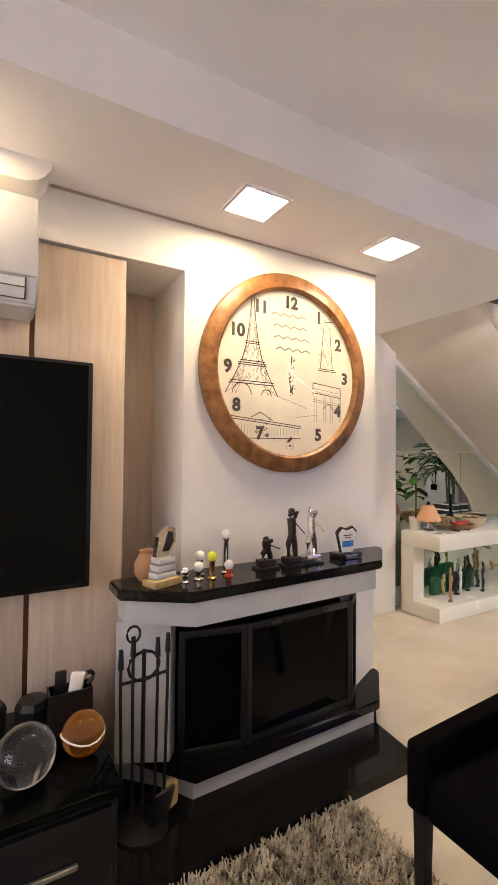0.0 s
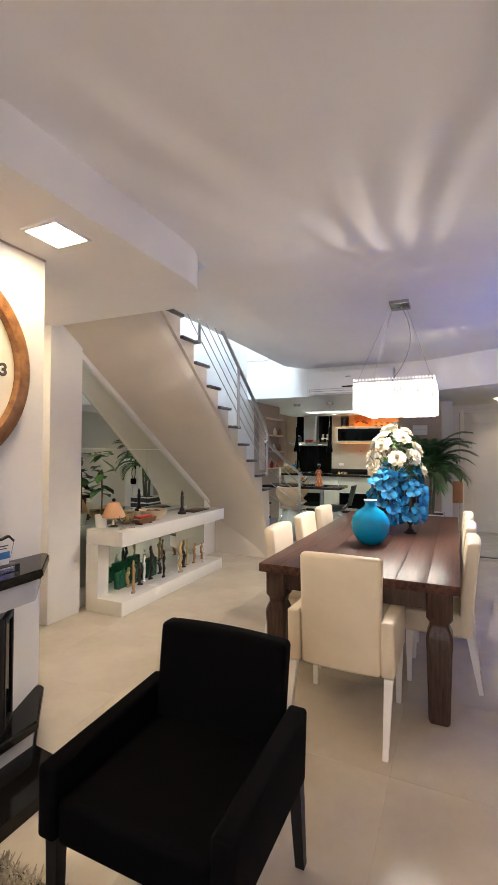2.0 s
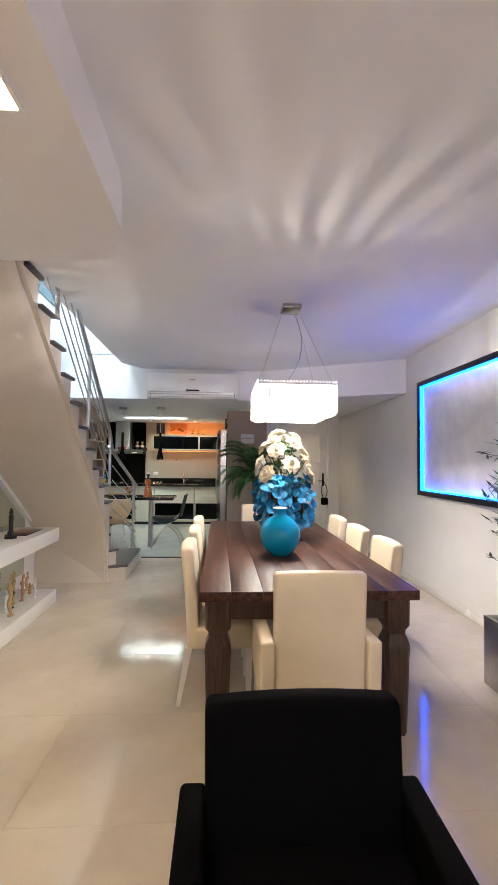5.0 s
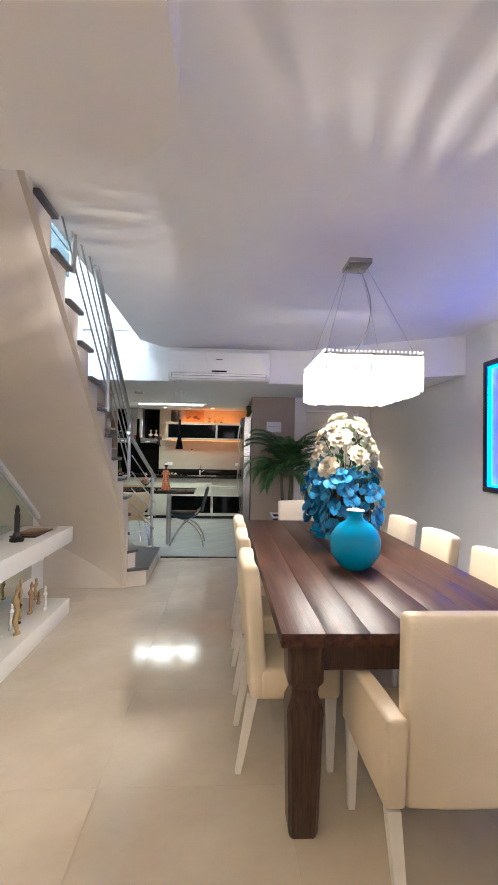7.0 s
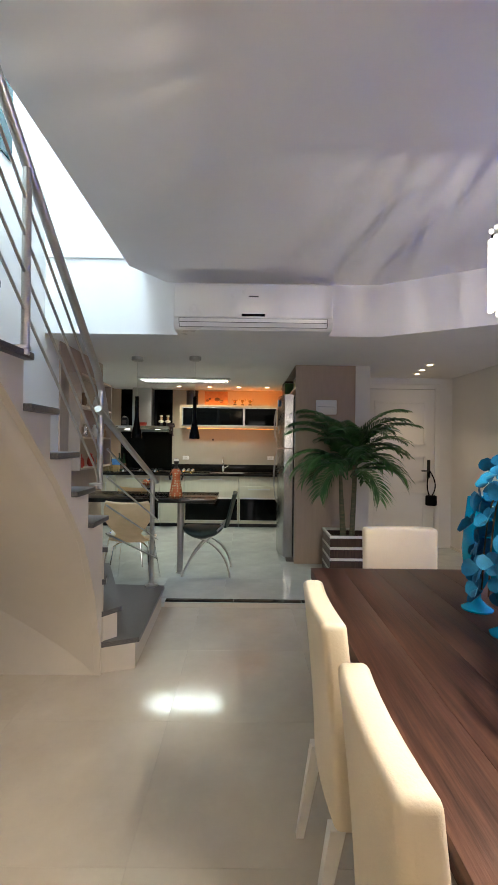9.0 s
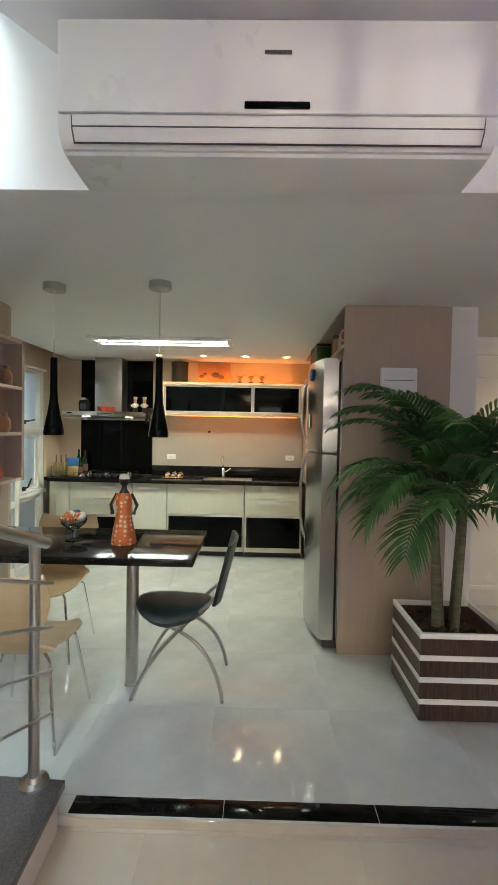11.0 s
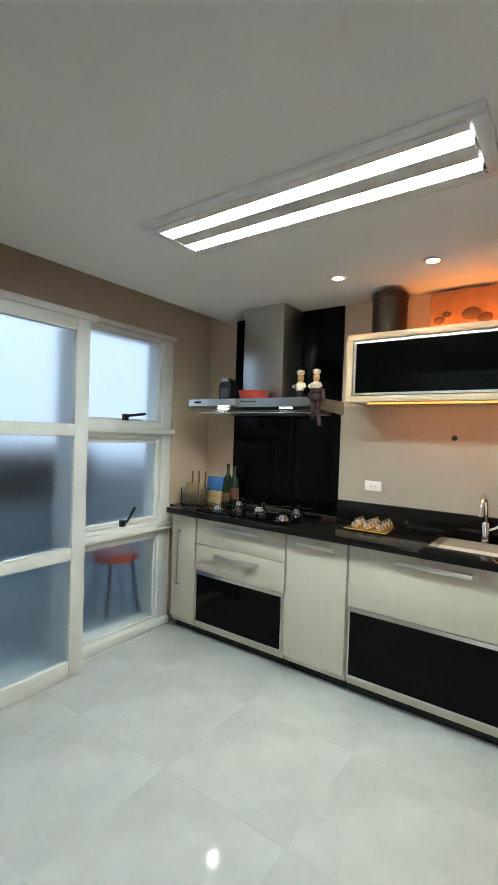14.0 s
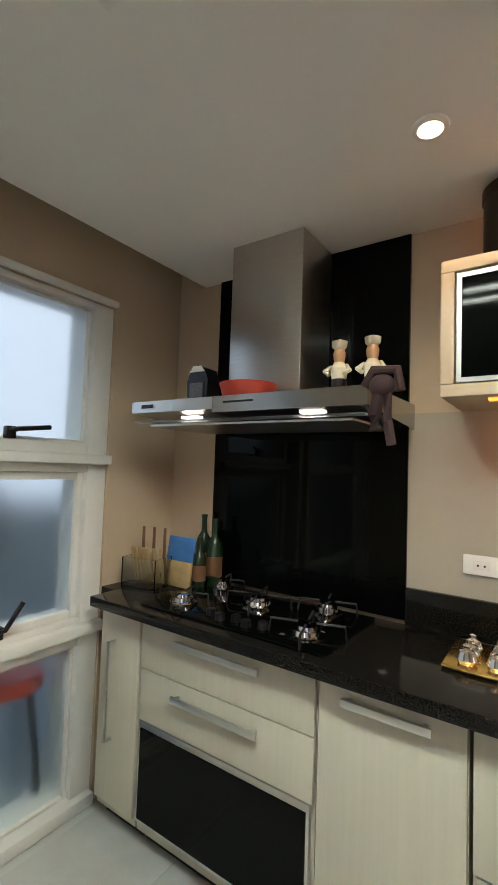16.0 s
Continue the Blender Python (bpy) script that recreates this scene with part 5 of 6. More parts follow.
for k in range(38):
    lvl = k / 37
    yaw = k * 137.5 + rf.uniform(-14, 14)
    o = part("frond", frond(0.57 + 0.22 * lvl + rf.uniform(-0.06, 0.06), 38 + 46 * lvl + rf.uniform(-8, 8), 120 - 34 * lvl + rf.uniform(-16, 16), 23, 0.215, rf), "leaf", palm)
    o.matrix_basis = pose(0.05 * math.cos(radians(yaw)), 0.05 * math.sin(radians(yaw)), 0.62 + 0.22 * lvl, 0, 0, yaw)

# ---- bamboo ----
bp = thing("steel_planter", "square brushed steel planter by the white wall", "planter", 2.37, -1.13, 0)
S = 0.26
bm = B()
for q in ((-S, S, -S, -S + 0.03), (-S, S, S - 0.03, S), (-S, -S + 0.03, -S + 0.03, S - 0.03), (S - 0.03, S, -S + 0.03, S - 0.03)):
    box(bm, q[0], q[1], q[2], q[3], 0.02, 0.46, 0.003)
part("shell", bm, "steel_h", bp)
part("soil", box(B(), -S + 0.03, S - 0.03, -S + 0.03, S - 0.03, 0.02, 0.42), "soil", bp)
part("base", box(B(), -S + 0.03, S - 0.03, -S + 0.03, S - 0.03, 0.0, 0.019), "black_plastic", bp)
bam = thing("potted_bamboo", "slender dark bamboo with thin arching twigs", "plant", 2.37, -1.13, 0.42)
rb = random.Random(21)
for k in range(9):
    a = k * 2.399
    r = 0.04 + 0.012 * k
    lx, ly = 0.4 * math.cos(a) * rb.uniform(0.4, 1), 0.4 * math.sin(a) * rb.uniform(0.4, 0.9)
    h = rb.uniform(0.75, 1.25)
    pts = bez((r * math.cos(a), r * math.sin(a), 0), (r * math.cos(a), r * math.sin(a), h * 0.4), (lx * 0.7, ly * 0.7, h * 0.8), (lx, ly + 0.05, h), 10)
    part("cane", tube(B(), pts, 0.006, 6, 0.002), "bamboo_leaf", bam)
    bm = B()
    for j in range(11):
        p = pts[3 + rb.randrange(8)]
        d = Vector((rb.uniform(-1, 1), rb.uniform(-1, 1), rb.uniform(-0.1, 0.6))).normalized() * rb.uniform(0.1, 0.26)
        tube(bm, [p, p + d], 0.0018, 4)
        for m in range(9):
            q = p + d * (0.35 + 0.65 * m / 9)
            o = Vector((rb.uniform(-1, 1), rb.uniform(-1, 1), rb.uniform(-0.6, 0.5))).normalized()
            ll = rb.uniform(0.06, 0.11)
            w = o.cross(Vector((0.3, 0.2, 1))).normalized() * 0.0095
            bm.faces.new([bm.verts.new(v) for v in (q, q + o * ll * 0.4 + w, q + o * ll, q + o * ll * 0.4 - w)])
    part("foliage", bm, "bamboo_leaf", bam)

# ---- on the dining table ----
vs = thing("round_vase", "glossy turquoise round ceramic vase with a white rim", "vase", 2.99, 0.435, 0.78)
part("body", lathe(B(), [(0.05, 0), (0.062, 0.004), (0.1, 0.035), (0.136, 0.09), (0.147, 0.15), (0.138, 0.2), (0.1, 0.255), (0.055, 0.283), (0.042, 0.3), (0.041, 0.32), (0.05, 0.338)], seg=40), "turquoise", vs)
part("rim", lathe(B(), [(0.05, 0.338), (0.051, 0.343), (0.044, 0.345), (0.038, 0.342), (0.034, 0.31)], seg=40), "white_plastic", vs, "white rim")


def orchid(bm, m, s, rnd):
    for k in range(5):
        a = k * 72 + rnd.uniform(-8, 8)
        big = 1.15 if k in (1, 4) else 0.85
        mm = m @ pose(0, 0, 0, 0, 0, a) @ pose(0, 0, 0, 0, -18 + rnd.uniform(-14, 14), 0)
        n = 6
        ctr = [bm.verts.new(mm @ Vector((s * big * t, 0, 0.12 * s * math.sin(t * 3)))) for t in (0.05, 0.35, 0.7, 1.0)]
        lft = [bm.verts.new(mm @ Vector((s * big * t, s * big * w, 0.05 * s))) for t, w in ((0.3, 0.3), (0.65, 0.48), (0.92, 0.3))]
        rgt = [bm.verts.new(mm @ Vector((s * big * t, -s * big * w, 0.05 * s))) for t, w in ((0.3, 0.3), (0.65, 0.48), (0.92, 0.3))]
        for sd, flip in ((lft, False), (rgt, True)):
            for f in ((ctr[0], ctr[1], sd[0]), (ctr[1], ctr[2], sd[1], sd[0]), (ctr[2], ctr[3], sd[2], sd[1])):
                bm.faces.new(list(reversed(f)) if flip else f)


def rose(bm, m, s, rnd):
    for layer in range(4):
        n = 5 + layer
        for k in range(n):
            a = k * 360 / n + layer * 31 + rnd.uniform(-6, 6)
            tilt = -80 + layer * 24
            mm = m @ pose(0, 0, 0, 0, 0, a) @ pose(s * 0.1 * layer, 0, 0.02 * s * (3 - layer), 0, tilt, 0)
            L, W = s * (0.55 + 0.16 * layer), s * (0.3 + 0.1 * layer)
            g = [[bm.verts.new(mm @ Vector((L * t, W * u * math.sin(0.5 + 2.2 * t) * 0.9, s * 0.16 * u * u - (0.1 * s * t * t if layer > 1 else 0)))) for u in (-1, -0.4, 0.4, 1)] for t in (0.0, 0.4, 0.8, 1.0)]
            for r0, r1 in zip(g, g[1:]):
                for i in range(3):
                    bm.faces.new((r0[i], r0[i + 1], r1[i + 1], r1[i]))


ro = random.Random(31)


def pedestal(x, y, h, mat_name, label):
    t = thing("pedestal_vase", label, "vase", x, y, 0.78, group="pedestal vases")
    part("body", lathe(B(), [(0.058, 0), (0.06, 0.006), (0.035, 0.022), (0.015, 0.045), (0.013, 0.07), (0.03, 0.1), (0.052, 0.16), (0.06, 0.24), (0.05, h * 0.8), (0.04, h), (0.034, h - 0.01)], seg=28), mat_name, t)


pedestal(4.03, 0.41, 0.45, "turquoise", "turquoise glazed pedestal vase")
pedestal(4.28, 0.39, 0.45, "turquoise", "turquoise glazed pedestal vase")
for px, py in ((3.48, 0.41), (3.63, 0.2)):
    pedestal(px, py, 0.42, "bronze", "dark metal pedestal vase")
for cx, cy, nb, zt, lab in ((4.0, 0.42, 44, 0.6, "dense drooping column of blue silk orchids"), (3.49, 0.4, 44, 0.54, "dense drooping blue silk orchids in the middle"), (3.63, 0.2, 42, 0.54, "dense drooping column of blue silk orchids")):
    fl = thing("orchid_bunch", lab, "flowers", cx, cy, 0.78, group="blue orchids")
    bm = B()
    for k in range(7):
        a = k * 0.9
        tube(bm, bez((0, 0, 0.3), (0.02 * math.cos(a), 0.02 * math.sin(a), 0.58), (0.08 * math.cos(a), 0.08 * math.sin(a), 0.56), (0.09 * math.cos(a), 0.09 * math.sin(a), 0.15), 8), 0.003, 5)
    part("stem", bm, "stem", fl)
    f0 = []
    for k in range(nb):
        a = k * 137.5 + ro.uniform(-20, 20)
        q = (k + 0.5) / nb
        z = 0.1 + (zt - 0.1) * q
        r = (0.065 + 0.06 * math.sin(math.pi * min(1.0, 0.15 + q * 0.85))) * ro.uniform(0.75, 1.05)
        spin, tip = ro.uniform(-25, 25), 72 - 40 * max(0.0, q - 0.75) / 0.25 + ro.uniform(-22, 18)
        place = pose(r * math.cos(radians(a)), r * math.sin(radians(a)), z, 0, 0, a) @ pose(0, 0, 0, spin, tip, 0) @ Matrix.Scale(ro.uniform(0.8, 1.15), 4)
        if len(f0) < 3:
            bm = B()
            orchid(bm, Matrix.Identity(4), 0.058, ro)
            o = part("flower", bm, "blue_petal", fl)
            f0.append(o)
        else:
            o = more("flower", f0[k % 3], fl, 0, 0, 0)
        o.matrix_basis = place
rb_ = thing("rose_bunch", "large cream silk roses above the blue orchids", "flowers", 3.6, 0.33, 1.2)
spots = []
for k in range(17):
    a, q = k * 2.4, (k + 0.5) / 17
    r = 0.235 * math.sin(0.35 + 1.6 * (1 - q)) * ro.uniform(0.85, 1.05)
    spots.append((r * 0.75 * math.cos(a), r * math.sin(a), 0.1 + 0.4 * q + ro.uniform(-0.035, 0.035)))
for x, y, z in spots:
    part("stem", tube(B(), bez((0, 0, -0.05), (0, 0, 0.1), (x * 0.7, y * 0.7, z - 0.12), (x, y, z), 6), 0.003, 5), "stem", rb_)
bm = B()
for k in range(150):
    x, y, z = spots[k % 17]
    p = Vector((x * ro.uniform(0.3, 1), y * ro.uniform(0.3, 1), z - ro.uniform(0.03, 0.2)))
    o = Vector((ro.uniform(-1, 1), ro.uniform(-1, 1), ro.uniform(-0.2, 0.8))).normalized() * 0.07
    w = o.cross(Vector((0, 0, 1))).normalized() * 0.018
    bm.faces.new([bm.verts.new(v) for v in (p, p + o * 0.5 + w, p + o, p + o * 0.5 - w)])
part("foliage", bm, "leaf", rb_)
r0 = []
for v in range(3):
    bm = B()
    rose(bm, Matrix.Identity(4), 0.064, ro)
    r0.append(part("flower", bm, "white_petal", rb_))
for k, (x, y, z) in enumerate(spots):
    m = look((x, y, z), (x * 4, y * 4, z + 0.25 + 0.5 * (z - 0.13))) @ pose(0, 0, 0, 180, 0, ro.uniform(0, 90))
    if k < 3:
        r0[k].matrix_basis = m
    else:
        o = more("flower", r0[k % 3], rb_, 0, 0, 0)
        o.matrix_basis = m @ Matrix.Scale(ro.uniform(0.75, 1.05), 4)

# ---- kitchen chairs ----


def veneer_chair(x, y, rz):
    t = thing("veneer_chair", "moulded beech veneer chair on slim chrome legs", "chair", x, y, KF, rz, group="veneer chairs")
    nu, prof = 10, []
    for i in range(15):
        s = i / 14
        if s < 0.5:
            q = s / 0.5
            prof.append((0.22 - 0.4 * q, 0.44 - 0.012 * math.sin(q * 3.14) - (0.03 * (1 - q) ** 4), 0.2 * (1 - 0.25 * (2 * q - 1) ** 4)))
        else:
            q = (s - 0.5) / 0.5
            ang = q * 1.45
            prof.append((-0.18 - 0.07 * math.sin(min(ang * 1.6, 1.57)) - 0.05 * q * q, 0.44 + 0.38 * q ** 1.35, 0.1 + 0.12 * math.sin(max(0.0, (q - 0.25)) / 0.75 * 2.2) if q > 0.25 else 0.2 - 0.4 * q))
    bm = B()
    sides = []
    for off in (0.0, 0.011):
        rows = []
        for yy, zz, w in prof:
            rows.append([bm.verts.new((w * (2 * i / nu - 1), yy + off * 0.6, zz + off - 0.0 + 0.02 * (2 * i / nu - 1) ** 2)) for i in range(nu + 1)])
        sides.append(rows)
        for a, b in zip(rows, rows[1:]):
            for i in range(nu):
                bm.faces.new((a[i], a[i + 1], b[i + 1], b[i]))
    n = len(prof)
    rim = [(0, i) for i in range(nu + 1)] + [(j, nu) for j in range(1, n)] + [(n - 1, i) for i in range(nu - 1, -1, -1)] + [(j, 0) for j in range(n - 2, 0, -1)]
    for (j0, i0), (j1, i1) in zip(rim, rim[1:] + rim[:1]):
        bm.faces.new((sides[0][j0][i0], sides[0][j1][i1], sides[1][j1][i1], sides[1][j0][i0]))
    part("shell", bm, "wood_chair", t)
    for sx in (-1, 1):
        for sy in (-1, 1):
            part("leg", tube(B(), [(sx * 0.05, sy * 0.05, 0.425), (sx * 0.12, sy * 0.11, 0.415), (sx * 0.16, sy * 0.15, 0.39), (sx * 0.215, sy * 0.215, 0.0)], 0.008, 8), "chrome", t)


veneer_chair(6.95, 2.42, -90), veneer_chair(7.73, 2.68, 90)
bc = thing("leather_chair", "dark green leather chair with crossed steel legs", "chair", 7.36, 1.72, KF)
bm = B()
ball(bm, 0, 0.06, 0.455, 0.2, 0.22, 0.065, 24, 12)
for v in bm.verts:
    v.co.z += 0.05 * (v.co.y - 0.06) ** 2 / 0.05 - 0.02
    v.co.x *= 1 + 0.12 * (v.co.y > 0.06)
part("seat", bm, "green_fabric", bc)
bm = B()
rows = [[bm.verts.new(((0.1 + 0.09 * math.sin(1.2 * j / 6 + 0.3)) * (i / 6 * 2 - 1), -0.17 - 0.09 * j / 6 - 0.03 * (1 - (i / 3 - 1) ** 2), 0.5 + 0.36 * j / 6)) for i in range(7)] for j in range(7)]
rows2 = [[bm.verts.new(v.co + Vector((0, -0.018, 0))) for v in r] for r in rows]
for R2 in (rows, rows2):
    for a, b in zip(R2, R2[1:]):
        for i in range(6):
            bm.faces.new((a[i], a[i + 1], b[i + 1], b[i]))
rim = [(0, i) for i in range(7)] + [(j, 6) for j in range(1, 7)] + [(6, i) for i in range(5, -1, -1)] + [(j, 0) for j in range(5, 0, -1)]
for (j0, i0), (j1, i1) in zip(rim, rim[1:] + rim[:1]):
    bm.faces.new((rows[j0][i0], rows[j1][i1], rows2[j1][i1], rows2[j0][i0]))
part("backrest", bm, "green_fabric", bc)
for sx in (-1, 1):
    part("leg", tube(B(), bez((sx * 0.2, 0.26, 0.0), (sx * 0.17, 0.15, 0.3), (sx * 0.12, -0.02, 0.38), (sx * 0.12, -0.2, 0.56), 14), 0.011, 10), "steel", bc)
    part("leg", tube(B(), bez((sx * 0.2, -0.24, 0.0), (sx * 0.17, -0.2, 0.3), (sx * 0.12, 0.0, 0.36), (sx * 0.12, 0.12, 0.4), 14), 0.011, 10), "steel", bc)
part("crossbar", tube(B(), [(-0.14, 0.0, 0.37), (0.14, 0.0, 0.37)], 0.011, 10), "steel", bc)

# ---- kitchen small things ----
bm = lathe(B(), [(0.068, 0.0), (0.072, 0.008), (0.06, 0.08), (0.045, 0.16), (0.04, 0.2), (0.048, 0.24), (0.03, 0.29), (0.016, 0.31), (0.014, 0.33), (0.026, 0.345), (0.03, 0.37), (0.024, 0.395), (0.002, 0.4)])
for s in (-1, 1):
    tube(bm, [(0, s * 0.04, 0.285), (0, s * 0.075, 0.22), (-0.02, s * 0.06, 0.17)], 0.011, 8)
me_slots = ("orange_cloth", "dark_skin_clay", "white")
o = part("body_tmp", bm, "orange_cloth", None)
for mname in me_slots[1:]:
    o.data.materials.append(M[mname])
for p in o.data.polygons:
    c = p.center
    if c.z > 0.275 or abs(c.y) > 0.052 and c.z > 0.15:
        p.material_index = 1
    if 0.365 < c.z < 0.385:
        p.material_index = 2
dl_mesh = o.data
bpy.data.objects.remove(o)
dl = tagged(new("clay_figurine", dl_mesh), "dark clay doll figurine in an orange dotted dress", "figurine")
dl.location = (7.31, 2.07, 0.865)
n_, l_ = M["orange_cloth"].node_tree.nodes, M["orange_cloth"].node_tree.links
vo, gt, mx, tc = n_.new("ShaderNodeTexVoronoi"), n_.new("ShaderNodeMath"), n_.new("ShaderNodeMixRGB"), n_.new("ShaderNodeTexCoord")
vo.inputs["Scale"].default_value, vo.inputs["Randomness"].default_value, gt.operation, gt.inputs[1].default_value = 38, 0.25, "LESS_THAN", 0.36
l_.new(tc.outputs["Object"], vo.inputs["Vector"]), l_.new(vo.outputs["Distance"], gt.inputs[0]), l_.new(gt.outputs[0], mx.inputs[0])
mx.inputs[1].default_value, mx.inputs[2].default_value = (0.72, 0.17, 0.05, 1), (0.8, 0.6, 0.35, 1)
l_.new(mx.outputs[0], n_["Principled BSDF"].inputs["Base Color"])

fb = thing("glass_bowl", "stemmed glass bowl filled with colourful flowers", "bowl", 7.36, 2.38, 0.865)
part("glass", lathe(B(), [(0.05, 0), (0.05, 0.004), (0.008, 0.012), (0.007, 0.05), (0.03, 0.065), (0.07, 0.1), (0.08, 0.135), (0.077, 0.135), (0.066, 0.104), (0.026, 0.072)]), "glass", fb)
rg = random.Random(2)
for k in range(14):
    a, r = rg.uniform(0, 6.28), rg.uniform(0, 0.06)
    part("flower", ball(B(), r * math.cos(a), r * math.sin(a), 0.125 + 0.06 * (1 - r / 0.06) * rg.random(), rg.uniform(0.018, 0.028), u=9, v=6), rg.choice(("red", "bluep", "brown", "orange_cloth", "white", "clay")), fb)

uh = thing("utensil_box", "glass box of wooden utensils", "utensil holder", 10.13, 3.675, 0.93, 12)
uh.scale = (1.25, 1.25, 1.25)
bm = B()
for q in ((-0.05, 0.05, -0.07, -0.066), (-0.05, 0.05, 0.066, 0.07), (-0.05, -0.046, -0.066, 0.066), (0.046, 0.05, -0.066, 0.066), (-0.046, 0.046, -0.066, 0.066)):
    box(bm, q[0], q[1], q[2], q[3], 0.0, 0.1 if q[1] - q[0] < 0.09 or q[3] - q[2] < 0.1 else 0.004)
part("box", bm, "glass", uh)
for k in range(9):
    y = -0.055 + 0.0138 * k
    part("utensil", tube(B(), [(0.02, y, 0.01), (-0.01, y + rg.uniform(-0.01, 0.01), 0.13)], 0.006, 6), "straw", uh)
for k in range(3):
    part("utensil", cyl(B(), 0.03, -0.05 + 0.045 * k, 0.01, 0.2, 0.007, 0.005, 8), "brown", uh)
ph = thing("tile_picture", "small blue and beige picture leaning on the wall", "picture", 10.2, 3.56, 0.93)
o = part("panel", box(B(), -0.006, 0.006, -0.075, 0.075, 0.0, 0.11, 0.002), "straw", ph)
o.matrix_basis = pose(0, 0, 0, 0, 8, 0)
o = part("sky", box(B(), -0.006, 0.006, -0.075, 0.075, 0.11, 0.215, 0.002), "bluep", ph, "blue upper half")
o.matrix_basis = pose(0, 0, 0, 0, 8, 0)


def bottle(x, y, h, r, m, label):
    t = thing("bottle", label, "bottle", x, y, 0.93, group="bottles by the hob")
    part("body", lathe(B(), [(r, 0), (r, h * 0.58), (r * 0.8, h * 0.66), (r * 0.35, h * 0.75), (r * 0.33, h * 0.95), (r * 0.4, h * 0.96), (r * 0.4, h), (0.002, h)], seg=18), m, t)
    part("label", lathe(B(), [(r + 0.0008, h * 0.15), (r + 0.0008, h * 0.45)], seg=18), "brown", t, "small dark label")


bottle(10.31, 3.44, 0.3, 0.036, "bottle", "dark green oil bottle beside the hob")
bottle(10.34, 3.53, 0.31, 0.036, "bottle", "dark glass bottle beside the hob")
bottle(10.25, 3.475, 0.22, 0.03, "bottle", "short dark green bottle beside the hob")
tr = thing("serving_tray", "ornate golden tray with silver condiment pots", "tray", 10.19, 2.31, 0.93)
part("tray", box(B(), -0.12, 0.12, -0.13, 0.13, 0.004, 0.016, 0.006), "brass", tr)
for k in range(11):
    part("pot", lathe(B(), [(0.022, 0.017), (0.028, 0.03), (0.02, 0.05), (0.008, 0.055), (0.01, 0.065), (0.001, 0.068)], -0.08 + 0.053 * (k % 4), -0.08 + 0.075 * (k // 4), 12), "silver", tr)

# on the hood
tk = thing("radio", "small black arched appliance with a light top", "appliance", 10.12, 3.38, 1.7085)
part("body", prism(B(), [(-0.05, 0), (0.05, 0), (0.055, 0.1), (0.035, 0.15), (0, 0.165), (-0.035, 0.15), (-0.055, 0.1)], -0.04, 0.04, "x"), "black_plastic", tk)
part("trim", prism(B(), [(-0.04, 0.135), (0.04, 0.135), (0.02, 0.16), (-0.02, 0.16)], -0.044, -0.041, "x"), "white", tk)
part("grille", box(B(), -0.046, -0.041, -0.035, 0.035, 0.02, 0.09), "grey_stone", tk)
bw = thing("enamel_basket", "shallow red dish with a pale patterned band", "dish", 10.03, 3.09, 1.7055)
part("body", lathe(B(), [(0.085, 0), (0.09, 0.004), (0.105, 0.055), (0.1, 0.055), (0.085, 0.01)]), "red", bw)
part("band", lathe(B(), [(0.0925, 0.014), (0.0985, 0.034)]), "white", bw, "pale patterned band")


def chef(x, y, z):
    bm = lathe(B(), [(0.03, 0), (0.035, 0.02), (0.03, 0.06), (0.038, 0.1), (0.02, 0.125), (0.024, 0.14), (0.026, 0.16), (0.02, 0.175), (0.03, 0.185), (0.033, 0.205), (0.002, 0.215)], seg=14)
    for s in (-1, 1):
        tube(bm, [(0, s * 0.033, 0.11), (-0.02, s * 0.055, 0.09), (-0.03, s * 0.03, 0.075)], 0.01, 6)
    ob = part("chef_figurine", bm, "dark_skin_clay")
    for nm in ("white_petal", "clay"):
        ob.data.materials.append(M[nm])
    for p in ob.data.polygons:
        h = p.center.z
        p.material_index = 1 if (0.06 < h < 0.125 or h > 0.175) else (2 if h > 0.125 else 0)
    ob.location = (x, y, z)
    ob.scale = (0.78, 0.78, 0.85)
    tagged(ob, "small chef figurine with a white hat on the hood", "figurine", "chef figurines")


chef(10.06, 2.755, 1.7065), chef(10.06, 2.645, 1.7065)
bm = ball(B(), 0, 0, 0.12, 0.035, 0.045, 0.04)
tube(bm, [(0, -0.06, 0.1), (0, -0.05, 0.17), (0, 0.03, 0.175), (0, 0.06, 0.12)], 0.018, 8)
tube(bm, [(0, 0.01, 0.1), (0, 0.025, 0.02), (0, 0.02, -0.03)], 0.022, 8), tube(bm, [(0, -0.02, 0.1), (0, -0.02, 0.0), (0, -0.035, -0.08)], 0.016, 8)
ob = part("hanging_doll", bm, "rag")
ob.location = (9.9, 2.56, 1.6)
ob.scale = (0.8, 0.8, 0.8)
tagged(ob, "dark red rag doll hanging from the hood corner", "doll")

# above the upper cabinet
dm = thing("drum_tin", "dark round tin with a copper sheen", "tin", 10.22, 2.26, 2.07)
part("body", lathe(B(), [(0.1, 0), (0.1, 0.22), (0.002, 0.221)], seg=28), "bronze", dm)
part("lid", lathe(B(), [(0.104, 0.222), (0.104, 0.25), (0.002, 0.252)], seg=28), "bronze", dm)
wa = thing("wood_relief", "orange wooden relief leaning against the wall", "wall art", 10.34, 1.86, 2.07)
part("board", box(B(), 0.0, 0.02, -0.2, 0.2, 0.0, 0.26, 0.004), "rosewood", wa)
for y, z, r in ((0.15, 0.1, 0.03), (0.11, 0.13, 0.025), (-0.02, 0.12, 0.05), (-0.09, 0.09, 0.04)):
    part("carving", ball(B(), -0.003, y, z, 0.012, r, r * 0.7), "brown", wa)
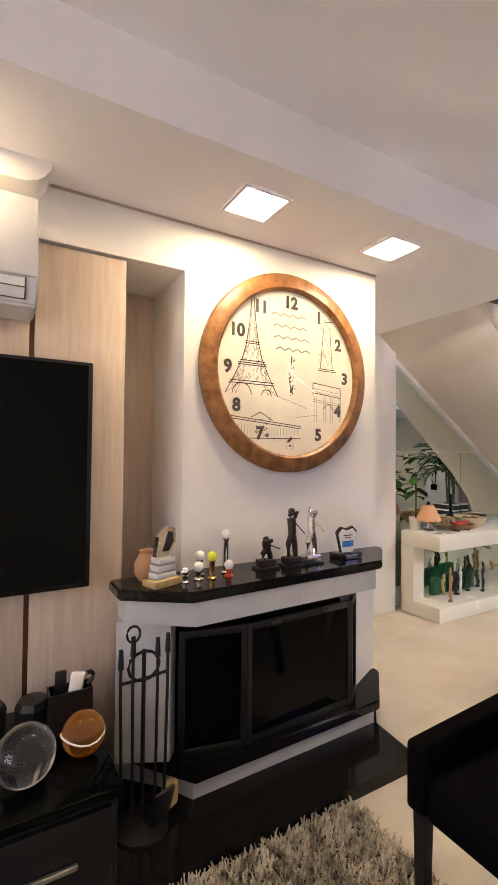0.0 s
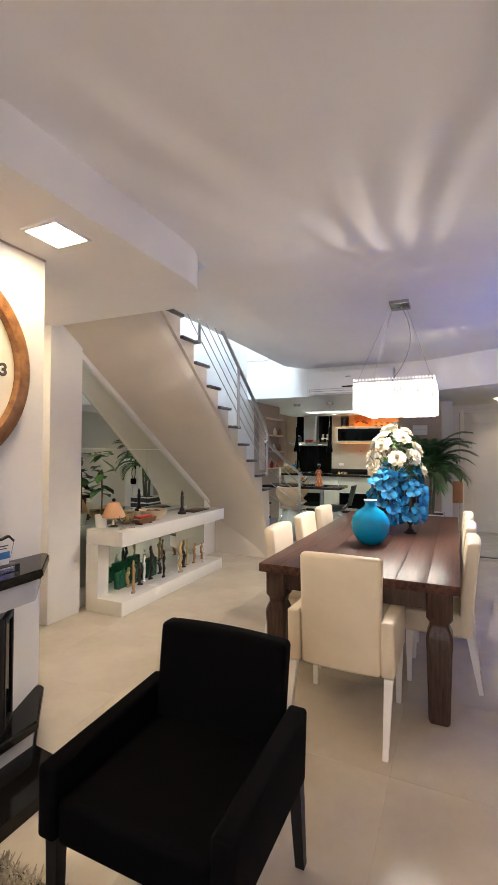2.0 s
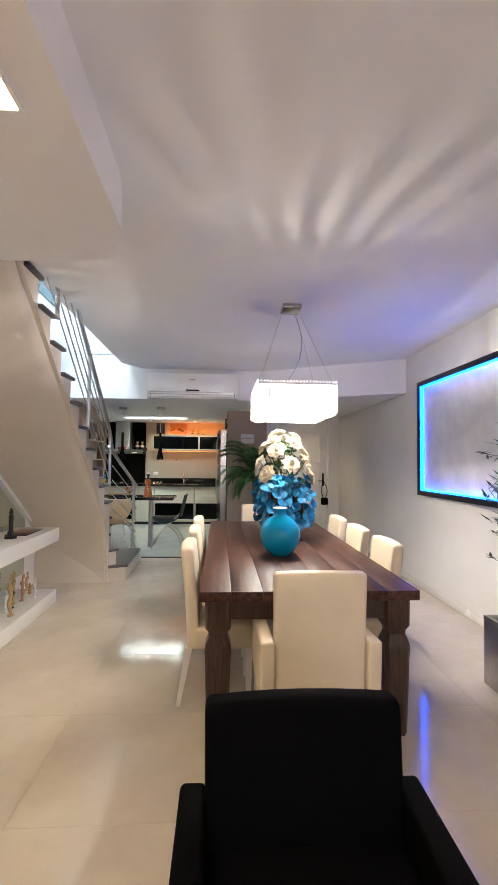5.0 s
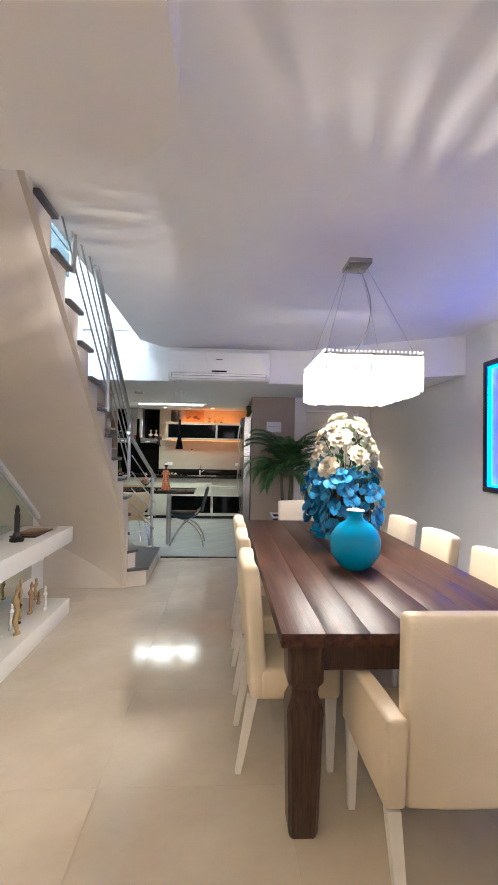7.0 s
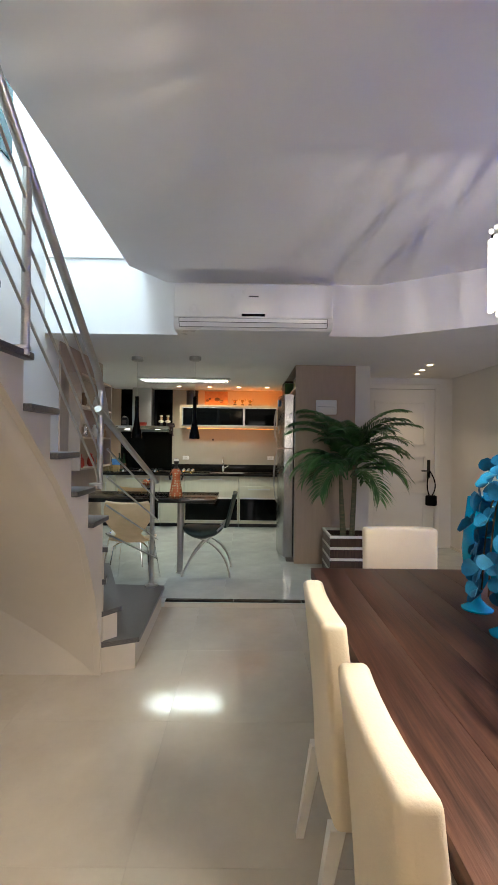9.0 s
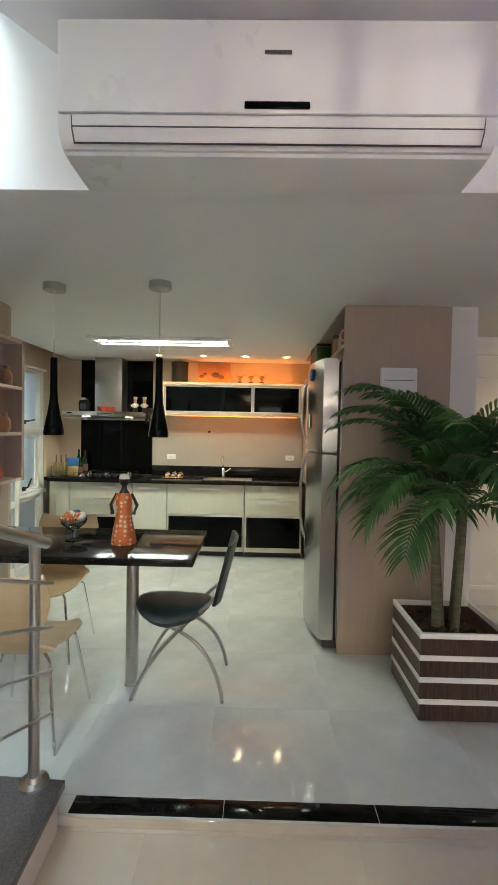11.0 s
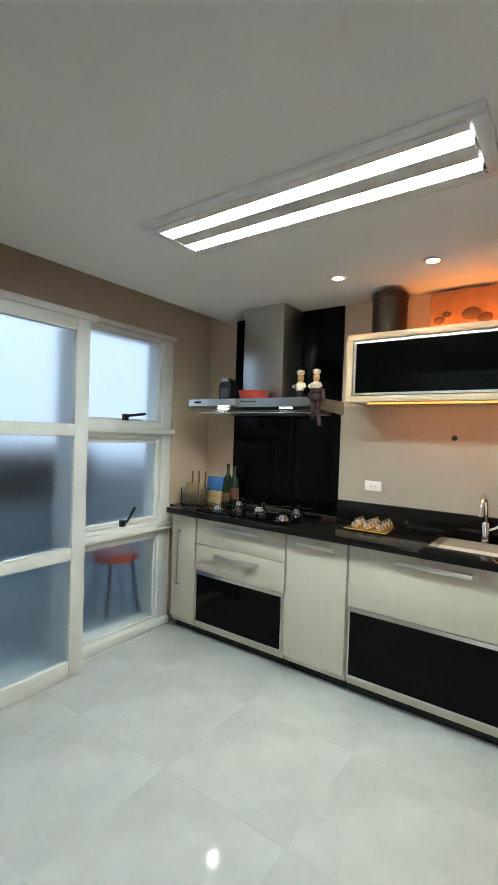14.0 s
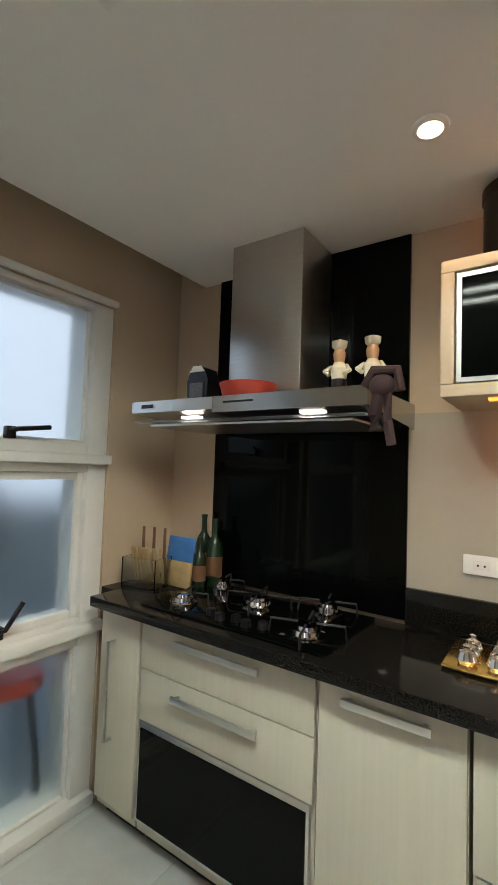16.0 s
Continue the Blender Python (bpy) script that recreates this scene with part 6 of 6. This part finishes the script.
for y in (1.53, 1.4, 1.27):
    t = thing("small_trophy", "small golden trophy on a dark base", "trophy", 10.2, y, 2.07, group="golden trophies")
    part("base", lathe(B(), [(0.03, 0), (0.03, 0.02), (0.024, 0.03), (0.002, 0.031)], seg=14), "brown", t)
    part("cup", lathe(B(), [(0.012, 0.031), (0.008, 0.05), (0.022, 0.07), (0.03, 0.1), (0.026, 0.1), (0.018, 0.075)], seg=14), "brass", t)
    for s in (-1, 1):
        part("handle", tube(B(), bez((0, s * 0.026, 0.08), (0, s * 0.06, 0.09), (0, s * 0.06, 0.13), (0, s * 0.03, 0.12), 6), 0.004, 6), "brass", t)
for y, z in ((2.38, 1.17), (0.9, 1.18)):
    t = thing("power_socket", "white rectangular power socket on the splash panel", "socket", 10.384, y, z, group="sockets")
    part("plate", box(B(), -0.008, 0, -0.055, 0.055, -0.032, 0.032, 0.003), "white_plastic", t)
    part("insert", box(B(), -0.011, -0.0085, -0.025, 0.025, -0.014, 0.014, 0.002), "white", t)
    for s in (-1, 1):
        part("hole", cyl(B(), -0.0118, s * 0.01, -0.003, 0.003, 0.003, seg=8), "black_plastic", t)
pv = thing("pipe_cap", "small round dark cap on the splash panel", "cap", 10.384, 1.91, 1.49)
bm = B()
bmesh.ops.create_cone(bm, cap_ends=True, segments=18, radius1=0.017, radius2=0.013, depth=0.012, matrix=Matrix.Translation((-0.006, 0, 0)) @ Matrix.Rotation(radians(-90), 4, "Y"))
part("disc", bm, "black_plastic", pv)

# shelf above refrigerator
for x, w, h, m, lab in ((7.95, 0.07, 0.17, "brown", "dark jar on the shelf over the refrigerator"), (8.1, 0.1, 0.19, "red", "red tin on the shelf over the refrigerator"), (8.3, 0.08, 0.16, "white", "pale jar on the shelf over the refrigerator"), (8.5, 0.09, 0.2, "straw", "straw coloured canister on the shelf")):
    t = thing("canister", lab, "canister", x, 0.66, 2.112, group="shelf canisters")
    part("body", lathe(B(), [(w / 2, 0), (w / 2, h * 0.85), (w / 2 - 0.006, h * 0.86), (0.002, h * 0.861)], seg=18), m, t)
    part("lid", lathe(B(), [(w / 2 + 0.002, h * 0.862), (w / 2 + 0.002, h), (0.002, h + 0.001)], seg=18), "brown", t)
mg = thing("mug", "white mug with dark print on the shelf edge", "mug", 7.83, 0.7, 2.112)
part("body", lathe(B(), [(0.035, 0), (0.04, 0.004), (0.042, 0.13), (0.038, 0.13), (0.035, 0.01)], seg=20), "white", mg)
part("handle", tube(B(), bez((0, 0.04, 0.03), (0, 0.08, 0.03), (0, 0.08, 0.1), (0, 0.04, 0.1), 8), 0.005, 6), "white", mg)
x = 8.85
for k in range(13):
    w, h = rg.uniform(0.02, 0.05), rg.uniform(0.16, 0.24)
    t = thing("book", rg.choice(("upright book with a dark spine", "upright red bound book", "upright green bound book", "upright pale paper book")), "book", x, 0.66, 2.112, group="books on the shelf")
    mm = {"d": "bronze", "r": "red", "g": "leaf", "p": "straw"}[t["label"].split()[1][0] if t["label"].split()[1] in ("red", "green", "pale") else "d"]
    part("cover", box(B(), 0, w, 0.0, 0.13, 0, h, 0.002), mm, t)
    part("page_block", box(B(), 0.003, w - 0.003, 0.004, 0.127, h + 0.0003, h + 0.0015), "white", t)
    x += w + 0.004
    if x > 9.9:
        break
mgn = thing("fridge_magnet", "round blue magnet on the refrigerator door", "magnet", 8.02, 0.935, 1.93)
part("disc", ball(B(), 0, 0.0, 0, 0.04, 0.012, 0.045), "bluep", mgn)
nt = thing("paper_note", "small white note stuck on the refrigerator door", "note", 8.06, 0.934, 1.6)
part("sheet", box(B(), -0.03, 0.03, 0.0, 0.002, -0.05, 0.05), "white", nt)

# panel box and things at the hall
eb = thing("breaker_box", "white electrical panel cover on the taupe housing", "electrical panel", 7.733, 0.4, 1.87)
part("cover", box(B(), -0.02, 0.0, -0.12, 0.12, -0.09, 0.08, 0.012, 3), "white_plastic", eb)
part("hinge_line", box(B(), -0.022, -0.0205, -0.1, 0.1, -0.004, 0.0), "grey_stone", eb)
bg = thing("camera_bag", "black strap and small bag hanging on the door handle", "bag", 8.6, -1.17, 0.0)
part("strap", tube(B(), bez((0, 0, 1.09), (-0.02, -0.09, 0.95), (-0.02, -0.09, 0.85), (0, -0.03, 0.75), 10), 0.009, 6), "black_fabric", bg)
part("strap", tube(B(), bez((0, 0, 1.09), (-0.02, 0.05, 0.95), (-0.02, 0.05, 0.85), (0, 0.0, 0.75), 10), 0.009, 6), "black_fabric", bg)
part("pouch", box(B(), -0.05, 0.03, -0.09, 0.05, 0.62, 0.76, 0.02, 3), "black_fabric", bg)
ht = thing("leather_bag", "brown leather bag hanging on the hall wall", "bag", 8.6, -0.16, 0.0)
part("pouch", box(B(), -0.05, 0.045, -0.12, 0.1, 0.55, 0.95, 0.03, 3), "clay", ht)
part("strap", tube(B(), bez((0, -0.1, 0.95), (0, -0.08, 1.25), (0, 0.06, 1.25), (0, 0.08, 0.95), 10), 0.008, 6), "black_fabric", ht)
part("hook", cyl(B(), 0.03, -0.01, 1.16, 1.2, 0.012), "steel", ht)

# niche shelf on the stair side wall
ns = thing("wall_niche", "taupe wall panel with lit display shelves", "shelf", kind="structure")
part("panel", box(B(), 6.65, 7.86, 3.045, 3.0595, KF, LOW - 0.002), "taupe", ns)
bm = B()
for q in ((6.85, 6.88, 1.15, 2.1), (7.82, 7.855, 1.15, 2.1)):
    box(bm, q[0], q[1], 2.93, 3.044, q[2], q[3])
part("side", bm, "taupe", ns)
for z in (1.15, 1.46, 1.77, 2.08):
    part("shelf", box(B(), 6.881, 7.819, 2.93, 3.044, z, z + 0.02), "panel_wood", ns)
for k, (x, z, m) in enumerate(((7.0, 1.17, "red"), (7.3, 1.17, "red"), (7.6, 1.17, "orange_cloth"), (7.1, 1.48, "silver"), (7.4, 1.48, "white"), (7.7, 1.48, "clay"), (7.05, 1.79, "brown"), (7.45, 1.79, "white"), (7.72, 1.79, "clay"))):
    t = thing("ornament", "small glazed ornament on the display shelf", "ornament", x, 2.98, z, group="shelf ornaments")
    part("body", lathe(B(), [(0.025, 0), (0.04, 0.03), (0.035, 0.08), (0.015, 0.11), (0.02, 0.13), (0.002, 0.14)], seg=14), m, t)

w2 = thing("window_2", "dark teal window high in the stair well", "window", kind="structure")
for z0, z1 in ((3.45, 3.72), (3.76, 4.03), (4.07, 4.35)):
    part("pane", box(B(), 4.65, 5.75, 3.045, 3.058, z0, z1), "teal_glass", w2)

# ---- living small things ----
tools = thing("fireplace_tools", "black wrought iron fireplace tool set on the hearth", "fireplace tools", -0.27, 1.64, 0.06)
part("base", lathe(B(), [(0.1, 0), (0.1, 0.01), (0.02, 0.02), (0.012, 0.04)]), "black_iron", tools)
part("pole", cyl(B(), 0, 0, 0.02, 0.66, 0.008), "black_iron", tools)
part("ring", tube(B(), [(0.06 * math.cos(k * 0.524), 0.0, 0.6 + 0.055 * math.sin(k * 0.524)) for k in range(13)], 0.006, 6), "black_iron", tools)
part("crossbar", tube(B(), [(-0.09, 0, 0.55), (0.0, 0.02, 0.54), (0.09, 0, 0.56)], 0.006, 6), "black_iron", tools)
for k, (x, top) in enumerate(((-0.09, 0.68), (-0.045, 0.72), (0.05, 0.7), (0.09, 0.71))):
    t = part("tool", tube(B(), [(x * 0.9, -0.015, 0.08), (x, -0.012, 0.5), (x, -0.012, top)], 0.006, 6), "black_iron", tools)
    part("grip", cyl(B(), x, -0.012, top - 0.07, top, 0.011, 0.008, 10), "black_iron", t)
    if k == 1:
        part("loop", tube(B(), [(x + 0.025 * math.cos(a * 0.524), -0.012, top + 0.01 + 0.03 * math.sin(a * 0.524)) for a in range(13)], 0.005, 6), "black_iron", t)
o = part("shovel", box(B(), -0.045, 0.045, -0.01, 0.005, 0.0, 0.14, 0.006), "black_iron", tools)
o.matrix_basis = pose(0.05, -0.04, 0.03, 16, 0, 20)
o = part("brush", box(B(), -0.03, 0.03, -0.02, 0.02, 0.0, 0.09, 0.008), "straw", tools, "straw hearth brush")
o.matrix_basis = pose(0.11, 0.0, 0.04, 0, 0, 30)

MZ = 0.92
jug = thing("clay_jug", "small brown clay jug on the mantel", "jug", -0.2, 1.86, MZ)
part("body", lathe(B(), [(0.03, 0), (0.048, 0.03), (0.05, 0.07), (0.035, 0.1), (0.026, 0.115), (0.03, 0.13), (0.025, 0.13), (0.02, 0.11)]), "clay", jug)
aw = thing("mantel_trophy", "pale stone award with a metal golf emblem", "trophy", -0.16, 1.76, MZ, 20)
part("base", box(B(), -0.07, 0.07, -0.045, 0.045, 0.0, 0.03, 0.004), "straw", aw)
for k in range(3):
    part("tier", box(B(), -0.05 + 0.006 * k, 0.05 - 0.003 * k, -0.03, 0.03, 0.031 + 0.03 * k, 0.056 + 0.03 * k, 0.003), "marble", aw)
part("emblem", prism(B(), [(-0.045, 0.12), (0.02, 0.12), (0.06, 0.17), (0.055, 0.23), (0.02, 0.24), (-0.03, 0.2)], -0.012, 0.012, "y"), "silver", aw)
part("emblem", prism(B(), [(-0.01, 0.14), (0.02, 0.14), (0.045, 0.175), (0.04, 0.215), (0.02, 0.22)], -0.016, -0.0125, "y"), "black_plastic", aw)


def ball_stand(x, y, stem, m1, m2, label):
    t = thing("golf_ball", label, "golf ball", x, y, MZ, group="mantel golf balls")
    part("stand", lathe(B(), [(0.02, 0), (0.021, 0.005), (0.012, 0.012), (0.012, stem), (0.018, stem + 0.01), (0.001, stem + 0.008)], seg=14), m2, t)
    part("ball", ball(B(), 0, 0, stem + 0.028, 0.021), m1, t)


ball_stand(-0.07, 1.74, 0.02, "silver", "silver", "silver ball ornament on a short stand")
ball_stand(0.0, 1.755, 0.03, "white_plastic", "silver", "white golf ball on a silver stand")
ball_stand(0.035, 1.82, 0.06, "white_plastic", "silver", "white golf ball on a tall stand")
ball_stand(0.06, 1.745, 0.07, "yellow", "brass", "yellow golf ball on a golden stand")
ball_stand(0.14, 1.74, 0.025, "white_plastic", "red", "white golf ball on a red stand")
ball_stand(0.155, 1.8, 0.15, "white_plastic", "silver", "white golf ball on a tall silver stand")


def golfer(name, x, y, h, m, label):
    t = thing("golf_trophy", label, "trophy", x, y, MZ, group="golf trophies")
    part("base", box(B(), -0.055, 0.055, -0.04, 0.04, 0.0, 0.012, 0.003), "black_plastic", t)
    part("plinth", box(B(), -0.042, 0.042, -0.03, 0.03, 0.012, 0.045, 0.004), "bronze" if m == "bronze" else "silver", t)
    bm = tube(B(), [(-0.015, 0, 0.045), (-0.02, 0, 0.045 + h * 0.25), (0.005, 0, 0.045 + h * 0.5)], 0.012, 8, 0.016)
    tube(bm, [(0.025, 0, 0.045), (0.02, 0, 0.045 + h * 0.25), (0.005, 0, 0.045 + h * 0.5)], 0.012, 8, 0.016)
    tube(bm, [(0.005, 0, 0.04 + h * 0.48), (0.0, 0, 0.045 + h * 0.78)], 0.02, 8, 0.022)
    ball(bm, 0.0, 0, 0.045 + h * 0.92, 0.017)
    tube(bm, [(0.015, 0, 0.045 + h * 0.76), (0.02, -0.02, 0.045 + h * 0.9), (-0.03, -0.02, 0.045 + h * 0.86)], 0.009, 6)
    part("figure", bm, m, t)
    part("club", tube(B(), [(-0.03, -0.02, 0.045 + h * 0.86), (0.07, -0.015, 0.045 + h * 0.45)], 0.003, 5), m, t)


golfer("a", 0.5, 1.77, 0.24, "bronze", "dark bronze golfer statuette trophy on a black base")
golfer("b", 0.62, 1.77, 0.24, "silver", "silver golfer statuette trophy on a black base")
golfer("c", 0.36, 1.78, 0.1, "bronze", "small dark trophy on a sloped black base")
pq = thing("shield_plaque", "white and blue shield plaque on a black base", "plaque", 0.86, 1.78, MZ)
part("base", box(B(), -0.075, 0.075, -0.045, 0.045, 0.0, 0.03, 0.004), "black_plastic", pq)
part("nameplate", box(B(), -0.04, 0.04, -0.05, -0.046, 0.004, 0.026), "silver", pq)
SH = [(-0.035, 0.032), (0.035, 0.032), (0.045, 0.07), (0.06, 0.13), (0.035, 0.155), (0, 0.145), (-0.035, 0.155), (-0.06, 0.13), (-0.045, 0.07)]
part("backing", prism(B(), [(x * 1.15, 0.031 + (z - 0.03) * 1.08) for x, z in SH], -0.01, 0.006, "y"), "black_plastic", pq)
part("shield", prism(B(), SH, -0.015, -0.011, "y"), "white_plastic", pq, "white shield")
part("stripe", box(B(), -0.038, 0.038, -0.018, -0.0155, 0.06, 0.092), "bluep", pq, "blue band")
part("lettering_bar", box(B(), -0.03, 0.03, -0.018, -0.0155, 0.118, 0.123), "ink", pq)
part("lettering_bar", box(B(), -0.022, 0.022, -0.018, -0.0155, 0.106, 0.11), "ink", pq)

# on the media cabinet
g1 = thing("glass_ball", "large clear glass ball on the media cabinet", "glass ball", -0.68, 1.5, 0.45)
part("ball", ball(B(), 0, 0, 0.088, 0.088, u=32, v=20), "glass", g1)
g2 = thing("glass_ball", "amber glass ball with a white swirl", "glass ball", -0.5, 1.56, 0.45)
part("ball", ball(B(), 0, 0, 0.07, 0.07, u=28, v=18), "amber_glass", g2)
part("swirl", tube(B(), [(0.071 * math.cos(k * 0.4), 0.071 * math.sin(k * 0.4), 0.072 + 0.008 * math.sin(k * 0.9)) for k in range(16)], 0.003, 6), "white_plastic", g2)
mgz = thing("remote_holder", "dark open holder with a white remote control", "holder", -0.52, 1.73, 0.45)
bm = B()
for q in ((-0.075, 0.075, -0.04, -0.034), (-0.075, 0.075, 0.034, 0.04), (-0.075, -0.069, -0.034, 0.034), (0.069, 0.075, -0.034, 0.034), (-0.069, 0.069, -0.034, 0.034)):
    box(bm, q[0], q[1], q[2], q[3], 0.0, 0.15 if (q[1] - q[0] < 0.02 or q[3] - q[2] < 0.02) else 0.005)
part("box", bm, "black_plastic", mgz)
o = part("remote", box(B(), -0.026, 0.026, -0.012, 0.012, 0.0, 0.19, 0.01, 3), "white_plastic", mgz, "white remote control")
o.matrix_basis = pose(0.0, -0.01, 0.008, -8, 10, 0)
part("remote", box(B(), -0.05, -0.01, 0.005, 0.025, 0.01, 0.21, 0.006), "black_plastic", mgz)
part("horn", tube(B(), bez((0.06, 0, 0.15), (0.09, 0, 0.16), (0.09, 0, 0.2), (0.06, 0, 0.19), 8), 0.008, 6), "black_plastic", mgz)
for x, y in ((-0.64, 1.78), (-0.78, 1.8)):
    t = thing("dark_box", "small dark octagonal box on the media cabinet", "box", x, y, 0.45, group="small boxes")
    part("body", lathe(B(), [(0.055, 0), (0.058, 0.09), (0.002, 0.091)], seg=8), "black_plastic", t)
    part("lid", lathe(B(), [(0.06, 0.092), (0.05, 0.115), (0.002, 0.118)], seg=8), "black_plastic", t)

# ---- console things ----
CZ0 = 0.755
lp = thing("table_lamp", "small table lamp with a peach cone shade", "table lamp", 2.8, 2.8, CZ0)
part("base", lathe(B(), [(0.05, 0), (0.05, 0.01), (0.02, 0.025), (0.015, 0.08), (0.008, 0.1)]), "silver", lp)
part("shade", lathe(B(), [(0.115, 0.1), (0.05, 0.24), (0.047, 0.24), (0.11, 0.1)]), "shade", lp)
part("finial", ball(B(), 0, 0, 0.26, 0.018), "black_plastic", lp)
for x, y in ((2.76, 2.66), (2.86, 2.63)):
    t = thing("goblet", "small clear stemmed glass on the console", "glass", x, y, CZ0, group="console glasses")
    part("glass", lathe(B(), [(0.028, 0), (0.028, 0.003), (0.004, 0.008), (0.004, 0.06), (0.025, 0.08), (0.03, 0.12), (0.028, 0.12), (0.022, 0.083)], seg=16), "glass", t)
bt = thing("wooden_boat", "small dark red wooden ornament on the console", "ornament", 3.1, 2.68, CZ0)
part("hull", prism(B(), [(-0.16, 0.06), (0.15, 0.06), (0.12, 0.015), (-0.1, 0.015)], -0.05, 0.05, "y"), "brown", bt)
part("deck", box(B(), -0.1, 0.1, -0.04, 0.04, 0.061, 0.085, 0.01), "red", bt)
for x in (-0.07, 0.08):
    part("foot", box(B(), x - 0.01, x + 0.01, -0.04, 0.04, 0, 0.0149), "brown", bt)
for x, y, r, lab in ((3.35, 2.75, 0.15, "wide cream bowl holding dark fruit"), (3.05, 2.86, 0.12, "wide straw coloured bowl on the console")):
    t = thing("bowl", lab, "bowl", x, y, CZ0, group="console bowls")
    part("body", lathe(B(), [(r * 0.4, 0), (r * 0.45, 0.005), (r * 0.85, 0.05), (r, 0.11), (r * 0.95, 0.11), (r * 0.8, 0.055), (0.01, 0.015)], seg=30), "straw" if r < 0.13 else "cab_frame", t)
    for k in range(4):
        part("fruit", ball(B(), 0.05 * math.cos(k * 1.7), 0.05 * math.sin(k * 1.7), 0.075, 0.035, u=10, v=8), "brown", t)
ob = thing("obelisk", "dark turned wooden obelisk on the console", "ornament", 3.86, 2.72, CZ0)
part("body", lathe(B(), [(0.05, 0), (0.05, 0.02), (0.03, 0.035), (0.026, 0.06), (0.018, 0.07), (0.02, 0.2), (0.014, 0.21), (0.018, 0.23), (0.01, 0.26), (0.002, 0.27)], seg=16), "black_iron", ob)
ty = thing("tray", "flat dark rectangular tray on the console", "tray", 4.18, 2.74, CZ0)
part("plate", box(B(), -0.18, 0.18, -0.1, 0.1, 0.0, 0.012, 0.004), "bronze", ty)
part("rim", box(B(), -0.14, 0.14, -0.07, 0.07, 0.0125, 0.02, 0.003), "brown", ty)
cp = thing("potted_plant", "leafy green plant in a pale pot on the console", "plant", 2.74, 2.9, CZ0)
part("pot", lathe(B(), [(0.05, 0), (0.06, 0.12), (0.052, 0.12), (0.045, 0.02)]), "white", cp)
part("stem", tube(B(), [(0, 0, 0.02), (0.01, 0, 0.3), (0.0, 0.0, 0.55)], 0.008, 6), "trunk", cp)
rq = random.Random(8)
for k in range(26):
    a = k * 2.4
    z = 0.3 + 0.42 * rq.random()
    ll = rq.uniform(0.1, 0.19)
    bm = B()
    d = Vector((math.cos(a), math.sin(a) * 0.45, rq.uniform(-0.5, 0.35))).normalized()
    w = d.cross(Vector((0, 0, 1))).normalized() * ll * 0.26
    p = Vector((0, 0, z))
    v = [bm.verts.new(q) for q in (p, p + d * ll * 0.3 + w * 0.8, p + d * ll * 0.65 + w, p + d * ll - Vector((0, 0, 0.03)), p + d * ll * 0.65 - w, p + d * ll * 0.3 - w * 0.8)]
    c = bm.verts.new(p + d * ll * 0.5 - Vector((0, 0, 0.012)))
    for i in range(6):
        bm.faces.new((v[i], v[(i + 1) % 6], c))
    part("leaf", bm, "leaf", cp)
# statuettes in the console
for k in range(15):
    x = 2.9 + 0.112 * k + rq.uniform(-0.02, 0.02)
    y = 2.68 + rq.uniform(-0.05, 0.14)
    h = rq.uniform(0.17, 0.36) * (0.6 if k > 12 else 1)
    m, lab = rq.choice((("dark_skin_clay", "slim dark carved wooden statuette"), ("white", "slim white carved statuette"), ("clay", "slim brown carved statuette"), ("dark_skin_clay", "slim dark carved wooden statuette"), ("straw", "slim pale carved statuette")))
    bm = lathe(B(), [(0.03, 0), (0.03, 0.012), (0.014, 0.02), (0.024, h * 0.3), (0.016, h * 0.5), (0.03, h * 0.68), (0.012, h * 0.78), (0.02, h * 0.88), (0.013, h * 0.97), (0.001, h)], seg=12)
    for v in bm.verts:
        v.co.y *= 0.6
        v.co.x += 0.012 * math.sin(v.co.z * 40 + k)
    o = part("statuette", bm, m)
    o.matrix_basis = pose(x, y, 0.13, 0, 0, rq.uniform(-30, 30))
    tagged(o, lab, "statuette", "console statuettes")
# added green blocks that imitate plant reflections in the console mirror
for k in range(3):
    t = thing("glass_block", "green glass block on the console base", "glass block", 2.98 + 0.22 * k, 2.84, 0.13, group="green glass blocks")
    part("block", box(B(), -0.09, 0.09, -0.03, 0.03, 0.0, 0.16 + 0.02 * k, 0.01), "green_glass", t)

# ---- floor tiles ----
tiles("tile", "floor_living", -4.0, 6.42, -1.49, 3.06, 0.0, 0.8, 0.8, "floor_tile")
tiles("tile", "floor_kitchen", 6.522, 10.4, -1.49, 3.74, KF, 0.6, 0.6, "kfloor_tile")
